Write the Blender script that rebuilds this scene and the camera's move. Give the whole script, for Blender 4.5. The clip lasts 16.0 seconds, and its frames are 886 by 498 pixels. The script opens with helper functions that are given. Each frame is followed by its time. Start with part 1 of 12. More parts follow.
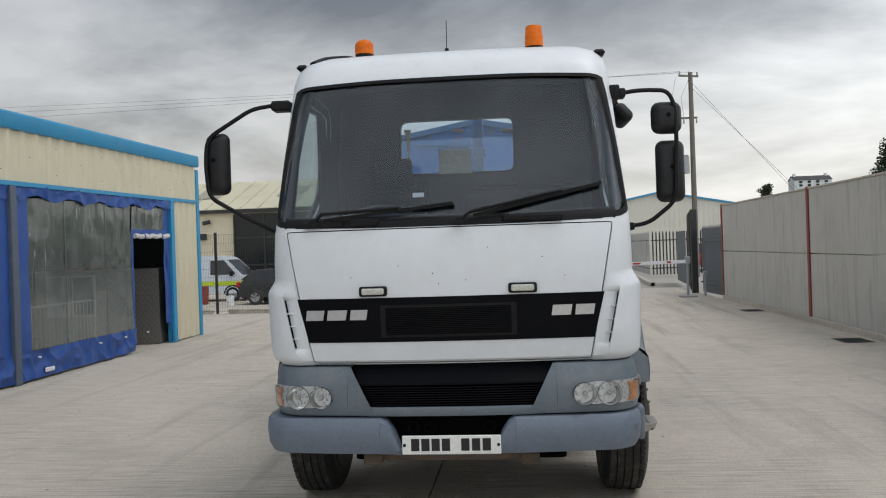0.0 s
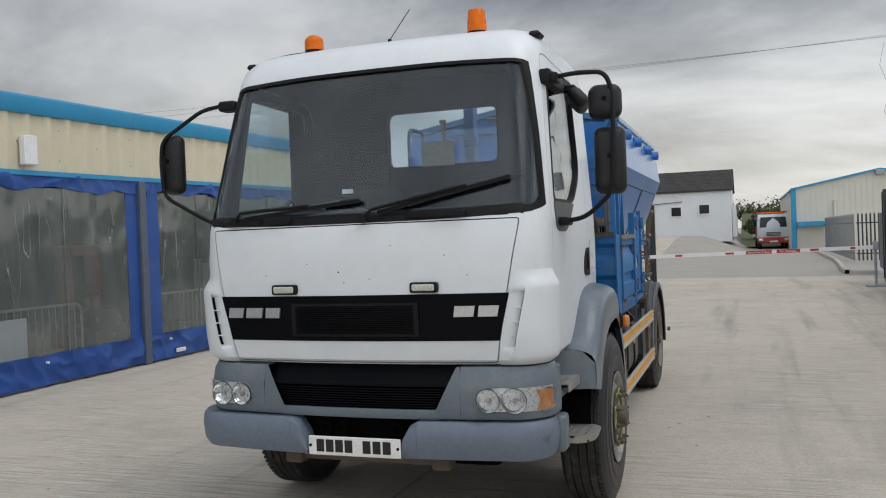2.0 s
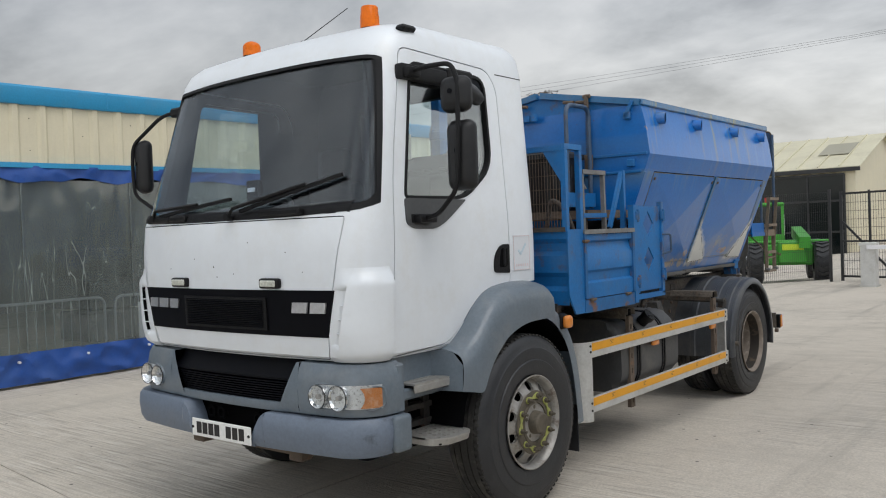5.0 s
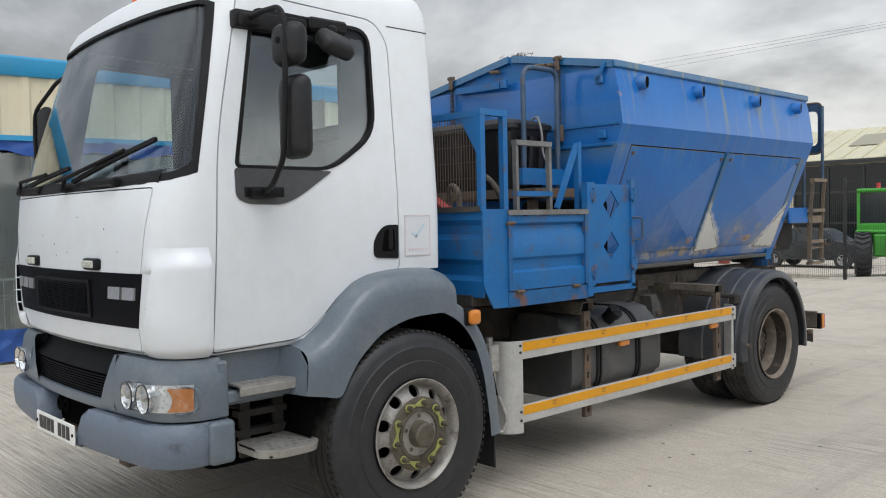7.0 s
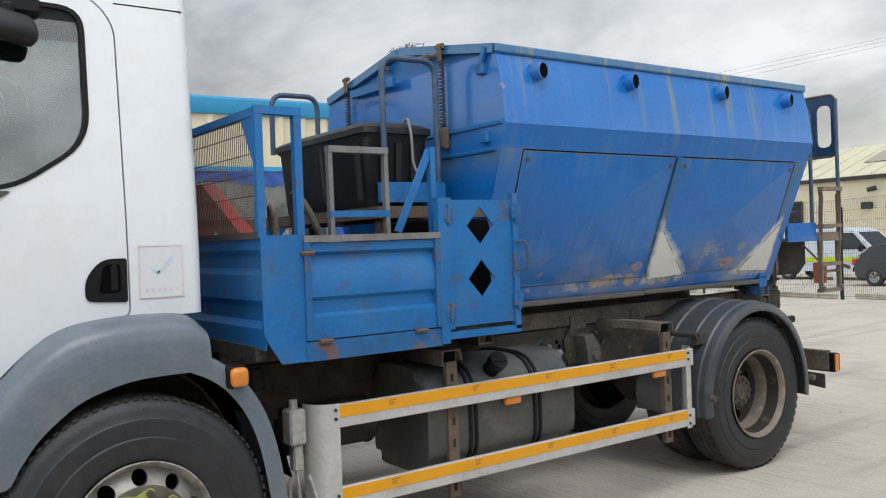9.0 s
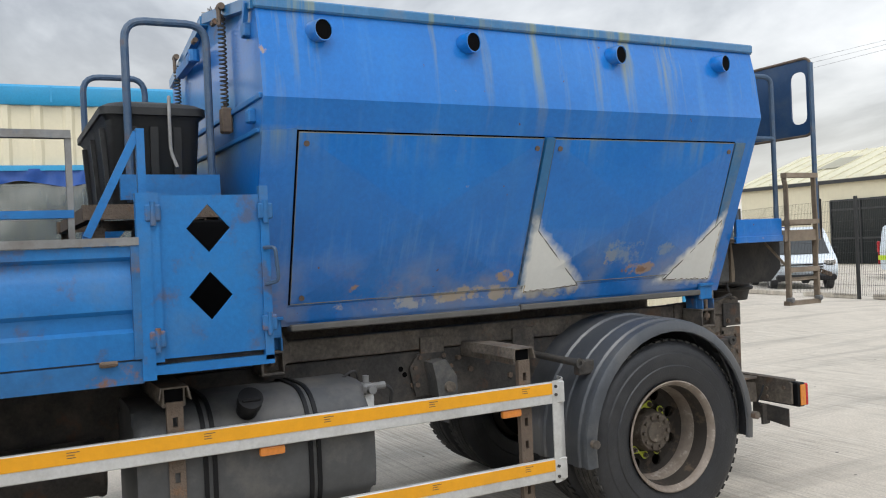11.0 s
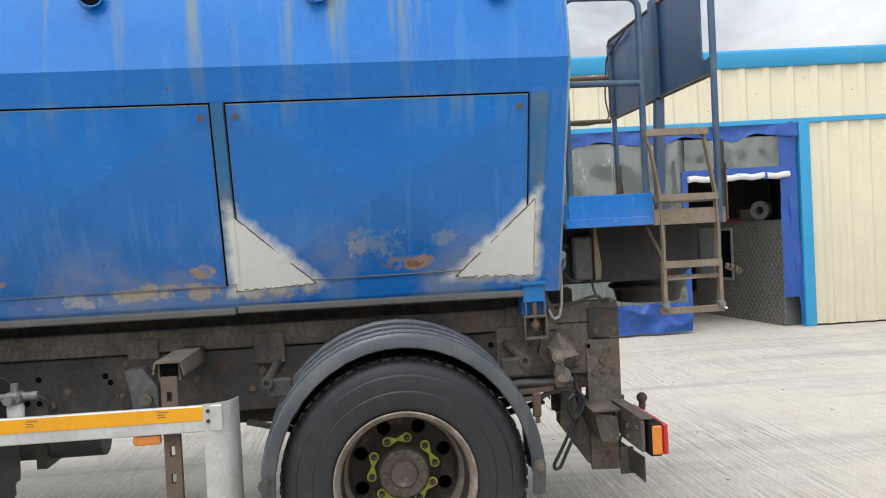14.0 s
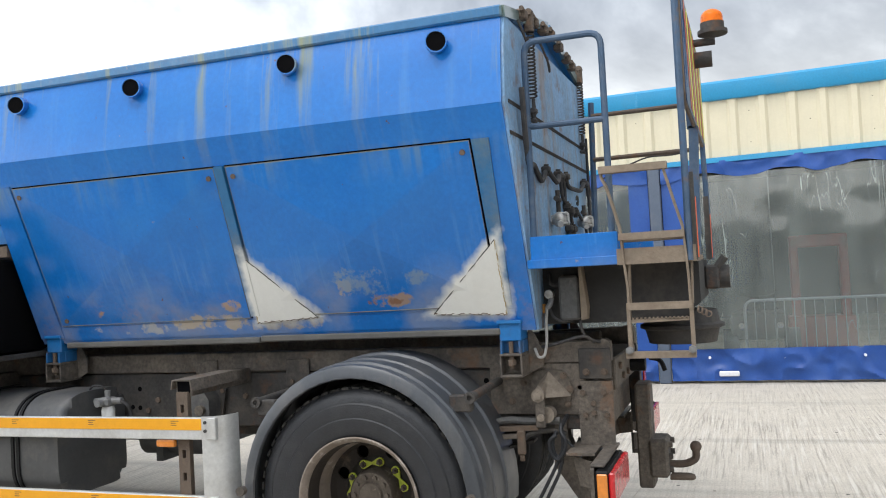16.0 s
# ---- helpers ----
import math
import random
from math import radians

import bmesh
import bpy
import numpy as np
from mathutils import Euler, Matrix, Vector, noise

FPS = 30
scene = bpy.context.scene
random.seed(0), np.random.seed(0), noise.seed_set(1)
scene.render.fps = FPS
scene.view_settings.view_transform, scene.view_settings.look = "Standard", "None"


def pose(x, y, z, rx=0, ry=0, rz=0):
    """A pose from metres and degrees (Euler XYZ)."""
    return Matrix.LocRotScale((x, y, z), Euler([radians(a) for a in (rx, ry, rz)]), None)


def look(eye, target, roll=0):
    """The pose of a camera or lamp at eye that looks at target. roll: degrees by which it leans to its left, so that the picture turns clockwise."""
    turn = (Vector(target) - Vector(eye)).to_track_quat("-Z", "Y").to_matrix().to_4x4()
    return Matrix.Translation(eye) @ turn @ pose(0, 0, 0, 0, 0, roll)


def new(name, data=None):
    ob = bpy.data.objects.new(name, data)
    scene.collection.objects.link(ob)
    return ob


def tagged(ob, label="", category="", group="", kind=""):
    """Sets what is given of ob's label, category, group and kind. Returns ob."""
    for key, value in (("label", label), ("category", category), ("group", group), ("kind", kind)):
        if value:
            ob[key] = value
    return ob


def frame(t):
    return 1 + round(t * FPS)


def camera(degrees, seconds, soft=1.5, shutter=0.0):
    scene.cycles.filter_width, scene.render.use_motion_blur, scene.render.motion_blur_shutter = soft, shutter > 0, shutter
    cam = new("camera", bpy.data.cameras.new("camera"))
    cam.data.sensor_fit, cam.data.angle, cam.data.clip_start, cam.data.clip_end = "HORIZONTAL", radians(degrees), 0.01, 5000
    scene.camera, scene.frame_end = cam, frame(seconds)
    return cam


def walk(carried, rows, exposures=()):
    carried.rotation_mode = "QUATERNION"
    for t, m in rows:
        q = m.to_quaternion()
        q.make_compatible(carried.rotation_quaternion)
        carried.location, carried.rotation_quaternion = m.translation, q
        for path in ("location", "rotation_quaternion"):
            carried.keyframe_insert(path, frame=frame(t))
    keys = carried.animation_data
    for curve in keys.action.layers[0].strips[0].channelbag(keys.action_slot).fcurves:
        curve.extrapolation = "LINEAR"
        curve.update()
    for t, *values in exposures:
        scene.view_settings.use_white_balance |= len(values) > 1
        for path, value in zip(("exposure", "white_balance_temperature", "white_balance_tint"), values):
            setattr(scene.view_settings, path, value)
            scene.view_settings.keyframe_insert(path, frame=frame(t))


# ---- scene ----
cam = camera(55.0, 16.0, 1.1)
PATH = [
    (0, (0.413, -4.439, 1.635), (0.223, -2.448, 1.632), -1.9),
    (0.5, (0.785, -4.303, 1.629), (0.467, -2.329, 1.622), -1.8),
    (1, (1.24, -4.231, 1.615), (0.788, -2.283, 1.604), -1.9),
    (1.5, (1.628, -4.116, 1.626), (1.055, -2.2, 1.615), -2.1),
    (2, (1.937, -3.944, 1.654), (1.263, -2.06, 1.63), -2.2),
    (2.5, (2.352, -3.836, 1.634), (1.567, -1.996, 1.613), -2.3),
    (3, (2.709, -3.668, 1.651), (1.818, -1.878, 1.626), -2.5),
    (3.5, (2.995, -3.433, 1.652), (2.001, -1.697, 1.623), -2.7),
    (6, (4.23, -2.258, 1.622), (2.849, -0.811, 1.569), -1.3),
    (6.5, (4.26, -1.849, 1.605), (2.835, -0.447, 1.54), -1.1),
    (7, (4.354, -1.424, 1.588), (2.89, -0.063, 1.518), -1.1),
    (7.5, (4.423, -0.968, 1.595), (2.917, 0.347, 1.535), -1.2),
    (8, (4.368, -0.505, 1.593), (2.824, 0.765, 1.545), -1.4),
    (8.5, (4.434, -0.056, 1.578), (2.845, 1.159, 1.551), -1.7),
    (9, (4.453, 0.434, 1.579), (2.83, 1.602, 1.565), -2.1),
    (9.5, (4.432, 0.926, 1.637), (2.773, 2.044, 1.61), -1.7),
    (11.8, (4.48, 3.104, 1.518), (2.646, 3.902, 1.535), -3.0),
    (12, (4.451, 3.301, 1.528), (2.6, 4.058, 1.548), -3.0),
    (12.5, (4.484, 3.81, 1.508), (2.591, 4.454, 1.528), -3.1),
    (13, (4.477, 4.329, 1.507), (2.545, 4.846, 1.518), -3.0),
    (13.5, (4.432, 4.846, 1.508), (2.466, 5.215, 1.495), -2.9),
    (14, (4.479, 5.38, 1.507), (2.489, 5.574, 1.465), -2.9),
    (14.5, (4.409, 5.883, 1.49), (2.41, 5.871, 1.448), -2.9),
    (15, (4.49, 6.375, 1.473), (2.504, 6.139, 1.457), -3.0),
    (15.5, (4.545, 6.821, 1.484), (2.599, 6.357, 1.509), -3.1),
    (16, (4.484, 7.229, 1.485), (2.601, 6.558, 1.545), -3.1),
]
walk(cam, [(t, look(eye, target, roll)) for t, eye, target, roll in PATH],
     exposures=[(0, 0.40, 6500, 10), (3.5, 0.45, 6500, 10), (6, 0.69, 6550, 10), (9, 0.95, 6550, 10), (12, 1.20, 6450, 10), (14, 1.34, 6450, 10), (16, 1.38, 6450, 10)])


# ---- world, sun, exposure ----
world = bpy.data.worlds.new("sky")
scene.world = world
world.use_nodes = True
SUN_EL, SUN_ROT = radians(60), radians(106)


def build_sky():
    nt = world.node_tree
    nt.nodes.clear()
    out = nt.nodes.new("ShaderNodeOutputWorld")
    bg = nt.nodes.new("ShaderNodeBackground")
    bg.inputs["Strength"].default_value = SKY_STRENGTH
    sky = nt.nodes.new("ShaderNodeTexSky")
    sky.sky_type = "NISHITA"
    sky.sun_disc = False
    sky.sun_elevation = SUN_EL
    sky.sun_rotation = SUN_ROT
    sky.air_density, sky.dust_density = 1.0, 2.0
    tc = nt.nodes.new("ShaderNodeTexCoord")
    # flatten the dome so clouds stretch towards the horizon
    sep = nt.nodes.new("ShaderNodeSeparateXYZ")
    nt.links.new(tc.outputs["Generated"], sep.inputs[0])
    den = nt.nodes.new("ShaderNodeMath")
    den.operation = "ADD"
    nt.links.new(sep.outputs["Z"], den.inputs[0])
    den.inputs[1].default_value = 0.30
    mx = nt.nodes.new("ShaderNodeMath")
    mx.operation = "MAXIMUM"
    nt.links.new(den.outputs[0], mx.inputs[0])
    mx.inputs[1].default_value = 0.05
    comb = nt.nodes.new("ShaderNodeCombineXYZ")
    for k, ax in enumerate("XY"):
        dv = nt.nodes.new("ShaderNodeMath")
        dv.operation = "DIVIDE"
        nt.links.new(sep.outputs[ax], dv.inputs[0])
        nt.links.new(mx.outputs[0], dv.inputs[1])
        nt.links.new(dv.outputs[0], comb.inputs[k])
    mapn = nt.nodes.new("ShaderNodeMapping")
    mapn.inputs["Location"].default_value = (3.1, 1.7, 0)
    mapn.inputs["Rotation"].default_value = (0, 0, 0.5)
    mapn.inputs["Scale"].default_value = (0.95, 1.25, 1)
    nt.links.new(comb.outputs[0], mapn.inputs[0])
    n1 = nt.nodes.new("ShaderNodeTexNoise")
    n1.inputs["Scale"].default_value = 1.1
    n1.inputs["Detail"].default_value = 7
    n1.inputs["Roughness"].default_value = 0.55
    n1.inputs["Distortion"].default_value = 0.35
    nt.links.new(mapn.outputs[0], n1.inputs["Vector"])
    ramp = nt.nodes.new("ShaderNodeValToRGB")
    cr = ramp.color_ramp
    cr.elements[0].position, cr.elements[0].color = 0.35, (2.2, 2.45, 2.8, 1)
    cr.elements[1].position, cr.elements[1].color = 0.66, (9.5, 9.8, 10.1, 1)
    e = cr.elements.new(0.45)
    e.color = (3.95, 4.25, 4.65, 1)
    e = cr.elements.new(0.54)
    e.color = (6.55, 6.9, 7.3, 1)
    nt.links.new(n1.outputs["Fac"], ramp.inputs[0])
    # warm glow of the thin cloud low in the sky
    hz = nt.nodes.new("ShaderNodeMapRange")
    hz.inputs["From Min"].default_value, hz.inputs["From Max"].default_value = 0.0, 0.30
    hz.inputs["To Min"].default_value, hz.inputs["To Max"].default_value = 1.0, 0.0
    nt.links.new(sep.outputs["Z"], hz.inputs["Value"])
    warm = nt.nodes.new("ShaderNodeMix")
    warm.data_type = "RGBA"
    sc = nt.nodes.new("ShaderNodeMath")
    sc.operation = "MULTIPLY"
    nt.links.new(hz.outputs[0], sc.inputs[0])
    sc.inputs[1].default_value = 0.6
    nt.links.new(sc.outputs[0], warm.inputs["Factor"])
    nt.links.new(ramp.outputs[0], warm.inputs["A"])
    warm.inputs["B"].default_value = (7.4, 6.9, 5.8, 1)
    # the cloud is thinner, so brighter, on the sun's side
    dot = nt.nodes.new("ShaderNodeVectorMath")
    dot.operation = "DOT_PRODUCT"
    nt.links.new(tc.outputs["Generated"], dot.inputs[0])
    dot.inputs[1].default_value = (0.72, -0.55, 0.30)
    side = nt.nodes.new("ShaderNodeMapRange")
    side.inputs["From Min"].default_value, side.inputs["From Max"].default_value = -1.0, 1.0
    side.inputs["To Min"].default_value, side.inputs["To Max"].default_value = 0.38, 1.80
    nt.links.new(dot.outputs["Value"], side.inputs["Value"])
    lit = nt.nodes.new("ShaderNodeVectorMath")
    lit.operation = "SCALE"
    nt.links.new(warm.outputs["Result"], lit.inputs[0])
    nt.links.new(side.outputs[0], lit.inputs["Scale"])
    # thick cloud overhead, thinner towards the horizon
    zen = nt.nodes.new("ShaderNodeMapRange")
    zen.inputs["From Min"].default_value, zen.inputs["From Max"].default_value = 0.03, 0.36
    zen.inputs["To Min"].default_value, zen.inputs["To Max"].default_value = 1.22, 0.70
    nt.links.new(sep.outputs["Z"], zen.inputs["Value"])
    thick = nt.nodes.new("ShaderNodeVectorMath")
    thick.operation = "SCALE"
    nt.links.new(lit.outputs[0], thick.inputs[0])
    nt.links.new(zen.outputs[0], thick.inputs["Scale"])
    # a bright break in the cloud low over the lane
    dot2 = nt.nodes.new("ShaderNodeVectorMath")
    dot2.operation = "DOT_PRODUCT"
    nt.links.new(tc.outputs["Generated"], dot2.inputs[0])
    dot2.inputs[1].default_value = (0.40, 0.905, 0.14)
    gap = nt.nodes.new("ShaderNodeMapRange")
    gap.interpolation_type = "SMOOTHSTEP"
    gap.inputs["From Min"].default_value, gap.inputs["From Max"].default_value = 0.82, 1.0
    gap.inputs["To Min"].default_value, gap.inputs["To Max"].default_value = 1.0, 0.92
    nt.links.new(dot2.outputs["Value"], gap.inputs["Value"])
    glow = nt.nodes.new("ShaderNodeVectorMath")
    glow.operation = "SCALE"
    nt.links.new(thick.outputs[0], glow.inputs[0])
    nt.links.new(gap.outputs[0], glow.inputs["Scale"])
    # mostly cloud, a little of the clear sky behind it
    mix = nt.nodes.new("ShaderNodeMix")
    mix.data_type = "RGBA"
    mix.inputs["Factor"].default_value = 0.93
    nt.links.new(sky.outputs[0], mix.inputs["A"])
    nt.links.new(glow.outputs[0], mix.inputs["B"])
    nt.links.new(mix.outputs["Result"], bg.inputs["Color"])
    nt.links.new(bg.outputs[0], out.inputs[0])


SKY_STRENGTH = 0.104
build_sky()

sun = new("sun", bpy.data.lights.new("sun", "SUN"))
sun.data.energy = 0.62
sun.data.angle = radians(32)
sun.data.color = (1.0, 0.98, 0.955)
sun.matrix_world = look((12.0, -3.5, 21.6), (0, 0, 0))

# ---- materials ----
def node(nt, kind, **inputs):
    n = nt.nodes.new(kind)
    for key, value in inputs.items():
        n.inputs[key.replace("_", " ")].default_value = value
    return n


def rgba(c):
    return (*c, 1.0)


def material(name, base, rough=0.5, metal=0.0, vary=0.08, scale=6.0, dirt=None, dirt_amount=0.0, dirt_scale=2.5, bump=0.0, bump_scale=60.0,
             coat=0.0, tone2=None, spec=0.5, streak=None, streak_amount=0.0, rust=None, rust_amount=0.0, rust_scale=3.0, speck=45.0, speck_amount=0.10):
    """Painted, metal, rubber or stone surface: base colour with fine grain, broad stains, streaks that run down, and rust."""
    m = bpy.data.materials.new(name)
    m.use_nodes = True
    nt = m.node_tree
    b = nt.nodes["Principled BSDF"]
    L = nt.links.new
    geo = nt.nodes.new("ShaderNodeNewGeometry")
    pos = geo.outputs["Position"]
    n1 = node(nt, "ShaderNodeTexNoise", Scale=scale, Detail=6.0, Roughness=0.6)
    L(pos, n1.inputs["Vector"])
    mix = nt.nodes.new("ShaderNodeMix")
    mix.data_type = "RGBA"
    a2 = tone2 or tuple(max(0.0, c * (1 - 2.2 * vary)) for c in base)
    hi = tuple(min(1.0, c * (1 + vary)) for c in base)
    mix.inputs["A"].default_value, mix.inputs["B"].default_value = rgba(a2), rgba(hi)
    L(n1.outputs["Fac"], mix.inputs["Factor"])
    col = mix.outputs["Result"]
    r_out = None

    def layer(col, tint, amount, sc, stretch=None, lo=0.5, hi_=0.72):
        mp = nt.nodes.new("ShaderNodeMapping")
        if stretch:
            mp.inputs["Scale"].default_value = stretch
        L(pos, mp.inputs[0])
        nn = node(nt, "ShaderNodeTexNoise", Scale=sc, Detail=8.0, Roughness=0.68)
        L(mp.outputs[0], nn.inputs["Vector"])
        mr = nt.nodes.new("ShaderNodeMapRange")
        mr.inputs["From Min"].default_value, mr.inputs["From Max"].default_value = lo, hi_
        mr.inputs["To Max"].default_value = amount
        L(nn.outputs["Fac"], mr.inputs["Value"])
        mm = nt.nodes.new("ShaderNodeMix")
        mm.data_type = "RGBA"
        L(mr.outputs[0], mm.inputs["Factor"])
        L(col, mm.inputs["A"])
        mm.inputs["B"].default_value = rgba(tint)
        return mm.outputs["Result"], mr.outputs[0]

    # fine speckle on every surface
    sp = node(nt, "ShaderNodeTexNoise", Scale=speck, Detail=5.0, Roughness=0.7)
    L(pos, sp.inputs["Vector"])
    sr = nt.nodes.new("ShaderNodeMapRange")
    sr.inputs["From Min"].default_value, sr.inputs["From Max"].default_value = 0.3, 0.7
    sr.inputs["To Min"].default_value, sr.inputs["To Max"].default_value = 1 - speck_amount, 1 + speck_amount
    L(sp.outputs["Fac"], sr.inputs["Value"])
    vm = nt.nodes.new("ShaderNodeVectorMath")
    vm.operation = "SCALE"
    L(col, vm.inputs[0])
    L(sr.outputs[0], vm.inputs["Scale"])
    col = vm.outputs[0]
    mask = None
    if dirt:
        col, mask = layer(col, dirt, dirt_amount, dirt_scale)
    if streak:
        col, mask = layer(col, streak, streak_amount, 5.0, (1.6, 1.6, 0.10), 0.53, 0.70)
    if rust:
        col, mask = layer(col, rust, rust_amount, rust_scale, None, 0.56, 0.66)
    L(col, b.inputs["Base Color"])
    b.inputs["Metallic"].default_value = metal
    b.inputs["Specular IOR Level"].default_value = spec
    mr = nt.nodes.new("ShaderNodeMapRange")
    mr.inputs["To Min"].default_value, mr.inputs["To Max"].default_value = max(0.02, rough - 0.10), min(1.0, rough + 0.12)
    L(n1.outputs["Fac"], mr.inputs["Value"])
    L(mr.outputs[0], b.inputs["Roughness"])
    if coat:
        b.inputs["Coat Weight"].default_value = coat
        b.inputs["Coat Roughness"].default_value = 0.16
    if bump:
        n3 = node(nt, "ShaderNodeTexNoise", Scale=bump_scale, Detail=4.0)
        L(pos, n3.inputs["Vector"])
        bp = node(nt, "ShaderNodeBump", Strength=bump, Distance=0.01)
        L(n3.outputs["Fac"], bp.inputs["Height"])
        L(bp.outputs[0], b.inputs["Normal"])
    return m


def sheen(nt, f0, top, normal=None):
    """How much a clear sheet mirrors: f0 head on, rising to top at a glancing angle, alike from both sides."""
    lw = nt.nodes.new("ShaderNodeLayerWeight")
    lw.inputs["Blend"].default_value = 0.5
    if normal is not None:
        nt.links.new(normal, lw.inputs["Normal"])
    pw = nt.nodes.new("ShaderNodeMath")
    pw.operation = "POWER"
    nt.links.new(lw.outputs["Facing"], pw.inputs[0])
    pw.inputs[1].default_value = 3.4
    mr = nt.nodes.new("ShaderNodeMapRange")
    mr.inputs["To Min"].default_value, mr.inputs["To Max"].default_value = f0, top
    nt.links.new(pw.outputs[0], mr.inputs["Value"])
    return mr.outputs[0]


def glass(name, tint=(0.8, 0.88, 0.86), rough=0.01, alpha=0.25):
    m = bpy.data.materials.new(name)
    m.use_nodes = True
    nt = m.node_tree
    nt.nodes.clear()
    out = nt.nodes.new("ShaderNodeOutputMaterial")
    tr = nt.nodes.new("ShaderNodeBsdfTransparent")
    tr.inputs[0].default_value = rgba(tint)
    gl = node(nt, "ShaderNodeBsdfGlossy", Roughness=rough)
    gl.inputs["Color"].default_value = (1, 1, 1, 1)
    mx = nt.nodes.new("ShaderNodeMixShader")
    nt.links.new(sheen(nt, 0.04 * alpha, 0.62), mx.inputs[0])
    nt.links.new(tr.outputs[0], mx.inputs[1])
    nt.links.new(gl.outputs[0], mx.inputs[2])
    nt.links.new(mx.outputs[0], out.inputs[0])
    return m


WHITE = material("cab_white_paint", (0.745, 0.775, 0.805), 0.32, vary=0.02, scale=3, speck=4.0, speck_amount=0.03, dirt=(0.60, 0.57, 0.50), dirt_amount=0.22, dirt_scale=5, streak=(0.60, 0.57, 0.50),
                 streak_amount=0.07, coat=0.10)
GREY = material("bumper_grey", (0.135, 0.168, 0.200), 0.46, coat=0.35, vary=0.10, scale=9, dirt=(0.25, 0.25, 0.24), dirt_amount=0.4, dirt_scale=4, bump=0.15, bump_scale=300)
BUMPER = material("bumper_worn_grey", (0.155, 0.190, 0.245), 0.5, vary=0.08, scale=7, dirt=(0.23, 0.24, 0.25), dirt_amount=0.35, dirt_scale=3, rust=(0.03, 0.03, 0.035), rust_amount=0.7,
                  rust_scale=3.2, bump=0.15, bump_scale=300)
BLACKP = material("black_plastic", (0.006, 0.006, 0.007), 0.5, vary=0.25, scale=12, dirt=(0.018, 0.018, 0.018), dirt_amount=0.35, spec=0.24, bump=0.2, bump_scale=400)
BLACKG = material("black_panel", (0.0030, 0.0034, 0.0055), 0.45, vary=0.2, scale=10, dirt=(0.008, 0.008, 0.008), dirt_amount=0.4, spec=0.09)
# near-black that puts the shade of holes and cavities into colour
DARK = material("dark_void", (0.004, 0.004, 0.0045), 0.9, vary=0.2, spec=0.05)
RUBBER = material("tyre_rubber", (0.025, 0.0265, 0.030), 0.47, vary=0.25, scale=14, dirt=(0.050, 0.050, 0.051), dirt_amount=0.5, dirt_scale=5, bump=0.25, bump_scale=120)
TREAD = material("tyre_tread", (0.030, 0.029, 0.027), 0.9, vary=0.2, scale=20, dirt=(0.13, 0.12, 0.105), dirt_amount=0.65, dirt_scale=10, bump=0.4, bump_scale=150)
RIM = material("wheel_rim_worn", (0.40, 0.385, 0.36), 0.45, metal=0.45, vary=0.15, scale=12, dirt=(0.16, 0.13, 0.09), dirt_amount=0.75, dirt_scale=9, rust=(0.10, 0.06, 0.035), rust_amount=0.7,
               rust_scale=8, bump=0.3, bump_scale=90)
RIMR = material("wheel_rim_dirty", (0.165, 0.125, 0.092), 0.8, vary=0.2, scale=12, dirt=(0.085, 0.058, 0.040), dirt_amount=0.8, dirt_scale=7, rust=(0.44, 0.41, 0.36), rust_amount=0.55,
                rust_scale=16, bump=0.3, bump_scale=90)
RIM_DISC = material("wheel_disc_grimy", (0.034, 0.027, 0.021), 0.75, vary=0.25, scale=12, dirt=(0.022, 0.019, 0.016), dirt_amount=0.8, dirt_scale=6, rust=(0.13, 0.09, 0.06), rust_amount=0.6, rust_scale=9, bump=0.3, bump_scale=90)
HUB = material("hub_greasy", (0.15, 0.13, 0.10), 0.6, metal=0.4, vary=0.2, scale=20, dirt=(0.05, 0.042, 0.03), dirt_amount=0.8, dirt_scale=14)
HUBD = material("hub_dark", (0.15, 0.125, 0.10), 0.6, metal=0.3, vary=0.3, scale=20, dirt=(0.05, 0.033, 0.024), dirt_amount=0.85, dirt_scale=14, rust=(0.36, 0.31, 0.25), rust_amount=0.6, rust_scale=24)
YGREEN = material("nut_marker_yellow", (0.55, 0.62, 0.06), 0.45, vary=0.12, scale=30)
CHASSIS = material("chassis_grimy", (0.055, 0.051, 0.047), 0.8, speck=60, speck_amount=0.28, vary=0.35, scale=8, dirt=(0.125, 0.104, 0.083), dirt_amount=0.8, dirt_scale=3.5, rust=(0.13, 0.06, 0.03), rust_amount=0.5, rust_scale=6,
                   bump=0.4, bump_scale=60)
CHASSIS2 = material("subframe_muddy", (0.160, 0.134, 0.108), 0.74, speck=50, speck_amount=0.4, vary=0.38, scale=9, dirt=(0.020, 0.021, 0.023), dirt_amount=0.95, dirt_scale=2.6, rust=(0.17, 0.088, 0.045), rust_amount=0.65, rust_scale=4,
                    bump=0.4, bump_scale=50)
RUSTY = material("rusty_steel", (0.155, 0.115, 0.085), 0.85, vary=0.3, scale=16, dirt=(0.075, 0.058, 0.045), dirt_amount=0.8, dirt_scale=8, rust=(0.22, 0.10, 0.04), rust_amount=0.4, rust_scale=10,
                 bump=0.5, bump_scale=110)
ALU = material("aluminium_guard", (0.62, 0.62, 0.60), 0.42, metal=0.35, vary=0.08, scale=6, dirt=(0.33, 0.31, 0.27), dirt_amount=0.5, dirt_scale=4)
STEP = material("step_metal", (0.42, 0.41, 0.385), 0.5, metal=0.5, vary=0.15, scale=14, dirt=(0.2, 0.18, 0.155), dirt_amount=0.6, dirt_scale=7)
ORANGE_TAPE = material("reflective_orange_tape", (0.80, 0.36, 0.010), 0.4, vary=0.05, scale=5, dirt=(0.5, 0.25, 0.03), dirt_amount=0.3, dirt_scale=4, speck_amount=0.04)
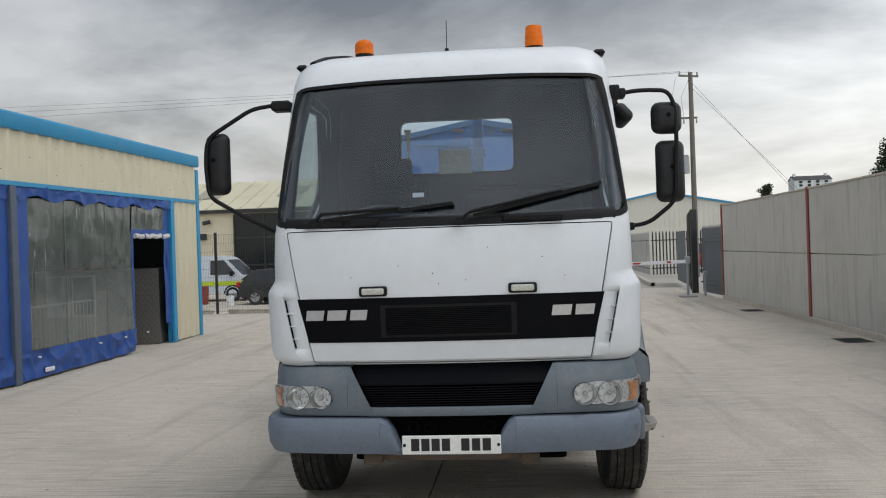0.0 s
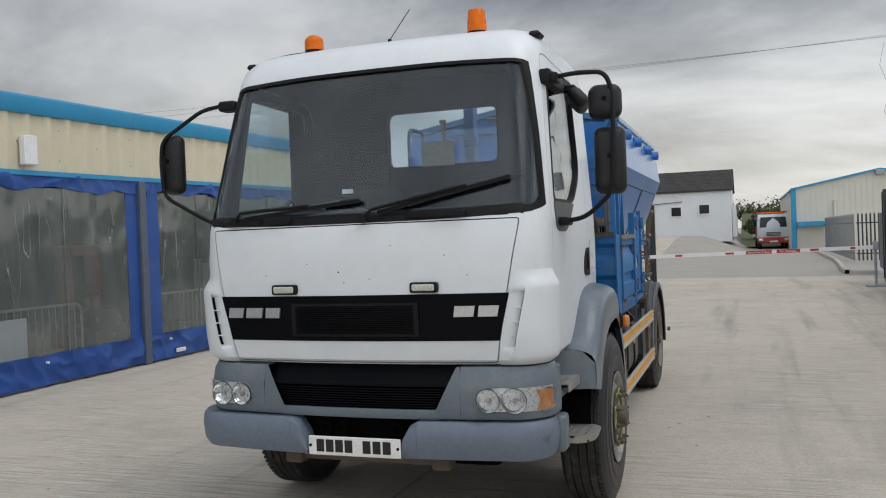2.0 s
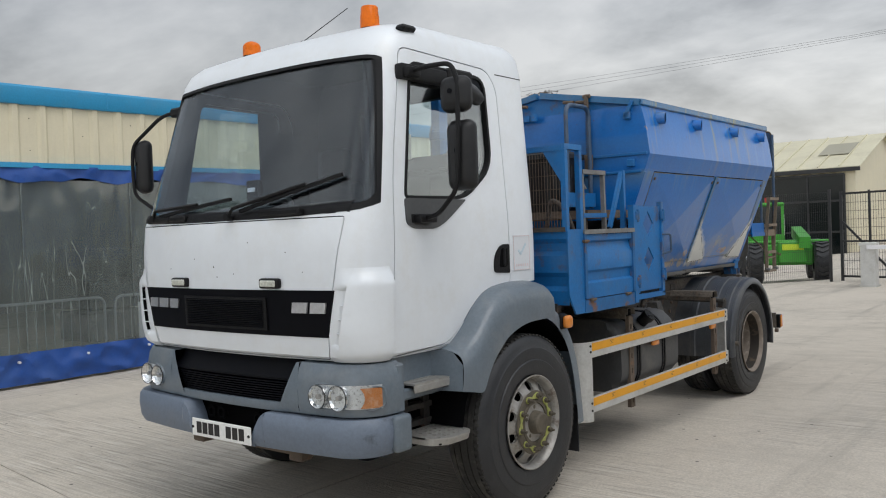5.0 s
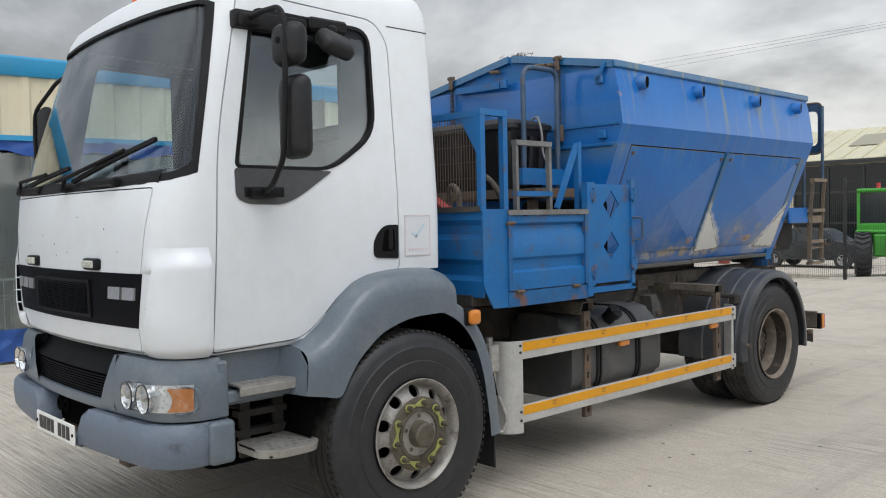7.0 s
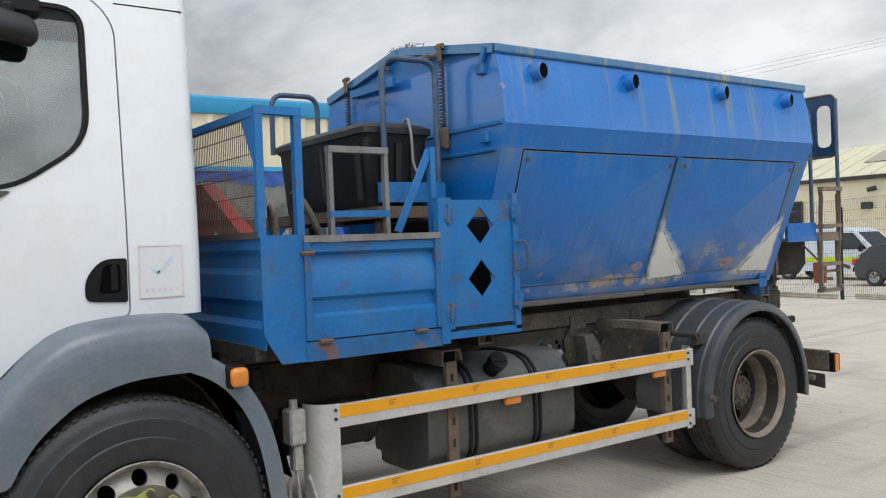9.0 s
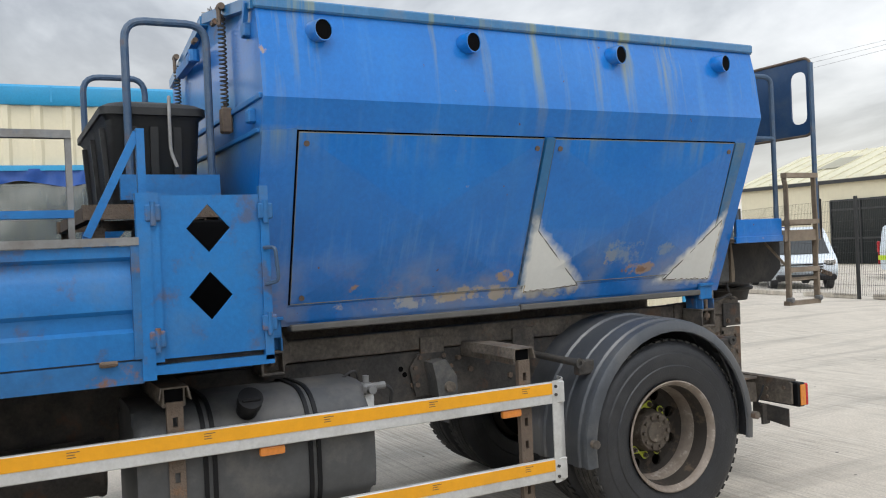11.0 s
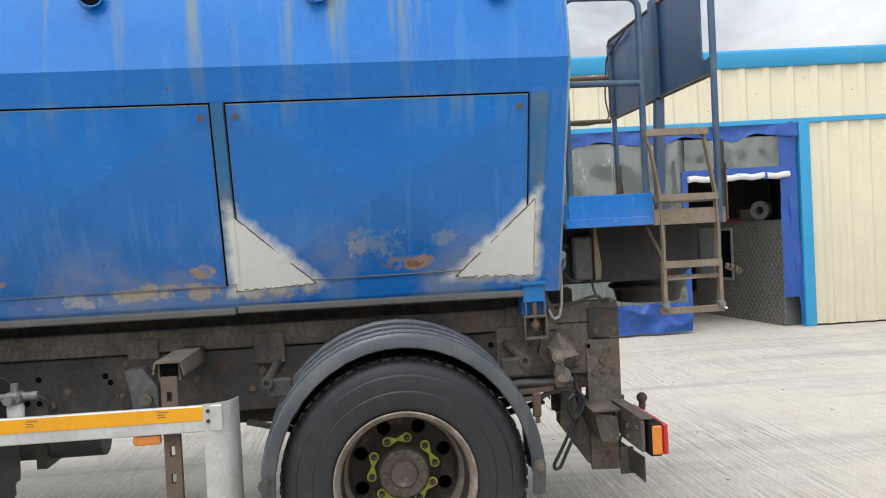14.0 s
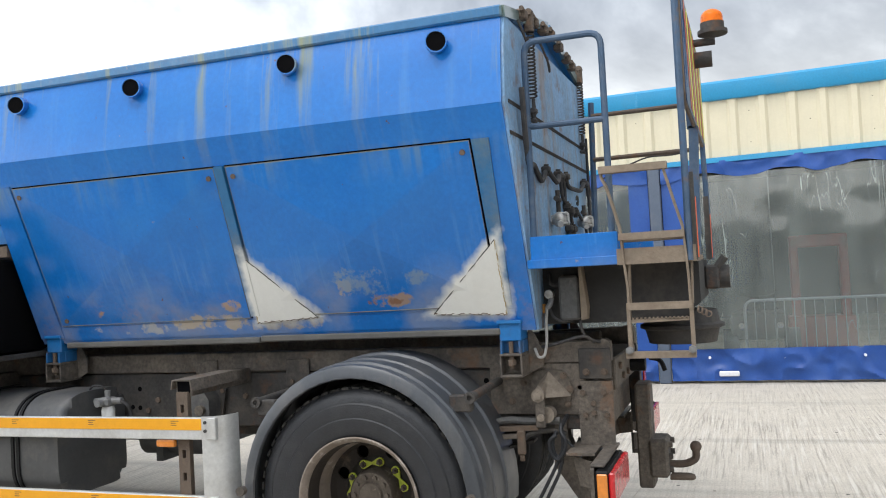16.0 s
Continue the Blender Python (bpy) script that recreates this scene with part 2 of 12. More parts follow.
AMBER = material("amber_plastic", (0.72, 0.24, 0.035), 0.2, vary=0.1, scale=20, coat=0.4)
BEACON = material("beacon_amber", (0.74, 0.150, 0.001), 0.28, vary=0.15, scale=18, spec=0.25)
RED_LENS = material("red_lens", (0.55, 0.015, 0.02), 0.25, vary=0.1, scale=20, coat=0.4)
CHROME = material("lamp_reflector", (0.88, 0.88, 0.88), 0.10, metal=1.0, vary=0.03)
PLATE_W = material("plate_white", (0.83, 0.83, 0.80), 0.4, vary=0.03, scale=9, dirt=(0.5, 0.48, 0.42), dirt_amount=0.3)
PLATE_K = material("plate_black", (0.012, 0.012, 0.013), 0.4, vary=0.1)
SILVER = material("badge_silver", (0.62, 0.63, 0.64), 0.3, metal=0.7, vary=0.05)
LED_LENS = material("strobe_lens", (0.62, 0.63, 0.56), 0.25, vary=0.15, scale=60, coat=0.4)
RED_PAINT = material("red_machine_paint", (0.36, 0.02, 0.014), 0.45, vary=0.1, scale=8, dirt=(0.12, 0.05, 0.04), dirt_amount=0.4)
BIN_BLACK = material("grit_bin_plastic", (0.012, 0.0125, 0.013), 0.55, vary=0.2, scale=8, dirt=(0.075, 0.073, 0.068), dirt_amount=0.6, dirt_scale=3, bump=0.15, bump_scale=200)
TANK = material("tank_grey_black", (0.072, 0.073, 0.074), 0.5, vary=0.2, scale=6, dirt=(0.19, 0.172, 0.148), dirt_amount=0.6, dirt_scale=2.5)
MUDG = material("mudguard_plastic", (0.072, 0.078, 0.087), 0.33, vary=0.2, scale=6, dirt=(0.125, 0.12, 0.112), dirt_amount=0.7, dirt_scale=3, streak=(0.19, 0.175, 0.155), streak_amount=0.4)
GLASS_WS = glass("windscreen_glass", (0.86, 0.91, 0.94), 0.0, 1.0)
GLASS_SIDE = glass("side_glass", (0.88, 0.93, 0.92), 0.0, 2.3)
GLASS_LAMP = glass("lamp_glass", (0.93, 0.95, 0.95), 0.02, 1.0)
DASH = material("dashboard_grey", (0.105, 0.112, 0.12), 0.7, vary=0.15, scale=9, spec=0.2)
INTERIOR = material("cab_interior", (0.030, 0.034, 0.040), 0.8, vary=0.15, scale=9, spec=0.12)
MIRRORP = material("mirror_back_plastic", (0.011, 0.011, 0.012), 0.42, vary=0.12, scale=10, dirt=(0.035, 0.035, 0.035), dirt_amount=0.4, dirt_scale=6, spec=0.35, bump=0.2, bump_scale=500)
SEAT = material("seat_cloth", (0.018, 0.019, 0.022), 0.95, vary=0.25, scale=60, spec=0.08)
PAPER = material("paper", (0.78, 0.74, 0.64), 0.8, vary=0.06, scale=25)
STICKER = material("faded_sticker", (0.75, 0.75, 0.77), 0.5, vary=0.03)
STICKER_W = material("sticker_backing", (0.685, 0.705, 0.735), 0.42, vary=0.02, speck_amount=0.02)
STICKER_R = material("faded_red_print", (0.74, 0.63, 0.64), 0.5, vary=0.1)
STICKER_B = material("faded_blue_print", (0.57, 0.68, 0.75), 0.5, vary=0.1)


def blue_paint(name, base, tone2, dirt, amount):
    """Gritter blue: faded and chalky, green-yellow run-off streaks, rust along the bottom seams, and filler-primed repairs."""
    m = material(name, base, 0.40, vary=0.15, scale=2.6, tone2=tone2, dirt=dirt, dirt_amount=amount, dirt_scale=1.6, bump=0.05, bump_scale=25, spec=0.2, coat=0.75)
    nt = m.node_tree
    b = nt.nodes["Principled BSDF"]
    L = nt.links.new
    old = b.inputs["Base Color"].links[0].from_socket
    geo = nt.nodes.new("ShaderNodeNewGeometry")
    sep = nt.nodes.new("ShaderNodeSeparateXYZ")
    L(geo.outputs["Position"], sep.inputs[0])

    def math(op, a, bb=None, clamp=False):
        n = nt.nodes.new("ShaderNodeMath")
        n.operation = op
        n.use_clamp = clamp
        for i, v in enumerate((a, bb)):
            if v is None:
                continue
            if isinstance(v, (int, float)):
                n.inputs[i].default_value = v
            else:
                L(v, n.inputs[i])
        return n.outputs[0]

    def over(col, tint, fac):
        mm = nt.nodes.new("ShaderNodeMix")
        mm.data_type = "RGBA"
        L(fac, mm.inputs["Factor"])
        L(col, mm.inputs["A"])
        mm.inputs["B"].default_value = rgba(tint)
        return mm.outputs["Result"]

    def ramp(v, lo, hi):
        n = nt.nodes.new("ShaderNodeMapRange")
        n.inputs["From Min"].default_value, n.inputs["From Max"].default_value = lo, hi
        L(v, n.inputs["Value"])
        return n.outputs[0]

    Y, Z = sep.outputs["Y"], sep.outputs["Z"]
    # run-off streaks: narrow along y, long in z, strongest on the upper band
    cy = nt.nodes.new("ShaderNodeCombineXYZ")
    L(math("MULTIPLY", Y, 8.5), cy.inputs[0])
    L(math("MULTIPLY", Z, 0.55), cy.inputs[1])
    sn = node(nt, "ShaderNodeTexNoise", Scale=1.0, Detail=5.0, Roughness=0.6)
    L(cy.outputs[0], sn.inputs["Vector"])
    up = ramp(Z, 2.02, 2.50)
    col = over(old, (0.24, 0.25, 0.075), math("MULTIPLY", math("MULTIPLY", ramp(sn.outputs["Fac"], 0.56, 0.68), up), 0.70))
    cy2 = nt.nodes.new("ShaderNodeCombineXYZ")
    L(math("MULTIPLY", Y, 9.0), cy2.inputs[0])
    L(math("MULTIPLY", Z, 0.8), cy2.inputs[1])
    cy2.inputs[2].default_value = 7.0
    sn2 = node(nt, "ShaderNodeTexNoise", Scale=1.0, Detail=5.0, Roughness=0.6)
    L(cy2.outputs[0], sn2.inputs["Vector"])
    col = over(col, (0.10, 0.27, 0.50), math("MULTIPLY", math("MULTIPLY", ramp(sn2.outputs["Fac"], 0.56, 0.74), ramp(Z, 1.6, 2.3)), 0.26))
    # patchy lavender tint standing in for the sky's sheen on the upper band
    fd = node(nt, "ShaderNodeTexNoise", Scale=1.4, Detail=4.0)
    L(geo.outputs["Position"], fd.inputs["Vector"])
    zone = math("MULTIPLY", ramp(Z, 2.205, 2.22), ramp(Z, 2.522, 2.502))
    col = over(col, (0.065, 0.215, 0.46), math("MULTIPLY", math("MULTIPLY", zone, ramp(fd.outputs["Fac"], 0.30, 0.58)), 0.06))
    pn = node(nt, "ShaderNodeTexNoise", Scale=2.6, Detail=5.0)
    L(geo.outputs["Position"], pn.inputs["Vector"])
    # rust and primer along the lower seam
    rn = node(nt, "ShaderNodeTexNoise", Scale=9.0, Detail=7.0, Roughness=0.7)
    L(geo.outputs["Position"], rn.inputs["Vector"])
    rn2 = node(nt, "ShaderNodeTexNoise", Scale=1.9, Detail=3.0)
    L(geo.outputs["Position"], rn2.inputs["Vector"])
    low = math("MULTIPLY", ramp(Z, 1.50, 1.33), ramp(Z, 1.20, 1.28))
    spots = math("MULTIPLY", math("MULTIPLY", ramp(rn.outputs["Fac"], 0.50, 0.58), ramp(rn2.outputs["Fac"], 0.46, 0.56)), low, True)
    pale = math("MULTIPLY", math("MULTIPLY", ramp(pn.outputs["Fac"], 0.47, 0.62), ramp(Z, 1.62, 1.36)), 0.55, True)
    col = over(col, (0.26, 0.27, 0.28), pale)
    col = over(col, (0.30, 0.16, 0.06), math("MULTIPLY", spots, 0.2))
    # rust blooms and bared primer at the foot of the panels
    bn = node(nt, "ShaderNodeTexNoise", Scale=8.5, Detail=7.0, Roughness=0.66)
    L(geo.outputs["Position"], bn.inputs["Vector"])
    for y0, z0, ry, rz, tint, lo in ((4.52, 1.300, 0.36, 0.060, (0.42, 0.34, 0.23), 0.41), (4.70, 1.385, 0.08, 0.05, (0.38, 0.25, 0.12), 0.39), (5.36, 1.440, 0.07, 0.08, (0.42, 0.33, 0.19), 0.45),
                                     (5.60, 1.380, 0.18, 0.050, (0.36, 0.23, 0.11), 0.40), (5.55, 1.375, 0.15, 0.035, (0.20, 0.09, 0.04), 0.46), (5.50, 1.47, 0.42, 0.12, (0.16, 0.24, 0.34), 0.47), (5.0, 1.275, 0.5, 0.05, (0.34, 0.30, 0.24), 0.46), (3.95, 1.36, 0.30, 0.05, (0.36, 0.21, 0.08), 0.52),
                                     (4.05, 1.275, 0.5, 0.05, (0.36, 0.36, 0.34), 0.49)):
        dy = math("DIVIDE", math("SUBTRACT", Y, y0), ry)
        dz = math("DIVIDE", math("SUBTRACT", Z, z0), rz)
        rad = math("ADD", math("MULTIPLY", dy, dy), math("MULTIPLY", dz, dz))
        fall = math("MULTIPLY", ramp(rad, 1.0, 0.2), 0.28)
        col = over(col, tint, math("MULTIPLY", ramp(math("ADD", bn.outputs["Fac"], math("SUBTRACT", fall, 0.28)), lo + 0.02, lo + 0.10), 0.82))
    # pale washed strokes low on the panels and green-tan stains below their top edge
    cy3 = nt.nodes.new("ShaderNodeCombineXYZ")
    L(math("MULTIPLY", Y, 24.0), cy3.inputs[0])
    L(math("MULTIPLY", Z, 2.2), cy3.inputs[1])
    cy3.inputs[2].default_value = 3.0
    sn3 = node(nt, "ShaderNodeTexNoise", Scale=1.0, Detail=4.0, Roughness=0.6)
    L(cy3.outputs[0], sn3.inputs["Vector"])
    wash = math("MULTIPLY", ramp(sn3.outputs["Fac"], 0.56, 0.72), math("MULTIPLY", ramp(Z, 1.34, 1.46), ramp(Z, 1.86, 1.55)))
    col = over(col, (0.11, 0.27, 0.50), math("MULTIPLY", wash, 0.34))
    stain = math("MULTIPLY", math("MULTIPLY", ramp(Z, 1.90, 2.06), ramp(Z, 2.10, 2.07)), math("MULTIPLY", ramp(sn.outputs["Fac"], 0.46, 0.66), ramp(pn.outputs["Fac"], 0.42, 0.60)))
    col = over(col, (0.17, 0.24, 0.22), math("MULTIPLY", stain, 0.75))
    # small chips everywhere
    cn = node(nt, "ShaderNodeTexNoise", Scale=26.0, Detail=3.0)
    L(geo.outputs["Position"], cn.inputs["Vector"])
    col = over(col, (0.10, 0.055, 0.03), math("MULTIPLY", ramp(cn.outputs["Fac"], 0.745, 0.765), 0.9))
    # cream primer sprayed over the two welded repairs
    en = node(nt, "ShaderNodeTexNoise", Scale=16.0, Detail=4.0)
    L(geo.outputs["Position"], en.inputs["Vector"])
    wob = math("MULTIPLY", math("SUBTRACT", en.outputs["Fac"], 0.5), 0.07)

    def inside(edges):
        """Soft inside of half-planes (a, b, c): a*y + b*z + c > 0."""
        acc = None
        for a, bq, c in edges:
            v = math("ADD", math("ADD", math("MULTIPLY", Y, a), math("MULTIPLY", Z, bq)), c)
            v = ramp(math("ADD", v, wob), -0.016, 0.030)
            acc = v if acc is None else math("MULTIPLY", acc, v)
        return acc

    def line(p, q, grow):
        """Half-plane to the left of p->q in the (y, z) plane, grown outwards."""
        dy, dz = q[0] - p[0], q[1] - p[1]
        n = (dy * dy + dz * dz) ** 0.5
        a, bq = -dz / n, dy / n
        return a, bq, -(a * p[0] + bq * p[1]) + grow

    for tri in (REPAIR_A, REPAIR_B):
        e = [line(tri[i], tri[(i + 1) % 3], 0.03) for i in range(3)]
        col = over(col, (0.66, 0.655, 0.61), inside(e))
    L(col, b.inputs["Base Color"])
    return m


GREASE = material("greasy_nut_face", (0.030, 0.027, 0.020), 0.55, metal=0.2, vary=0.3, scale=18, dirt=(0.11, 0.10, 0.06), dirt_amount=0.6, dirt_scale=12)
RIM_EDGE = material("rim_flange_bare", (0.27, 0.225, 0.185), 0.6, metal=0.2, vary=0.2, scale=14, dirt=(0.16, 0.11, 0.08), dirt_amount=0.75, dirt_scale=9, rust=(0.55, 0.51, 0.46), rust_amount=0.45, rust_scale=14)
WORN = material("worn_steel", (0.23, 0.23, 0.225), 0.6, metal=0.2, vary=0.2, scale=12, dirt=(0.12, 0.095, 0.075), dirt_amount=0.6, dirt_scale=7, rust=(0.05, 0.10, 0.18), rust_amount=0.5, rust_scale=6)
LADDER = material("ladder_rusty_tan", (0.25, 0.198, 0.145), 0.8, vary=0.25, scale=14, dirt=(0.15, 0.105, 0.075), dirt_amount=0.7, dirt_scale=9, bump=0.3, bump_scale=110)
PANELP = material("mirror_panel_grey", (0.062, 0.064, 0.066), 0.45, vary=0.1, scale=8, dirt=(0.11, 0.11, 0.11), dirt_amount=0.4, dirt_scale=5)
HOSE_G = material("hose_grey", (0.24, 0.235, 0.225), 0.6, vary=0.15, scale=20)
BLUE_RUST = material("blue_paint_rusting", (0.014, 0.130, 0.34), 0.6, vary=0.25, scale=9, dirt=(0.115, 0.098, 0.082), dirt_amount=0.85, dirt_scale=5.0, rust=(0.19, 0.085, 0.03), rust_amount=0.9, rust_scale=6.5)
SIGN_BLUE = material("sign_board_blue", (0.014, 0.055, 0.14), 0.4, vary=0.2, scale=4, dirt=(0.10, 0.12, 0.14), dirt_amount=0.5, dirt_scale=3)
WELD_RUST = material("weld_rust_bleed", (0.50, 0.36, 0.16), 0.7, vary=0.3, scale=22, dirt=(0.66, 0.64, 0.58), dirt_amount=0.9, dirt_scale=12)
REPAIR_A = [(4.827, 1.293), (5.179, 1.311), (4.846, 1.622)]
REPAIR_B = [(5.804, 1.305), (6.161, 1.292), (6.158, 1.635)]
BLUE = blue_paint("hopper_blue_paint", (0.004, 0.150, 0.490), (0.002, 0.106, 0.380), (0.022, 0.18, 0.45), 0.35)
FRAME_TEAL = blue_paint("strip_weathered_blue", (0.016, 0.130, 0.30), (0.012, 0.10, 0.22), (0.17, 0.165, 0.125), 0.85)
BLUE2 = material("frame_blue_paint", (0.005, 0.155, 0.42), 0.5, vary=0.12, scale=5, tone2=(0.004, 0.10, 0.30), dirt=(0.07, 0.14, 0.24), dirt_amount=0.5, dirt_scale=4, rust=(0.10, 0.065, 0.045), rust_amount=0.55,
                 rust_scale=7.0, bump=0.1, bump_scale=60)
BLUE3 = material("rail_blue_paint", (0.045, 0.088, 0.155), 0.55, vary=0.15, scale=9, dirt=(0.13, 0.15, 0.18), dirt_amount=0.6, dirt_scale=8, rust=(0.12, 0.07, 0.045), rust_amount=0.7, rust_scale=9)
BLUE_DIRTY = material("rear_blue_grimy", (0.24, 0.43, 0.66), 0.6, vary=0.3, scale=5, dirt=(0.38, 0.31, 0.235), dirt_amount=0.95, dirt_scale=2.6, streak=(0.26, 0.195, 0.135), streak_amount=0.85, rust=(0.16, 0.09, 0.05), rust_amount=0.7,
                      rust_scale=7, bump=0.3, bump_scale=50, speck_amount=0.2)
CHUTE = material("chute_black_grime", (0.030, 0.029, 0.028), 0.75, vary=0.3, scale=7, dirt=(0.085, 0.072, 0.06), dirt_amount=0.7, dirt_scale=3.5, bump=0.3, bump_scale=60)
EDGE_RUST = material("panel_edge_worn", (0.22, 0.22, 0.18), 0.7, vary=0.3, scale=9, dirt=(0.02, 0.16, 0.42), dirt_amount=0.9, dirt_scale=3.2, rust=(0.16, 0.085, 0.045), rust_amount=0.9, rust_scale=7)
SEAM_DARK = material("seam_grime", (0.035, 0.032, 0.030), 0.8, vary=0.3, scale=14, dirt=(0.12, 0.10, 0.08), dirt_amount=0.6, dirt_scale=9)
HOSE_D = material("hose_grimy", (0.045, 0.044, 0.045), 0.7, vary=0.3, scale=16, dirt=(0.15, 0.13, 0.11), dirt_amount=0.7, dirt_scale=9)
HOSE_L = material("hose_pale", (0.42, 0.41, 0.39), 0.5, vary=0.15, scale=20, dirt=(0.2, 0.18, 0.15), dirt_amount=0.5, dirt_scale=12)
ALLOY = material("valve_alloy", (0.55, 0.54, 0.51), 0.42, metal=0.4, vary=0.25, scale=30, dirt=(0.16, 0.13, 0.10), dirt_amount=0.85, dirt_scale=18)
BOXGREY = material("grimy_grey_casting", (0.10, 0.10, 0.098), 0.65, vary=0.25, scale=12, dirt=(0.20, 0.18, 0.155), dirt_amount=0.7, dirt_scale=7, speck_amount=0.2, bump=0.3, bump_scale=80)
ORANGE_OLD = material("orange_paint_grimy", (0.52, 0.22, 0.025), 0.6, vary=0.25, scale=14, dirt=(0.16, 0.10, 0.055), dirt_amount=0.85, dirt_scale=11)
SHACKLE = material("shackle_muddy", (0.25, 0.21, 0.165), 0.85, vary=0.25, scale=12, dirt=(0.11, 0.085, 0.065), dirt_amount=0.75, dirt_scale=9, speck_amount=0.2, bump=0.4, bump_scale=80)
CREAM_FILL = material("cream_primer", (0.67, 0.665, 0.62), 0.6, vary=0.03, scale=8, dirt=(0.55, 0.53, 0.47), dirt_amount=0.3, speck_amount=0.03)
MARKER_OLD = material("nut_marker_faded", (0.42, 0.44, 0.13), 0.5, vary=0.2, scale=40, dirt=(0.2, 0.18, 0.1), dirt_amount=0.6, dirt_scale=30)
LAMP_AMBER = material("lamp_amber_lens", (0.55, 0.20, 0.06), 0.15, vary=0.2, scale=35, dirt=(0.75, 0.6, 0.45), dirt_amount=0.5, dirt_scale=22, coat=0.6)
LAMP_BOWL = material("lamp_bowl_silver", (0.74, 0.75, 0.77), 0.28, metal=0.55, vary=0.2, scale=60)
LAMP_LINE = material("lamp_shadow_trim", (0.035, 0.037, 0.04), 0.3, metal=0.3, vary=0.2, scale=40)

# ---- mesh helpers ----
def link_mesh(name, bm, mat, parent=None, label="", smooth=True, angle=35):
    me = bpy.data.meshes.new(name)
    if not any(bm is c for c in CARVED):
        bmesh.ops.recalc_face_normals(bm, faces=bm.faces)
    bm.to_mesh(me)
    bm.free()
    return link_data(name, me, mat, parent, label, smooth, angle)


def link_data(name, me, mat, parent=None, label="", smooth=True, angle=35):
    if len(me.materials):
        me.materials.clear()
    if True:
        for m in (mat if isinstance(mat, (list, tuple)) else [mat]):
            me.materials.append(m)
    if smooth:
        me.shade_smooth()
        me.set_sharp_from_angle(angle=radians(angle))
    ob = new(name, me)
    if parent is not None:
        ob.parent = parent
        ob.matrix_parent_inverse = WORLD_OF[parent].inverted() if parent in WORLD_OF else Matrix()
        WORLD_OF[ob] = Matrix()
    if label:
        ob["label"] = label
    return ob


WORLD_OF = {}


def part(name, bm, mat, parent, label="", smooth=True, angle=35):
    """One mesh object under a thing or a part; the bmesh is in the thing's own world coordinates."""
    return link_mesh(name, bm, mat, parent, label, smooth, angle)


def thing(name, label, category, at=(0, 0, 0), group="", kind=""):
    ob = new(name)
    ob.empty_display_size = 0.2
    ob.location = at
    WORLD_OF[ob] = Matrix.Translation(at)
    return tagged(ob, label, category, group, kind)


def solid(name, bm, mat, label="", category="", kind="", group="", smooth=True):
    """A one-mesh thing or piece of the setting."""
    ob = link_mesh(name, bm, mat, None, "", smooth)
    return tagged(ob, label, category, group, kind)


def sstep(a, b, v):
    t = max(0.0, min(1.0, (v - a) / (b - a)))
    return t * t * (3 - 2 * t)


def BM():
    return bmesh.new()


def box(bm, lo, hi, bevel=0.0, m=None, seg=1):
    """A box from corner to corner, with rounded edges, moved by m."""
    c = [(a + b) / 2 for a, b in zip(lo, hi)]
    s = [abs(b - a) for a, b in zip(lo, hi)]
    r = bmesh.ops.create_cube(bm, size=1.0, matrix=Matrix.Translation(c) @ Matrix.Diagonal((*s, 1)))
    vs = r["verts"]
    if bevel > 0:
        es = list({e for v in vs for e in v.link_edges})
        b = bmesh.ops.bevel(bm, geom=es, offset=min(bevel, 0.45 * min(s)), segments=seg, profile=0.5, affect="EDGES")
        vs = list({v for f in b["faces"] for v in f.verts} | {v for v in vs if v.is_valid})
        seen, todo = set(vs), list(vs)
        while todo:
            for e in todo.pop().link_edges:
                for v in e.verts:
                    if v not in seen:
                        seen.add(v)
                        todo.append(v)
        vs = list(seen)
    if m is not None:
        bmesh.ops.transform(bm, matrix=m, verts=vs)
    return vs


def prism(bm, pts, axis, a, b):
    """An outline of 2D points pushed along an axis from a to b. The points are the other two axes in order."""
    def place(p, d):
        q = list(p)
        q.insert("xyz".index(axis), d)
        return q
    v0 = [bm.verts.new(place(p, a)) for p in pts]
    v1 = [bm.verts.new(place(p, b)) for p in pts]
    n = len(pts)
    bm.faces.new(v0)
    bm.faces.new(v1[::-1])
    for i in range(n):
        bm.faces.new((v0[i], v0[(i + 1) % n], v1[(i + 1) % n], v1[i]))
    return v0 + v1


def rounded(pts, r, seg=4):
    """The outline with its corners rounded; r is one radius or one for each corner."""
    out = []
    n = len(pts)
    for i in range(n):
        rr = r[i] if isinstance(r, (list, tuple)) else r
        p, a, b = Vector(pts[i]), Vector(pts[i - 1]), Vector(pts[(i + 1) % n])
        da, db = (a - p), (b - p)
        rr = min(rr, 0.45 * da.length, 0.45 * db.length)
        if rr < 1e-4:
            out.append(tuple(p))
            continue
        s, e = p + da.normalized() * rr, p + db.normalized() * rr
        for k in range(seg + 1):
            t = k / seg
            q = s * (1 - t) ** 2 + p * 2 * t * (1 - t) + e * t * t
            out.append((q.x, q.y))
    return out


def inset(pts, d):
    """The outline moved inwards by d (outwards if negative)."""
    n = len(pts)
    area = sum(pts[i][0] * pts[(i + 1) % n][1] - pts[(i + 1) % n][0] * pts[i][1] for i in range(n))
    sg = 1 if area > 0 else -1
    out = []
    for i in range(n):
        a, p, b = Vector(pts[i - 1]), Vector(pts[i]), Vector(pts[(i + 1) % n])
        u, v = (p - a).normalized(), (b - p).normalized()
        n1, n2 = Vector((-u.y, u.x)) * sg, Vector((-v.y, v.x)) * sg
        k = n1 + n2
        k = k / max(0.3, k.length_squared) * 2 if k.length > 1e-6 else n1
        q = p + k * d
        out.append((q.x, q.y))
    return out


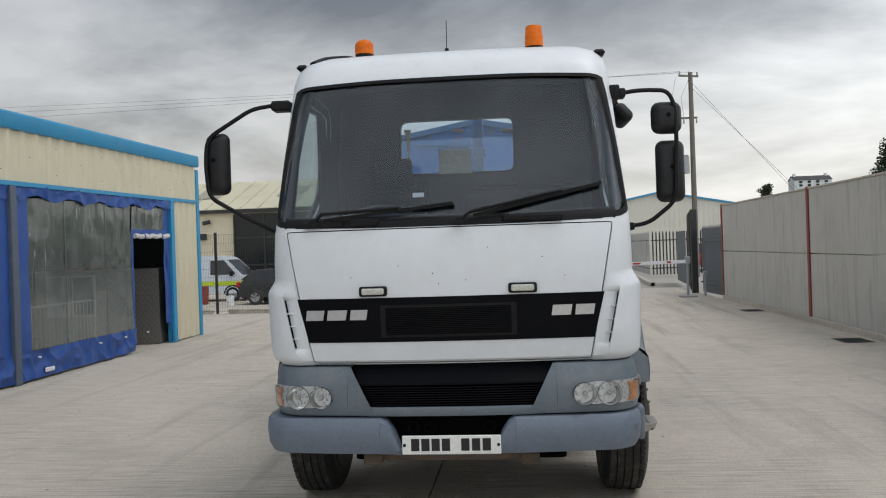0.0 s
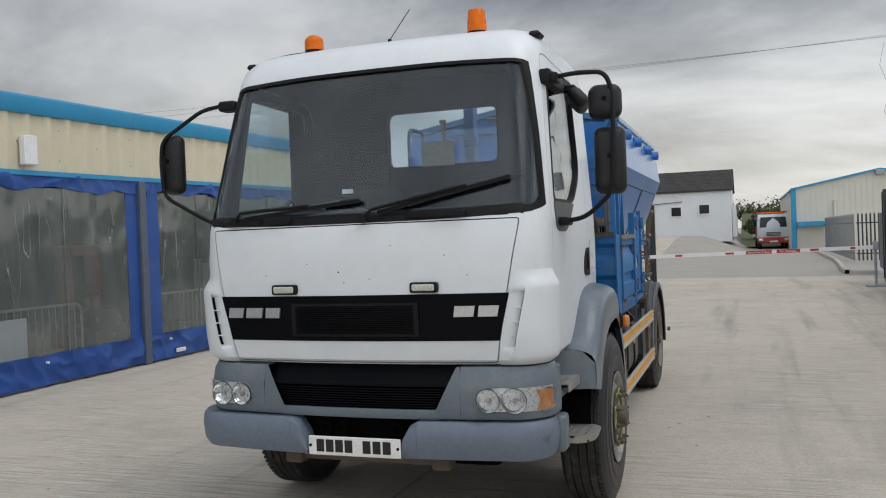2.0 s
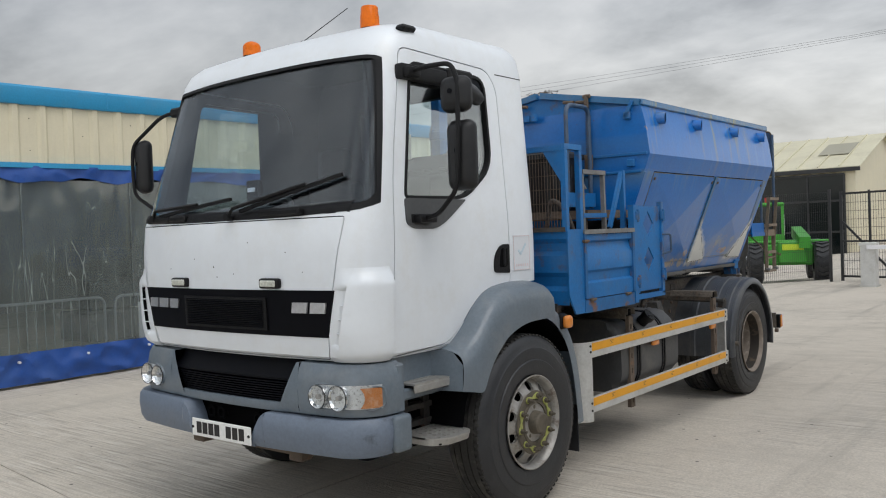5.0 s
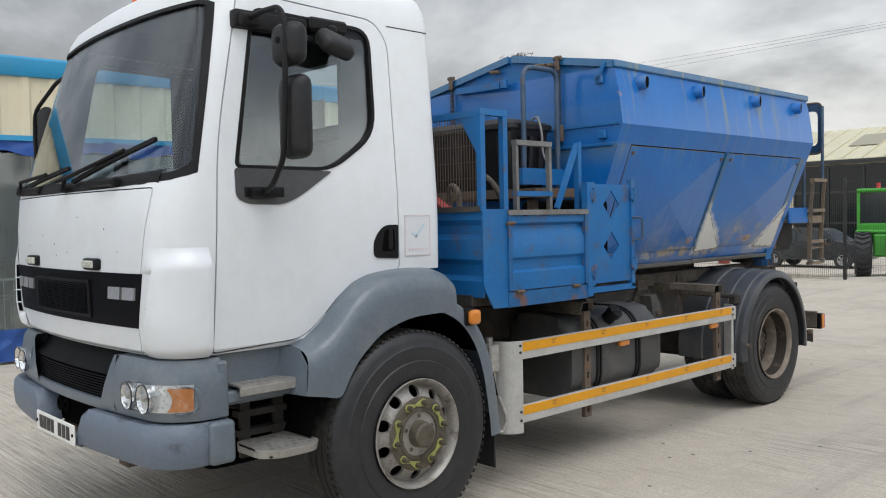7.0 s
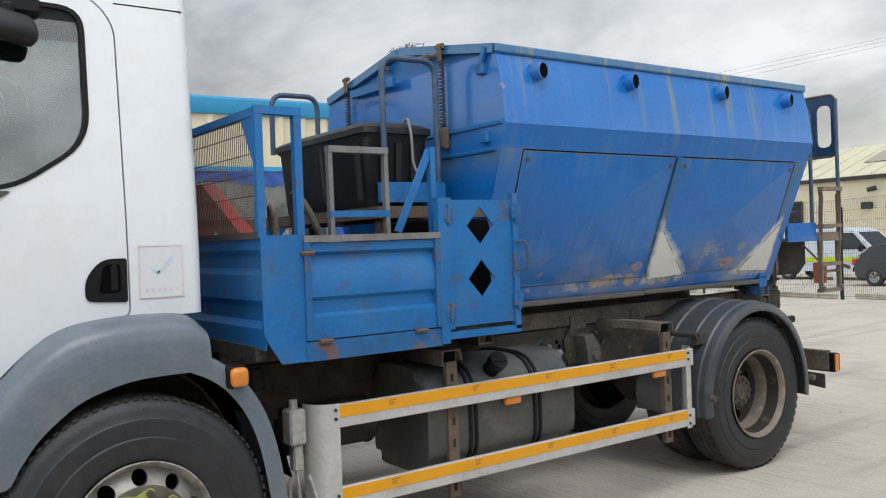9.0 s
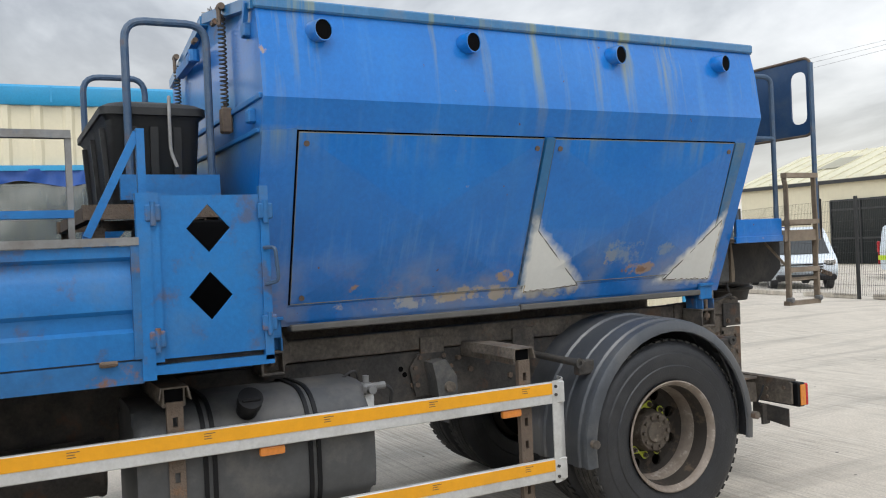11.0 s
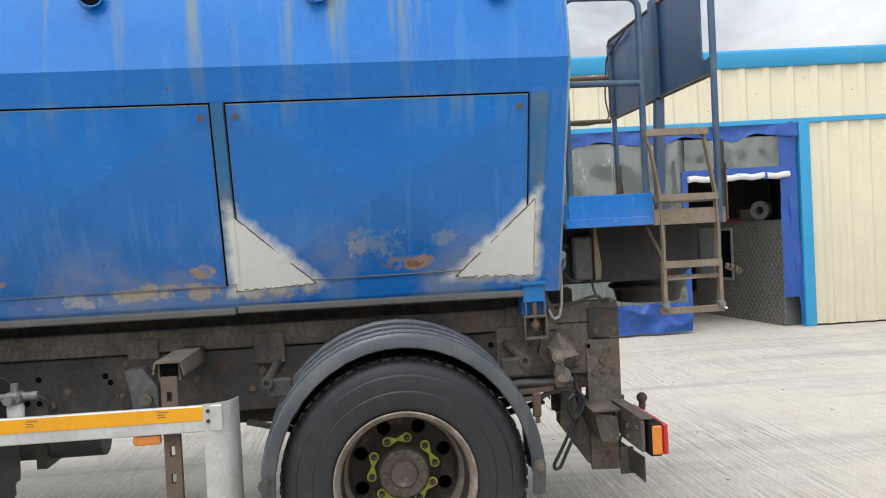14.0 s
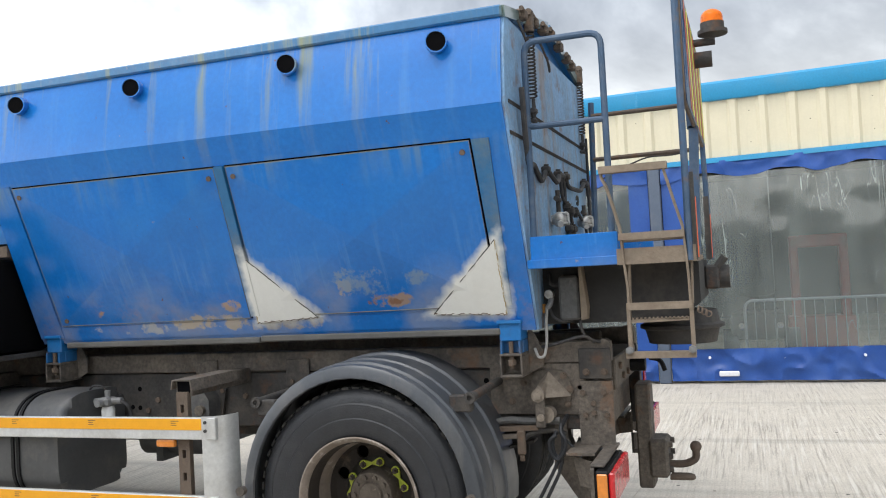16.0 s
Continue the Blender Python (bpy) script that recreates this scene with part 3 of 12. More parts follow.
def lathe(bm, prof, axis="x", centre=(0, 0, 0), seg=48, a0=0.0, a1=2 * math.pi, close=None):
    """A profile of (along, radius) turned round an axis through centre."""
    full = abs(a1 - a0 - 2 * math.pi) < 1e-6
    n = seg if full else seg + 1
    rows = []
    for k in range(n):
        a = a0 + (a1 - a0) * k / seg
        c, s = math.cos(a), math.sin(a)
        row = []
        for d, r in prof:
            q = {"x": (d, r * c, r * s), "y": (r * c, d, r * s), "z": (r * c, r * s, d)}[axis]
            row.append(bm.verts.new(Vector(q) + Vector(centre)))
        rows.append(row)
    for k in range(n if full else n - 1):
        r0, r1 = rows[k], rows[(k + 1) % n]
        for i in range(len(prof) - 1):
            bm.faces.new((r0[i], r0[i + 1], r1[i + 1], r1[i]))
    bmesh.ops.remove_doubles(bm, verts=[v for r in rows for v in r], dist=1e-5)


def cyl(bm, p, q, r, seg=16, r2=None):
    """A closed round bar from p to q."""
    p, q = Vector(p), Vector(q)
    d = q - p
    m = Matrix.Translation((p + q) / 2) @ d.to_track_quat("Z", "Y").to_matrix().to_4x4()
    bmesh.ops.create_cone(bm, cap_ends=True, segments=seg, radius1=r, radius2=r if r2 is None else r2, depth=d.length, matrix=m)


def bar(bm, p, q, w, h, up=(0, 0, 1)):
    """A square bar from p to q, w wide and h high."""
    p, q = Vector(p), Vector(q)
    d = (q - p).normalized()
    u = Vector(up)
    s = d.cross(u)
    if s.length < 1e-4:
        s = d.cross(Vector((1, 0, 0)))
    s.normalize()
    u = s.cross(d).normalized()
    vs = []
    for e in (p, q):
        for a, b in ((-1, -1), (1, -1), (1, 1), (-1, 1)):
            vs.append(bm.verts.new(e + s * a * w / 2 + u * b * h / 2))
    bm.faces.new(vs[3::-1])
    bm.faces.new(vs[4:])
    for i in range(4):
        bm.faces.new((vs[i], vs[(i + 1) % 4], vs[4 + (i + 1) % 4], vs[4 + i]))


def fillet(pts, r, seg=5):
    """A 3D polyline with its inner corners rounded."""
    pts = [Vector(p) for p in pts]
    out = [pts[0]]
    for i in range(1, len(pts) - 1):
        p, a, b = pts[i], pts[i - 1] - pts[i], pts[i + 1] - pts[i]
        rr = min(r, 0.48 * a.length, 0.48 * b.length)
        s, e = p + a.normalized() * rr, p + b.normalized() * rr
        for k in range(seg + 1):
            t = k / seg
            out.append(s * (1 - t) ** 2 + p * 2 * t * (1 - t) + e * t * t)
    out.append(pts[-1])
    return out


def tube(bm, pts, r, seg=8, round_=0.0):
    """A round tube along a polyline."""
    pts = fillet(pts, round_) if round_ else [Vector(p) for p in pts]
    prev = None
    rings = []
    d0 = (pts[1] - pts[0]).normalized()
    s = d0.orthogonal().normalized()
    for i, p in enumerate(pts):
        d = (pts[min(i + 1, len(pts) - 1)] - pts[max(i - 1, 0)]).normalized()
        s = (s - d * s.dot(d)).normalized()
        t = d.cross(s)
        rings.append([bm.verts.new(p + (s * math.cos(2 * math.pi * k / seg) + t * math.sin(2 * math.pi * k / seg)) * r) for k in range(seg)])
    for a, b in zip(rings, rings[1:]):
        for k in range(seg):
            bm.faces.new((a[k], a[(k + 1) % seg], b[(k + 1) % seg], b[k]))
    bm.faces.new(rings[0][::-1])
    bm.faces.new(rings[-1])


def grid_surface(bm, rows, thick=None, closed=False):
    """Quads through rows of points; with thick (a vector) a second skin, joined along the rim."""
    v = [[bm.verts.new(p) for p in r] for r in rows]
    n, m = len(v), len(v[0])
    for i in range(n - 1):
        for j in range(m - 1):
            bm.faces.new((v[i][j], v[i][j + 1], v[i + 1][j + 1], v[i + 1][j]))
    if thick is not None:
        t = Vector(thick)
        w = [[bm.verts.new(Vector(p) + t) for p in r] for r in rows]
        for i in range(n - 1):
            for j in range(m - 1):
                bm.faces.new((w[i][j], w[i + 1][j], w[i + 1][j + 1], w[i][j + 1]))
        for i in range(n - 1):
            for j in (0, m - 1):
                bm.faces.new((v[i][j], v[i + 1][j], w[i + 1][j], w[i][j]))
        for j in range(m - 1):
            for i in (0, n - 1):
                bm.faces.new((v[i][j], v[i][j + 1], w[i][j + 1], w[i][j]))


CARVED = []
SLOTS = [bpy.data.materials.new("slot") for _ in range(2)]


def carve(bm_a, bm_b, op):
    """A boolean of two closed meshes, as a new mesh."""
    obs = []
    for bm in (bm_a, bm_b):
        me = bpy.data.meshes.new("tmp")
        if not any(bm is c for c in CARVED):
            bmesh.ops.recalc_face_normals(bm, faces=bm.faces)
        bm.to_mesh(me)
        for k in (0, 1):
            me.materials.append(SLOTS[k])
        obs.append(new("tmp", me))
    md = obs[0].modifiers.new("cut", "BOOLEAN")
    md.operation, md.object, md.solver = op, obs[1], "EXACT"
    bpy.context.view_layer.update()
    ev = obs[0].evaluated_get(bpy.context.evaluated_depsgraph_get())
    me = bpy.data.meshes.new_from_object(ev)
    res = bmesh.new()
    res.from_mesh(me)
    for o in obs:
        d = o.data
        bpy.data.objects.remove(o)
        bpy.data.meshes.remove(d)
    bpy.data.meshes.remove(me)
    CARVED.append(res)
    return res


def mirror_x(bm):
    """A mirrored copy of the bmesh (x -> -x)."""
    b2 = bm.copy()
    for v in b2.verts:
        v.co.x = -v.co.x
    bmesh.ops.reverse_faces(b2, faces=b2.faces)
    return b2


def disc_ring(bm, c, r0, r1, depth, axis="x", seg=24):
    lathe(bm, [(-depth / 2, r0), (-depth / 2, r1), (depth / 2, r1), (depth / 2, r0), (-depth / 2, r0)], axis, c, seg)

# ---- gritting lorry: cab ----
lorry = thing("gritting_lorry", "white-cabbed gritting lorry with a faded blue salt hopper, parked on concrete", "lorry")

# plan of the cab shell: z, half width, front y on the centre line, front corner radius, rear y
CAB = [(1.015, 0.960, 0.105, 0.16, 1.665), (1.04, 0.982, 0.075, 0.19, 1.69), (1.15, 0.990, 0.052, 0.20, 1.69), (1.38, 0.996, 0.045, 0.20, 1.69), (1.58, 0.998, 0.048, 0.20, 1.69),
       (1.74, 0.994, 0.062, 0.20, 1.69), (1.79, 0.990, 0.080, 0.20, 1.69), (2.0, 0.976, 0.148, 0.20, 1.69), (2.2, 0.962, 0.213, 0.20, 1.69), (2.4, 0.948, 0.280, 0.20, 1.69),
       (2.56, 0.936, 0.335, 0.20, 1.69), (2.63, 0.930, 0.358, 0.20, 1.69), (2.70, 0.915, 0.400, 0.20, 1.685), (2.755, 0.885, 0.470, 0.20, 1.675), (2.795, 0.835, 0.570, 0.20, 1.66),
       (2.822, 0.74, 0.72, 0.2, 1.62), (2.840, 0.56, 0.95, 0.18, 1.50), (2.845, 0.30, 1.15, 0.12, 1.40)]
BOW = 0.085


def cab_at(z):
    for (z0, *a), (z1, *b) in zip(CAB, CAB[1:]):
        if z <= z1:
            t = max(0.0, min(1.0, (z - z0) / (z1 - z0)))
            return [p + (q - p) * t for p, q in zip(a, b)]
    return list(CAB[-1][1:])


def cab_ring(z, off=0.0, nf=14, nc=7, ns=8):
    w, yf, rc, yr = cab_at(z)
    pts = []
    xs = w - rc
    yc = yf + BOW * xs * xs
    slope = 2 * BOW * xs
    for i in range(nf):
        x = -xs + 2 * xs * i / nf
        pts.append((x, yf + BOW * x * x - off))
    for i in range(nc):
        a = -math.pi / 2 + math.pi / 2 * i / nc
        k = slope * (1 - i / nc) * 0.0
        pts.append((xs + (rc + off) * math.cos(a), yc + rc + (rc + off) * math.sin(a) + k))
    rr = 0.05
    for i in range(ns):
        t = i / ns
        pts.append((w + off, yc + rc + (yr - rr - yc - rc) * t))
    for i in range(3):
        a = math.pi / 2 * i / 3
        pts.append((w - rr + (rr + off) * math.cos(a), yr - rr + (rr + off) * math.sin(a)))
    half = [p for p in pts if True]
    rear = [(w - rr - 2 * (w - rr) * i / nf, yr + off) for i in range(nf)]
    left = [(-x, y) for x, y in half[nf:]][::-1]
    ring = half + rear + left
    return [(x, y, z) for x, y in ring]


def cab_solid(off=0.0, zs=None, z_shift=0.0):
    bm = BM()
    zs = zs or [c[0] for c in CAB]
    rows = []
    for z in zs:
        rows.append([bm.verts.new((x, y, zz + z_shift)) for x, y, zz in cab_ring(z, off)])
    n = len(rows[0])
    for a, b in zip(rows, rows[1:]):
        for k in range(n):
            bm.faces.new((a[k], a[(k + 1) % n], b[(k + 1) % n], b[k]))
    bm.faces.new(rows[0][::-1])
    bm.faces.new(rows[-1])
    bmesh.ops.recalc_face_normals(bm, faces=bm.faces)
    return bm


def cab_shell(outer=0.0, inner=-0.045):
    return carve(cab_solid(outer), inner_solid(inner), "DIFFERENCE")


def inner_solid(off):
    bm = BM()
    rows = []
    zs = [1.06] + [c[0] for c in CAB if 1.1 < c[0] < 2.80]
    for z in zs:
        rows.append([bm.verts.new((x, y, zz if z < 2.7 else zz - 0.03)) for x, y, zz in cab_ring(z, off)])
    n = len(rows[0])
    for a, b in zip(rows, rows[1:]):
        for k in range(n):
            bm.faces.new((a[k], a[(k + 1) % n], b[(k + 1) % n], b[k]))
    bm.faces.new(rows[0][::-1])
    bm.faces.new(rows[-1])
    bmesh.ops.recalc_face_normals(bm, faces=bm.faces)
    for f in bm.faces:
        f.material_index = 1
    return bm


def outline_prism(pts, axis, a, b):
    bm = BM()
    prism(bm, pts, axis, a, b)
    bmesh.ops.recalc_face_normals(bm, faces=bm.faces)
    return bm


# outlines: windscreen and bonnet in (x, z), doors and windows in (y, z)
WS = rounded([(-1.02, 1.775), (-0.5, 1.752), (0.5, 1.752), (1.02, 1.775), (0.925, 2.585), (0.5, 2.602), (-0.5, 2.602), (-0.925, 2.585)], [0.13, 0.3, 0.3, 0.13, 0.11, 0.3, 0.3, 0.11], 5)
BONNET = rounded([(-0.750, 1.022), (0.750, 1.022), (0.886, 1.748), (-0.886, 1.748)], 0.02, 2)
DOOR = rounded([(0.335, 1.018), (0.80, 1.040), (0.905, 1.122), (0.985, 1.203), (1.09, 1.284), (1.19, 1.318), (1.392, 1.335), (1.385, 2.50), (1.30, 2.605), (0.535, 2.635), (0.380, 1.93)],
               [0.03, 0.06, 0.05, 0.05, 0.05, 0.05, 0.03, 0.12, 0.12, 0.05, 0.2], 4)
WINDOW = rounded([(0.470, 1.835), (0.985, 1.835), (1.262, 2.02), (1.262, 2.545), (0.600, 2.560)], [0.03, 0.10, 0.12, 0.09, 0.06], 5)
BACKWIN = rounded([(-0.46, 2.160), (0.37, 2.160), (0.37, 2.562), (-0.46, 2.562)], 0.07, 5)

def screen_cut(pts, back=0.0):
    """The windscreen's outline as a cutter that stops short of the door, along the leaning pillar."""
    lim = outline_prism([(-0.75, 1.5), (0.228 - back, 1.5), (0.496 - back, 2.8), (-0.75, 2.8)], "x", -1.3, 1.3)
    return carve(outline_prism(pts, "y", -0.7, 0.85), lim, "INTERSECT")


shell = cab_shell()
ws_in = [(x, z + 0.014 * sstep(2.40, 2.52, z)) for x, z in inset(WS, 0.034)]
for cutter in (screen_cut(WS), outline_prism(DOOR, "x", -1.3, -0.6), outline_prism(DOOR, "x", 0.6, 1.3), outline_prism(BACKWIN, "y", 1.5, 1.9),
               outline_prism(BONNET, "y", -0.5, 0.32)):
    shell = carve(shell, cutter, "DIFFERENCE")
# wheel arches cut out of the cab's lower sides
ARCH_CUT = [(0.78, 0.90), (0.78, 1.026), (0.83, 1.056), (0.90, 1.110), (0.98, 1.195), (1.07, 1.268), (1.18, 1.312), (1.34, 1.327), (1.80, 1.330), (1.80, 0.90)]
for a, b in ((0.50, 1.3), (-1.3, -0.50)):
    shell = carve(shell, outline_prism(ARCH_CUT, "x", a, b), "DIFFERENCE")
cab = part("cab", shell, [WHITE, INTERIOR], lorry, "scuffed white painted steel cab shell")

bonnet_bm = carve(cab_shell(), outline_prism(inset(BONNET, 0.006), "y", -0.5, 0.32), "INTERSECT")
bonnet = part("front_panel", bonnet_bm, [WHITE, INTERIOR], lorry, "white front flap with scuffs and stone chips")

# rubber seal round the windscreen, then the glass
seal = carve(cab_solid(0.003), inner_solid(-0.03), "DIFFERENCE")
seal = carve(seal, screen_cut(inset(WS, 0.001), 0.001), "INTERSECT")
seal = carve(seal, screen_cut(ws_in, 0.026), "DIFFERENCE")
part("windscreen_seal", seal, [BLACKP, BLACKP], cab, "black rubber windscreen seal")
gl = carve(cab_solid(-0.010), inner_solid(-0.016), "DIFFERENCE")
gl = carve(gl, screen_cut(inset(WS, 0.012), 0.012), "INTERSECT")
ws_ob = part("windscreen", gl, [GLASS_WS, GLASS_WS], cab, "large tinted windscreen")
ws_ob.visible_shadow = False
bw = BM()
prism(bw, inset(BACKWIN, 0.01), "y", 1.655, 1.661)
o = part("rear_window", bw, GLASS_WS, cab)
o.visible_shadow = False
sb = carve(outline_prism(inset(BACKWIN, -0.012), "y", 1.642, 1.70), outline_prism(inset(BACKWIN, 0.012), "y", 1.5, 1.8), "DIFFERENCE")
part("rear_window_seal", sb, BLACKP, cab)

for side in (1, -1):
    def flip(bm):
        if side < 0:
            b2 = mirror_x(bm)
            bm.free()
            return b2
        return bm
    d = carve(cab_shell(), outline_prism(inset(DOOR, 0.0065), "x", 0.6, 1.3), "INTERSECT")
    d = carve(d, outline_prism(WINDOW, "x", 0.5, 1.4), "DIFFERENCE")
    door = part("door", flip(d), [WHITE, INTERIOR], lorry, "white cab door with window")
    g = carve(cab_solid(-0.014), inner_solid(-0.020), "DIFFERENCE")
    g = carve(g, outline_prism(inset(WINDOW, -0.005), "x", 0.6, 1.3), "INTERSECT")
    o = part("door_window", flip(g), [GLASS_SIDE, GLASS_SIDE], door)
    o.visible_shadow = False
    s = carve(cab_solid(0.004), inner_solid(-0.03), "DIFFERENCE")
    s = carve(s, outline_prism(inset(WINDOW, -0.007), "x", 0.6, 1.3), "INTERSECT")
    s = carve(s, outline_prism(inset(WINDOW, 0.011), "x", 0.5, 1.4), "DIFFERENCE")
    part("window_seal", flip(s), [BLACKP, BLACKP], door)
    # black mirror panel under the window's front half
    tri = rounded([(0.462, 1.700), (0.52, 1.672), (0.70, 1.668), (0.79, 1.705), (0.985, 1.828), (0.462, 1.832)], [0.08, 0.05, 0.08, 0.05, 0.02, 0.02], 4)
    s = carve(cab_solid(0.006), inner_solid(-0.03), "DIFFERENCE")
    s = carve(s, outline_prism(tri, "x", 0.6, 1.3), "INTERSECT")
    part("mirror_panel", flip(s), [PANELP, PANELP], door)
    # handle: dark rounded plate, recess and grip
    hp = rounded([(1.222, 1.402), (1.380, 1.392), (1.380, 1.565), (1.285, 1.565), (1.222, 1.49)], [0.03, 0.012, 0.012, 0.05, 0.05], 4)
    s = carve(cab_solid(0.007), inner_solid(-0.035), "DIFFERENCE")
    s = carve(s, outline_prism(hp, "x", 0.6, 1.3), "INTERSECT")
    s = carve(s, outline_prism(rounded([(1.27, 1.43), (1.355, 1.43), (1.355, 1.545), (1.29, 1.54)], 0.02), "x", 0.99, 1.3), "DIFFERENCE")
    b = carve(cab_solid(0.0035), inner_solid(-0.02), "DIFFERENCE")
    b = carve(b, outline_prism(rounded([(1.262, 1.422), (1.363, 1.422), (1.363, 1.553), (1.284, 1.548)], 0.02), "x", 0.6, 1.3), "INTERSECT")
    back = flip(b)
    hd = part("door_handle", flip(s), [BLACKP, BLACKP], door, "black plastic pull handle")
    s = BM()
    box(s, (0.985, 1.318, 1.435), (1.008, 1.348, 1.545), 0.008)
    part("grip", flip(s), BLACKP, hd)
    part("recess", back, [DARK, DARK], hd)

# black grille band across the front panel
def front_y(x, z):
    w, yf, rc, yr = cab_at(z)
    xs = w - rc
    ax = abs(x)
    if ax <= xs:
        return yf + BOW * x * x
    yc = yf + BOW * xs * xs
    t = min(1.0, (ax - xs) / rc)
    return yc + rc - rc * math.sqrt(max(0.0, 1 - t * t))


def front_patch(bl, br, tr, tl, off, nu=20, nv=5, thick=0.012):
    """A slab that follows the cab's front between four (x, z) corners."""
    bm = BM()
    rows = []
    for j in range(nv + 1):
        v = j / nv
        row = []
        for i in range(nu + 1):
            u = i / nu
            x = (bl[0] * (1 - u) + br[0] * u) * (1 - v) + (tl[0] * (1 - u) + tr[0] * u) * v
            z = (bl[1] * (1 - u) + br[1] * u) * (1 - v) + (tl[1] * (1 - u) + tr[1] * u) * v
            row.append((x, front_y(x, z) - off, z))
        rows.append(row)
    grid_surface(bm, rows, (0, thick, 0))
    return bm


band = part("grille_band", front_patch((-0.768, 1.140), (0.768, 1.140), (0.826, 1.378), (-0.826, 1.378), 0.004), BLACKG, bonnet, "black grille band")
part("grille_frame", front_patch((-0.362, 1.165), (0.362, 1.165), (0.362, 1.338), (-0.362, 1.338), 0.012), BLACKP, band)
bm = BM()
for i in range(15):
    z = 1.182 + i * 0.0098
    rows = [[(x * 0.335, front_y(x * 0.335, z) - 0.013 - dy, z + dz) for x in [k / 8 - 1 for k in range(17)]] for dy, dz in ((0.0, -0.0032), (0.007, -0.0022), (0.007, 0.001), (0.0, 0.003))]
    grid_surface(bm, rows)
part("grille_slats", bm, BLACKG, band, smooth=False)
# silver badge blocks
for x0, x1 in ((-0.779, -0.672), (-0.660, -0.545), (-0.532, -0.432), (0.545, 0.655), (0.668, 0.775)):
    part("badge_block", front_patch((x0, 1.262), (x1 - 0.01, 1.262), (x1, 1.316), (x0 + 0.008, 1.316), 0.013, 4, 1), SILVER, band, "plain silver badge block")
# side cheeks of the front with vent slots beside the grille band
def slot_edge(z):
    return 0.850 + (z - 1.12) * 0.21


def cheek_lift(z):
    return 0.042 * min(1, max(0.0, z - 1.0) / 0.06) ** 0.6 * sstep(1.492, 1.40, z)


CHEEK_Z = [1.012, 1.022, 1.04, 1.06, 1.085, 1.100, 1.108, 1.13, 1.17, 1.21, 1.25, 1.29, 1.33, 1.36, 1.376, 1.386, 1.40, 1.415, 1.43, 1.445, 1.46, 1.475, 1.488]


def cheek():
    bm = BM()
    rows = []
    for z in CHEEK_Z:
        b = cheek_lift(z)
        row = []
        w, yf, rc, yr = cab_at(z)
        xs = w - rc
        x_in = 0.757 + (z - 1.022) * 0.187
        x_s = slot_edge(z)
        deep = min(1.0, max(0.0, min((z - 1.095) / 0.013, (1.390 - z) / 0.012)))
        cols = [(x_in, 0.0), (x_in + 0.012, 0.06), (x_in + 0.03, 0.35), (x_s - 0.028, 0.65), (x_s - 0.012, 0.85), (x_s - 0.002, 0.95), (x_s, 1.0)]
        for x, f in cols:
            g = f * (1 - deep) + deep * (1.0 if f == 1.0 else -0.25)
            row.append((x, front_y(x, z) - 0.004 - b * 0.55 * g, z))
        yc = yf + BOW * xs * xs
        a0 = -math.asin(min(1.0, max(0.0, 1 - ((x_s - xs) / rc) ** 2)) ** 0.5) if x_s > xs else -math.pi / 2
        for i in range(1, 9):
            a = a0 * (1 - i / 8)
            row.append((xs + (rc + b) * math.cos(a), yc + rc + (rc + b * 0.75) * math.sin(a), z))
        row.append((w + b, 0.300, z))
        row.append((w + b * 0.85, 0.324, z))
        row.append((w - 0.02, 0.327, z))
        rows.append(row)
    grid_surface(bm, rows)
    return bm


for side in (1, -1):
    c = cheek()
    c2 = part("corner_panel", c if side > 0 else mirror_x(c), WHITE, cab, "white corner panel with air slots")
    # black sheet as shade behind the slot's outer edge, three fins across it
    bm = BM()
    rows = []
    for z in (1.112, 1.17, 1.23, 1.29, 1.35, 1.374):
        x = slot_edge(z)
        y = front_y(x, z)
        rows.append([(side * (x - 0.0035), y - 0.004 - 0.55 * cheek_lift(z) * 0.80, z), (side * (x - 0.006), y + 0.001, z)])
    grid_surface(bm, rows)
    part("slot_shade", bm, DARK, c2, "black sheet for the shade in the air slot", smooth=False)
    for z in (1.163, 1.232, 1.302):
        x1, x0 = slot_edge(z), slot_edge(z) - 0.034
        y0, y1 = front_y(x0, z), front_y(x1, z)
        bm = BM()
        prism(bm, [(side * x0, y0 - 0.003), (side * (x1 + 0.001), y1 - 0.030), (side * (x1 + 0.001), y1 + 0.004), (side * x0, y0 + 0.004)], "z", z - 0.0025, z + 0.0025)
        part("fin", bm, WHITE, c2)

# strobe lights on the front panel
for cx in (-0.398, 0.398):
    bm = BM()
    y = front_y(cx, 1.41)
    box(bm, (cx - 0.076, y - 0.026, 1.386), (cx + 0.076, y + 0.01, 1.440), 0.012, seg=2)
    s = part("strobe_light", bm, BLACKP, bonnet, "slim strobe light bar")
    bm = BM()
    box(bm, (cx - 0.060, y - 0.034, 1.396), (cx + 0.060, y - 0.02, 1.430), 0.006)
    lens = part("lens", bm, LED_LENS, s, "ribbed clear lens")
    for k in range(9):
        xx = cx - 0.05 + k * 0.0125
        bm = BM()
        box(bm, (xx, y - 0.037, 1.400), (xx + 0.006, y - 0.0335, 1.426))
        part("rib", bm, LED_LENS, lens)

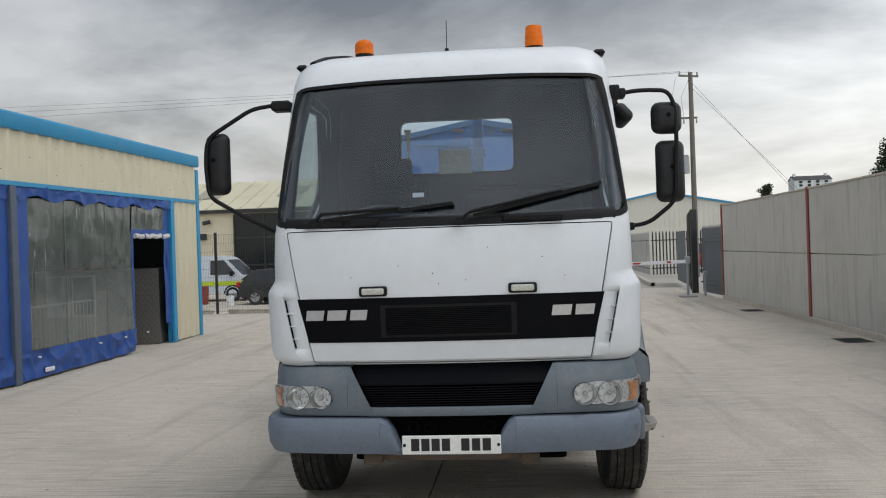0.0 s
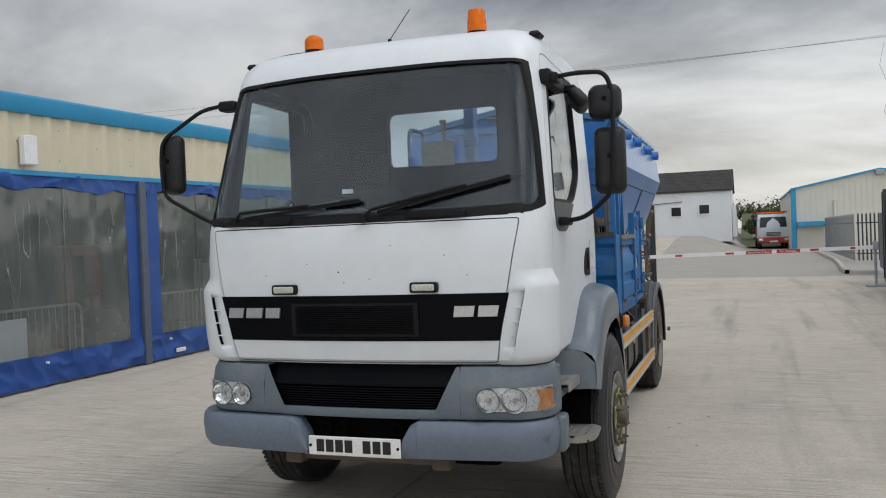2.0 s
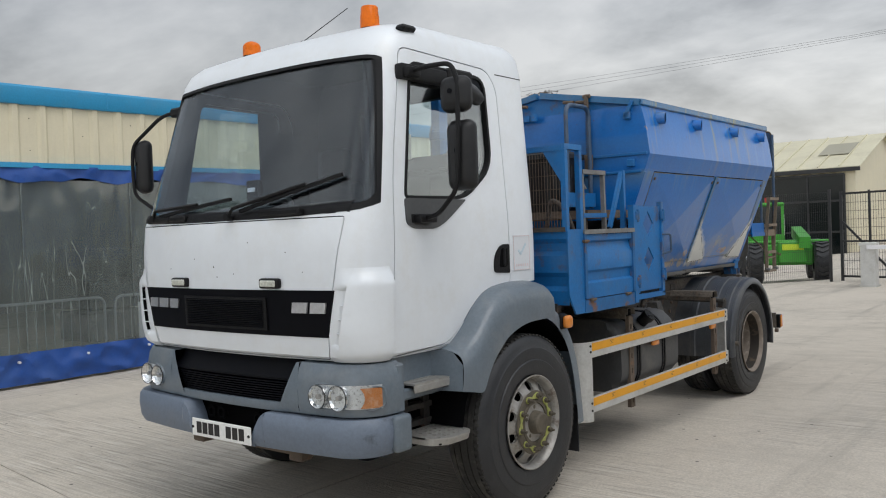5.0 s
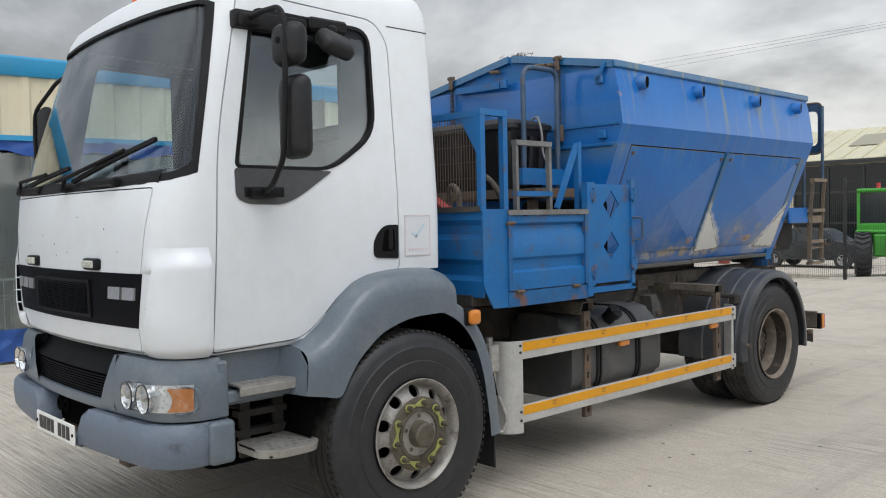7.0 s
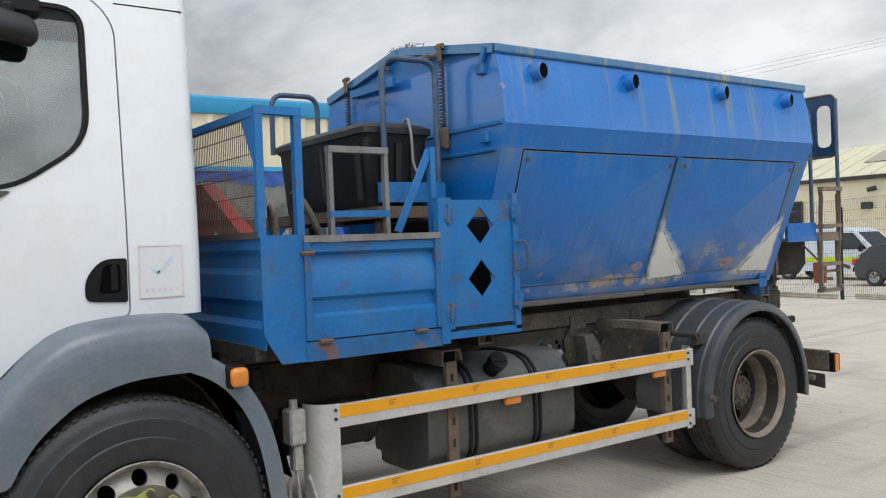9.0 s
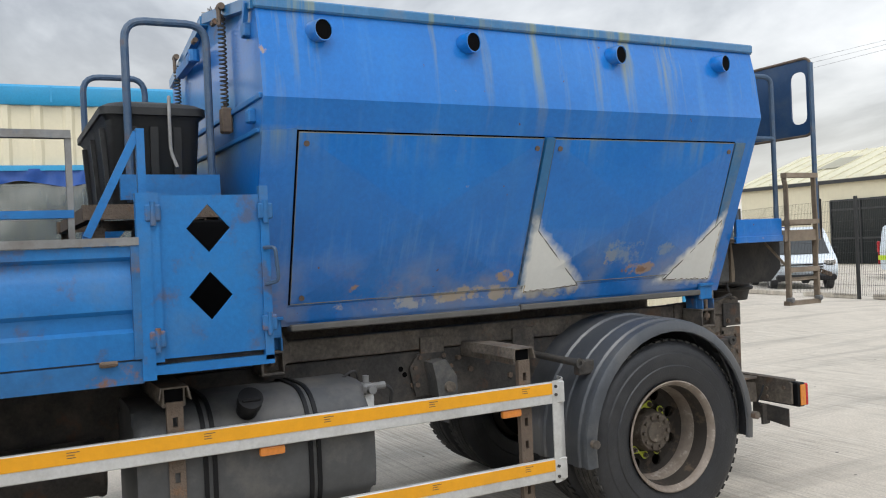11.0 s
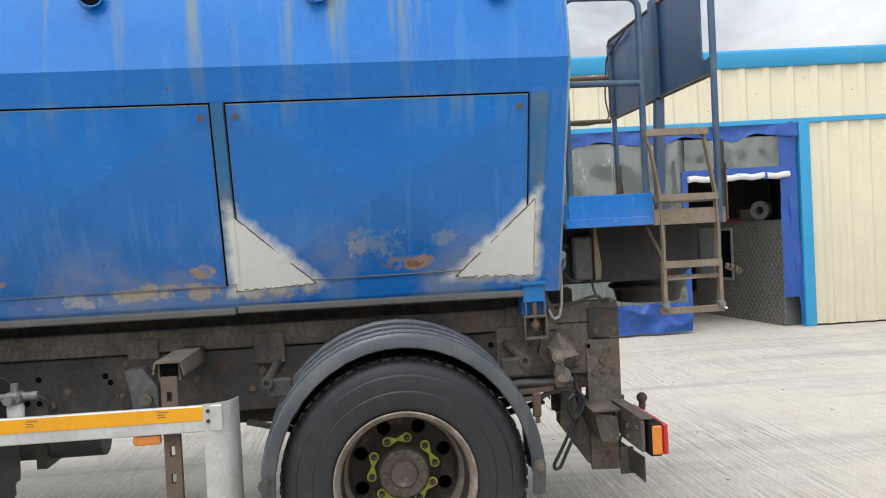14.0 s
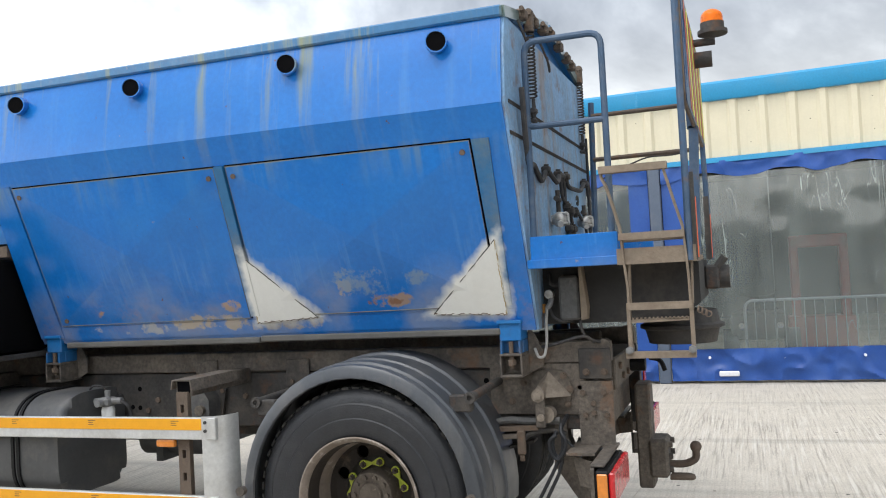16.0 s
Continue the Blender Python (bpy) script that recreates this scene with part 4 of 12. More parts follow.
# cowl under the windscreen, wipers
bm = BM()
rows = []
for j, (z, off) in enumerate(((1.735, -0.03), (1.752, -0.004), (1.775, 0.004), (1.80, -0.005), (1.815, -0.03))):
    rows.append([(x, front_y(x, z) - off, z + 0.02 * (abs(x) ** 3)) for x in [-0.90 + 1.8 * k / 24 for k in range(25)]])
grid_surface(bm, rows)
cowl = part("cowl", bm, BLACKP, cab, "black plastic cowl below the windscreen")
for x0, x1 in ((-0.78, -0.55), (-0.52, -0.36), (0.30, 0.62)):
    bm = BM()
    xm = (x0 + x1) / 2
    box(bm, (x0, front_y(xm, 1.78) - 0.03, 1.762), (x1, front_y(xm, 1.78) + 0.02, 1.800), 0.01)
    part("cowl_cover", bm, BLACKP, cowl)


def wiper(p0, p1, q0, q1):
    """Arm from its pivot p0 to p1 and the blade from q0 to q1, all (x, z) on the glass."""
    bm = BM()
    P = lambda p, o: (p[0], front_y(p[0], p[1]) - o, p[1])
    tube(bm, [P(p0, 0.03), P((p0[0] * 0.9 + p1[0] * 0.1, p0[1] + 0.045), 0.055), P(p1, 0.03)], 0.010, 6)
    cyl(bm, P(p0, -0.02), P(p0, 0.045), 0.022, 12)
    ob = part("wiper", bm, BLACKP, cab, "black windscreen wiper")
    bm = BM()
    tube(bm, [P([q0[i] + (q1[i] - q0[i]) * k / 10 for i in (0, 1)], 0.016) for k in range(11)], 0.013, 4)
    part("blade", bm, BLACKP, ob)


wiper((0.075, 1.772), (0.62, 1.92), (0.15, 1.80), (0.835, 1.955))
wiper((-0.72, 1.790), (-0.25, 1.855), (-0.66, 1.802), (0.045, 1.872))

# roof furniture
def beacon(x, y, z, dome, h, r):
    bm = BM()
    cyl(bm, (x, y, z - 0.05), (x, y, z + 0.012), r * 0.95, 20)
    ob = part("beacon", bm, BLACKP, lorry, "amber roof beacon")
    bm = BM()
    if dome:
        prof = [(0.0, r)] + [(h * 0.55 * k / 3, r) for k in (1, 2, 3)] + [(h * (0.55 + 0.45 * math.sin(a)), r * math.cos(a)) for a in [math.pi / 2 * k / 6 for k in range(1, 7)]]
    else:
        prof = [(0.0, r), (h * 0.55, r * 0.98), (h * 0.60, r * 0.93), (h * 0.95, r * 0.88), (h, r * 0.8), (h, 0.0)]
    lathe(bm, prof, "z", (x, y, z + 0.012), 24)
    part("lens", bm, BEACON, ob, "amber plastic lens")


beacon(0.513, 0.76, 2.822, False, 0.125, 0.056)
beacon(-0.527, 0.74, 2.825, True, 0.095, 0.058)
bm = BM()
cyl(bm, (-0.016, 0.72, 2.80), (-0.016, 0.72, 2.845), 0.012, 8)
tube(bm, [(-0.016, 0.72, 2.84), (-0.050, 1.15, 3.13)], 0.0028, 5)
part("aerial", bm, BLACKP, lorry, "thin whip aerial")
bm = BM()
tube(bm, [(-0.85, 0.75, 2.79), (-0.82, 0.95, 2.86), (-0.66, 1.0, 2.872), (-0.62, 1.3, 2.86)], 0.028, 8, 0.06)
part("roof_air_pipe", bm, BLACKP, lorry)
for s in (1, -1):
    bm = BM()
    box(bm, (s * 0.885 - 0.035, 0.585, 2.73), (s * 0.885 + 0.035, 0.70, 2.765), 0.015, pose(0, 0, 0))
    part("roof_lamp", bm, BLACKP, lorry, "small black roof marker lamp")
# rear quarter band behind the door, seam strip and sticker
bm = BM()
bar(bm, (0.9325, 1.385, 2.585), (0.9325, 1.66, 2.585), 0.004, 0.006)
part("roof_seam", bm, BLACKP, cab)
bm = BM()
box(bm, (0.9985, 1.425, 1.40), (1.0000, 1.605, 1.615))
st = part("door_sticker", bm, STICKER_W, cab, "faded sticker with a blue tick")
bm = BM()
for a, b in (((1.43, 1.405), (1.60, 1.405)), ((1.43, 1.610), (1.60, 1.610)), ((1.43, 1.405), (1.43, 1.610)), ((1.60, 1.405), (1.60, 1.610))):
    bar(bm, (1.001, *a), (1.001, *b), 0.002, 0.004, (0, 1, 1))
for k in range(6):
    box(bm, (1.000, 1.45 + k * 0.024, 1.425), (1.0015, 1.462 + k * 0.024, 1.440))
part("print", bm, STICKER_R, st, smooth=False)
bm = BM()
bar(bm, (1.001, 1.480, 1.525), (1.001, 1.505, 1.500), 0.002, 0.016, (0, 1, 1))
bar(bm, (1.001, 1.502, 1.498), (1.001, 1.560, 1.562), 0.002, 0.014, (0, 1, -1))
part("tick", bm, STICKER_B, st, smooth=False)

# mirrors on the near side and the far side
def mirror_head(name, c, sx, sy, sz, tilt, parent, lab):
    bm = BM()
    box(bm, (-sx / 2, -sy / 2, -sz / 2), (sx / 2, sy / 2, sz / 2), min(sx, sz, sy * 1.6) * 0.30, None, 4)
    for v in bm.verts:
        if v.co.y < 0:
            k = 1 - 0.18 * (v.co.y / (-sy / 2))
            v.co.x *= k
            v.co.z *= k ** 0.5
    bmesh.ops.transform(bm, matrix=pose(*c, *tilt), verts=bm.verts)
    ob = part(name, bm, MIRRORP, parent, lab)
    bm = BM()
    box(bm, (-sx * 0.19, sy / 2 - 0.006, -sz * 0.32), (sx * 0.19, sy / 2 + 0.001, sz * 0.32), 0.001)
    bmesh.ops.transform(bm, matrix=pose(*c, *tilt), verts=bm.verts)
    part("mirror_glass", bm, CHROME, ob)
    bm = BM()
    cyl(bm, (0, -sy / 2 - 0.004, sz * 0.06), (0, -sy / 2 + 0.01, sz * 0.06), 0.014, 12)
    bmesh.ops.transform(bm, matrix=pose(*c, *tilt), verts=bm.verts)
    part("adjuster", bm, BLACKG, ob)
    return ob


bm = BM()
tube(bm, [(0.95, 0.545, 2.485), (1.10, 0.55, 2.505), (1.262, 0.545, 2.495), (1.298, 0.545, 2.40), (1.300, 0.535, 2.20), (1.285, 0.53, 1.86), (1.13, 0.56, 1.735), (0.98, 0.585, 1.722)], 0.0125, 8, 0.06)
arm = part("mirror_arm", bm, BLACKP, lorry, "black tubular mirror arm")
for lo, hi in (((0.925, 0.49, 2.455), (0.985, 0.87, 2.535)), ((0.955, 0.50, 2.462), (1.02, 0.60, 2.515)), ((0.975, 0.52, 1.700), (1.05, 0.66, 1.745)), ((0.985, 0.50, 1.700), (1.004, 0.71, 1.750))):
    bm = BM()
    box(bm, lo, hi, 0.012, seg=2)
    part("bracket", bm, BLACKP, arm)
mirror_head("main_mirror", (1.270, 0.60, 2.035), 0.166, 0.10, 0.358, (0, 0, 4), lorry, "tall black main mirror")
mirror_head("wide_mirror", (1.254, 0.585, 2.342), 0.176, 0.11, 0.185, (0, 0, 4), lorry, "square black wide-angle mirror")
bm = BM()
tube(bm, [(-0.95, 0.50, 2.498), (-1.02, 0.49, 2.512), (-1.16, 0.46, 2.490), (-1.415, 0.40, 2.32), (-1.430, 0.40, 2.18), (-1.415, 0.40, 1.975), (-1.20, 0.46, 1.84), (-1.0, 0.53, 1.73)], 0.0125, 8, 0.06)
arm = part("mirror_arm", bm, BLACKP, lorry, "black tubular mirror arm")
bm = BM()
box(bm, (-1.045, 0.45, 2.472), (-0.93, 0.55, 2.532), 0.012)
part("bracket", bm, BLACKP, arm)
mirror_head("main_mirror", (-1.372, 0.45, 2.17), 0.148, 0.10, 0.365, (0, 0, -12), lorry, "tall black main mirror")
# kerb mirror over the near door
bm = BM()
box(bm, (0.92, 0.89, 2.495), (0.978, 1.11, 2.560), 0.012)
km = part("kerb_mirror_arm", bm, BLACKP, lorry)
bm = BM()
box(bm, (0.95, 0.97, 2.475), (1.03, 1.01, 2.520), 0.01)
part("stalk", bm, BLACKP, km)
bm = BM()
box(bm, (-0.066, -0.10, -0.042), (0.066, 0.10, 0.042), 0.038, None, 3)
bmesh.ops.transform(bm, matrix=pose(1.040, 0.985, 2.425, -14, 48, 0), verts=bm.verts)
part("kerb_mirror", bm, MIRRORP, lorry, "black kerb-view mirror over the door")
# cab inside: floor, dash, seats, wheel, partition
bm = BM()
box(bm, (-0.92, 0.30, 1.07), (0.92, 1.63, 1.10))
part("cab_floor", bm, INTERIOR, cab)
bm = BM()
prof = [(0.17, 1.10), (0.62, 1.10), (0.66, 1.50), (0.62, 1.70), (0.50, 1.76), (0.24, 1.755), (0.17, 1.70)]
prism(bm, rounded(prof, 0.04, 3), "x", -0.90, 0.90)
dash = part("dashboard", bm, DASH, cab, "dark grey dashboard")

def skin_x(y, z):
    """Half-width of the cab's skin at y, rounded corner included."""
    w, yf, rc, yr = cab_at(z)
    yc = yf + BOW * (w - rc) ** 2 + rc
    return w if y >= yc else w - rc + math.sqrt(max(0.0, rc * rc - (y - yc) ** 2))


for sd in (1, -1):
    bm = BM()
    rows = []
    for z in (1.76, 1.95, 2.15, 2.35, 2.57):
        yp = 0.228 + (z - 1.5) / 1.3 * 0.268
        rows.append([(sd * (skin_x(yp - 0.045, z) - 0.022), yp - 0.045, z), (sd * (skin_x(yp - 0.03, z) - 0.075), yp - 0.030, z), (sd * (cab_at(z)[0] - 0.078), yp + 0.09, z)])
    grid_surface(bm, rows, (-sd * 0.004, 0.003, 0))
    part("pillar_trim", bm, INTERIOR, cab)
    bm = BM()
    box(bm, (sd * 0.915 - 0.012, 1.085, 1.74), (sd * 0.915 + 0.012, 1.60, 2.56), 0.008)
    part("pillar_trim", bm, INTERIOR, cab)
bm = BM()
prism(bm, rounded([(0.44, 1.74), (0.66, 1.74), (0.68, 1.83), (0.55, 1.855)], 0.03, 3), "x", -0.66, -0.16)
part("instrument_hood", bm, DASH, dash)
bm = BM()
box(bm, (-0.24, 0.42, 1.855), (-0.12, 0.46, 2.00), 0.008)
part("display", bm, BLACKG, dash)
bm = BM()
box(bm, (-0.215, 0.412, 1.930), (-0.150, 0.4195, 1.955))
part("label", bm, STICKER, dash)
bm = BM()
disc_ring(bm, (0, 0, 0), 0.205, 0.235, 0.026, "z", 32)
for a in (0, 2.1, 4.2):
    bar(bm, (0, 0, 0), (0.21 * math.cos(a), 0.21 * math.sin(a), 0), 0.03, 0.015)
cyl(bm, (0, 0, -0.04), (0, 0, 0.02), 0.06, 16)
bmesh.ops.transform(bm, matrix=pose(-0.47, 0.70, 1.80, 28, 0, 0), verts=bm.verts)
part("steering_wheel", bm, PANELP, cab)
for cx, wd in ((-0.47, 0.46), (0.25, 0.46), (0.62, 0.40)):
    bm = BM()
    box(bm, (cx - wd / 2, 0.86, 1.12), (cx + wd / 2, 1.34, 1.52), 0.05, None, 3)
    box(bm, (cx - wd / 2, 1.32, 1.44), (cx + wd / 2, 1.46, 2.02), 0.05, None, 3)
    box(bm, (cx - 0.13, 1.36, 2.04), (cx + 0.13, 1.44, 2.26 if cx < 0 else 2.06), 0.03, None, 3)
    part("seat", bm, SEAT, cab, "dark cloth cab seat")
bm = BM()
rows = [[(x, 1.600 + 0.012 * math.sin(7 * x), z) for x in (-0.17, -0.06, 0.06)] for z in (2.16, 2.24, 2.33)]
grid_surface(bm, rows, (0, 0.004, 0))
part("papers", bm, PAPER, cab, "papers pinned by the rear window")

# stone chips and a rub mark on the front flap
for x, z, r in ((0.355, 1.437, 0.0045), (-0.075, 1.500, 0.0045), (-0.045, 1.445, 0.0035), (0.505, 1.572, 0.0035), (0.10, 1.462, 0.003), (-0.26, 1.545, 0.003), (-0.52, 1.49, 0.003), (0.62, 1.47, 0.003), (0.22, 1.63, 0.003)):
    bm = BM()
    y = front_y(x, z)
    cyl(bm, (x, y - 0.0012, z), (x, y + 0.003, z), r, 7)
    part("stone_chip", bm, BLACKP, bonnet)

# ---- lorry: lower front, wheels, chassis ----
def lower_y(x, off=0.0, k=0.10, corner=0.26, half=1.02):
    """Front edge of bumper and lamp band in plan: bowed, with round corners."""
    ax = abs(x)
    xs = half - corner
    if ax <= xs:
        return off + k * x * x
    t = min(1.0, (ax - xs) / corner)
    return off + k * xs * xs + corner - corner * math.sqrt(max(0.0, 1 - t * t))


def wrap_band(bm, prof, x0, x1, half, corner, k, yoff, y_end, n=26):
    """Sweeps a profile of (outset, z) along the front in plan from x0 to x1; runs back to y_end at a full side."""
    path = []
    def pt(x):
        return Vector((x, lower_y(x, yoff, k, corner, half)))
    xs = [x0 + (x1 - x0) * i / n for i in range(n + 1)]
    path = []
    # refine towards the corners
    for x in xs:
        path.append(pt(x))
    if abs(x1 - half) < 1e-6:
        extra = []
        xr = half - corner
        path = [p for p in path if p.x <= xr]
        yc = lower_y(xr, yoff, k, corner, half) + corner
        for i in range(1, 9):
            a = -math.pi / 2 + math.pi / 2 * i / 8
            extra.append(Vector((xr + corner * math.cos(a), yc + corner * math.sin(a))))
        if y_end > yc:
            extra.append(Vector((half, y_end)))
        path += extra
    if abs(x0 + half) < 1e-6:
        extra = []
        xr = half - corner
        path = [p for p in path if p.x >= -xr]
        yc = lower_y(xr, yoff, k, corner, half) + corner
        if y_end > yc:
            extra.append(Vector((-half, y_end)))
        for i in range(8, 0, -1):
            a = -math.pi / 2 + math.pi / 2 * i / 8
            extra.append(Vector((-(xr + corner * math.cos(a)), yc + corner * math.sin(a))))
        path = extra + path
    rows = []
    m = len(path)
    for i, p in enumerate(path):
        d = (path[min(i + 1, m - 1)] - path[max(i - 1, 0)]).normalized()
        nrm = Vector((d.y, -d.x))
        rows.append([(p.x + nrm.x * o, p.y + nrm.y * o, z) for o, z in prof])
    grid_surface(bm, rows)


# bumper: worn grey, in three pieces with a dropped middle for the plate
BUMPER_SHIFT = Matrix.Translation((-0.022, 0, 0))
bprof = [(-0.10, 0.735), (-0.005, 0.735), (0.012, 0.715), (0.018, 0.66), (0.010, 0.585), (-0.012, 0.545), (-0.10, 0.545)]
bm = BM()
wrap_band(bm, bprof, 0.36, 1.02, 1.02, 0.20, 0.085, 0.02, 0.40)
bm.transform(BUMPER_SHIFT)
part("bumper_end", bm, BUMPER, lorry, "grey bumper end, scraped to black at the corner")
bm = BM()
wrap_band(bm, bprof, -1.02, -0.36, 1.02, 0.20, 0.085, 0.02, 0.40)
bm.transform(BUMPER_SHIFT)
part("bumper_end", bm, BUMPER, lorry, "grey bumper end with scuffs")
for s in (1, -1):
    bm = BM()
    rows = []
    for j, (o, zf) in enumerate(((-0.10, 1), (-0.005, 1), (0.012, 0.92), (0.018, 0.6), (0.010, 0.2), (-0.012, 0.0), (-0.10, 0.0))):
        row = []
        for u in (0, 0.35, 0.7, 1.0):
            x = 0.36 - 0.105 * u
            top = 0.735 - 0.16 * u * u
            z = 0.545 + (top - 0.545) * zf
            row.append((s * x, lower_y(x, 0.02, 0.085, 0.2, 1.02) - o, z))
        rows.append(row)
    grid_surface(bm, rows)
    bm.transform(BUMPER_SHIFT)
    part("bumper_return", bm, BUMPER, lorry)
bm = BM()
wrap_band(bm, [(-0.05, 0.58), (0.0, 0.575), (0.004, 0.545), (-0.05, 0.54)], -0.28, 0.28, 1.02, 0.2, 0.085, 0.02, 0.4)
bm.transform(BUMPER_SHIFT)
part("bumper_middle", bm, BUMPER, lorry)
# black sheet painting the gap's shade behind the plate, with tow eyes
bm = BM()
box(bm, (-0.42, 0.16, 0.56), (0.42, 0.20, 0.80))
part("recess_shade_sheet", bm, DARK, lorry)
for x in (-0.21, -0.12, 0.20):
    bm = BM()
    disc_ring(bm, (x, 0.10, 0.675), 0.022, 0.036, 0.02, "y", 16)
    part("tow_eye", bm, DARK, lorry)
bm = BM()
box(bm, (-0.50, 0.20, 0.470), (0.46, 0.27, 0.530), 0.01)
box(bm, (-0.50, 0.16, 0.455), (-0.40, 0.25, 0.520), 0.008)
box(bm, (0.36, 0.16, 0.455), (0.46, 0.25, 0.520), 0.008)
part("front_crossmember", bm, RUSTY, lorry, "rusty brown front crossmember")
# number plate: white with plain dark bars
bm = BM()
box(bm, (-0.26, -0.008, 0.553), (0.26, 0.002, 0.652), 0.004)
plate = part("number_plate", bm, PLATE_W, lorry, "white number plate with plain dark bars")
xs = [-0.212, -0.158, -0.104, -0.050, 0.052, 0.108, 0.164]
for x in xs:
    bm = BM()
    box(bm, (x, -0.0105, 0.572), (x + 0.043, -0.007, 0.636))
    part("bar", bm, PLATE_K, plate, smooth=False)
for x in (-0.247, 0.247):
    bm = BM()
    cyl(bm, (x, -0.013, 0.603), (x, -0.006, 0.603), 0.008, 10)
    part("screw", bm, BLACKP, plate)

# lamp band between bumper and cab: grey ends, black middle grilles
gprof = [(-0.12, 1.008), (-0.02, 1.005), (0.000, 0.97), (0.012, 0.90), (0.012, 0.79), (0.0, 0.745), (-0.10, 0.74)]
for x0, x1, s in ((0.56, 1.0, 1), (-1.0, -0.56, -1)):
    bm = BM()
    wrap_band(bm, gprof, x0, x1, 1.0, 0.22, 0.085, 0.055, 0.37)
    part("lamp_panel", bm, GREY, lorry, "dull grey headlamp surround")
    bm = BM()
    rows = []
    for o, zf in ((-0.10, 1.0), (-0.005, 1.0), (0.004, 0.8), (0.012, 0.45), (0.012, 0.12), (0.0, 0.0), (-0.10, 0.0)):
        row = []
        for u in (0, 0.33, 0.66, 1.0):
            zt = 1.005
            zb = 0.745
            z = zb + (zt - zb) * zf
            x = 0.56 - u * (0.02 + 0.13 * (1 - zf) ** 1.0)
            row.append((s * x, lower_y(x, 0.055, 0.085, 0.22, 1.0) - o, z))
        rows.append(row)
    grid_surface(bm, rows)
    part("lamp_panel_inner", bm, GREY, lorry)
bm = BM()
wrap_band(bm, [(-0.08, 0.79), (0.004, 0.79), (0.008, 0.765), (0.0, 0.742), (-0.08, 0.74)], -0.45, 0.45, 1.0, 0.22, 0.085, 0.055, 0.4)
part("grille_sill", bm, GREY, lorry)
bm = BM()
wrap_band(bm, [(-0.14, 1.03), (-0.09, 1.02), (-0.065, 0.97), (-0.01, 0.915), (-0.01, 0.905), (-0.05, 0.90)], -0.55, 0.55, 1.0, 0.22, 0.085, 0.055, 0.4)
part("upper_grille", bm, BLACKG, lorry, "black upper air inlet")
bm = BM()
wrap_band(bm, [(-0.06, 0.91), (-0.05, 0.78)], -0.53, 0.53, 1.0, 0.22, 0.085, 0.055, 0.4)
lg = part("lower_grille", bm, BLACKG, lorry, "black slatted lower grille")
for i in range(9):
    z = 0.790 + i * 0.0128
    bm = BM()
    h = 0.445 + (z - 0.79) * 0.55
    wrap_band(bm, [(-0.05, z), (-0.012, z - 0.004), (-0.012, z + 0.002), (-0.05, z + 0.006)], -h, h, 1.0, 0.22, 0.085, 0.055, 0.4, 14)
    part("slat", bm, BLACKG, lg)
# void-black block: the shade behind the grilles put into its colour
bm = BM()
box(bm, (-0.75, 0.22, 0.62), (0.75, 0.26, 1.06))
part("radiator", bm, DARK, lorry)


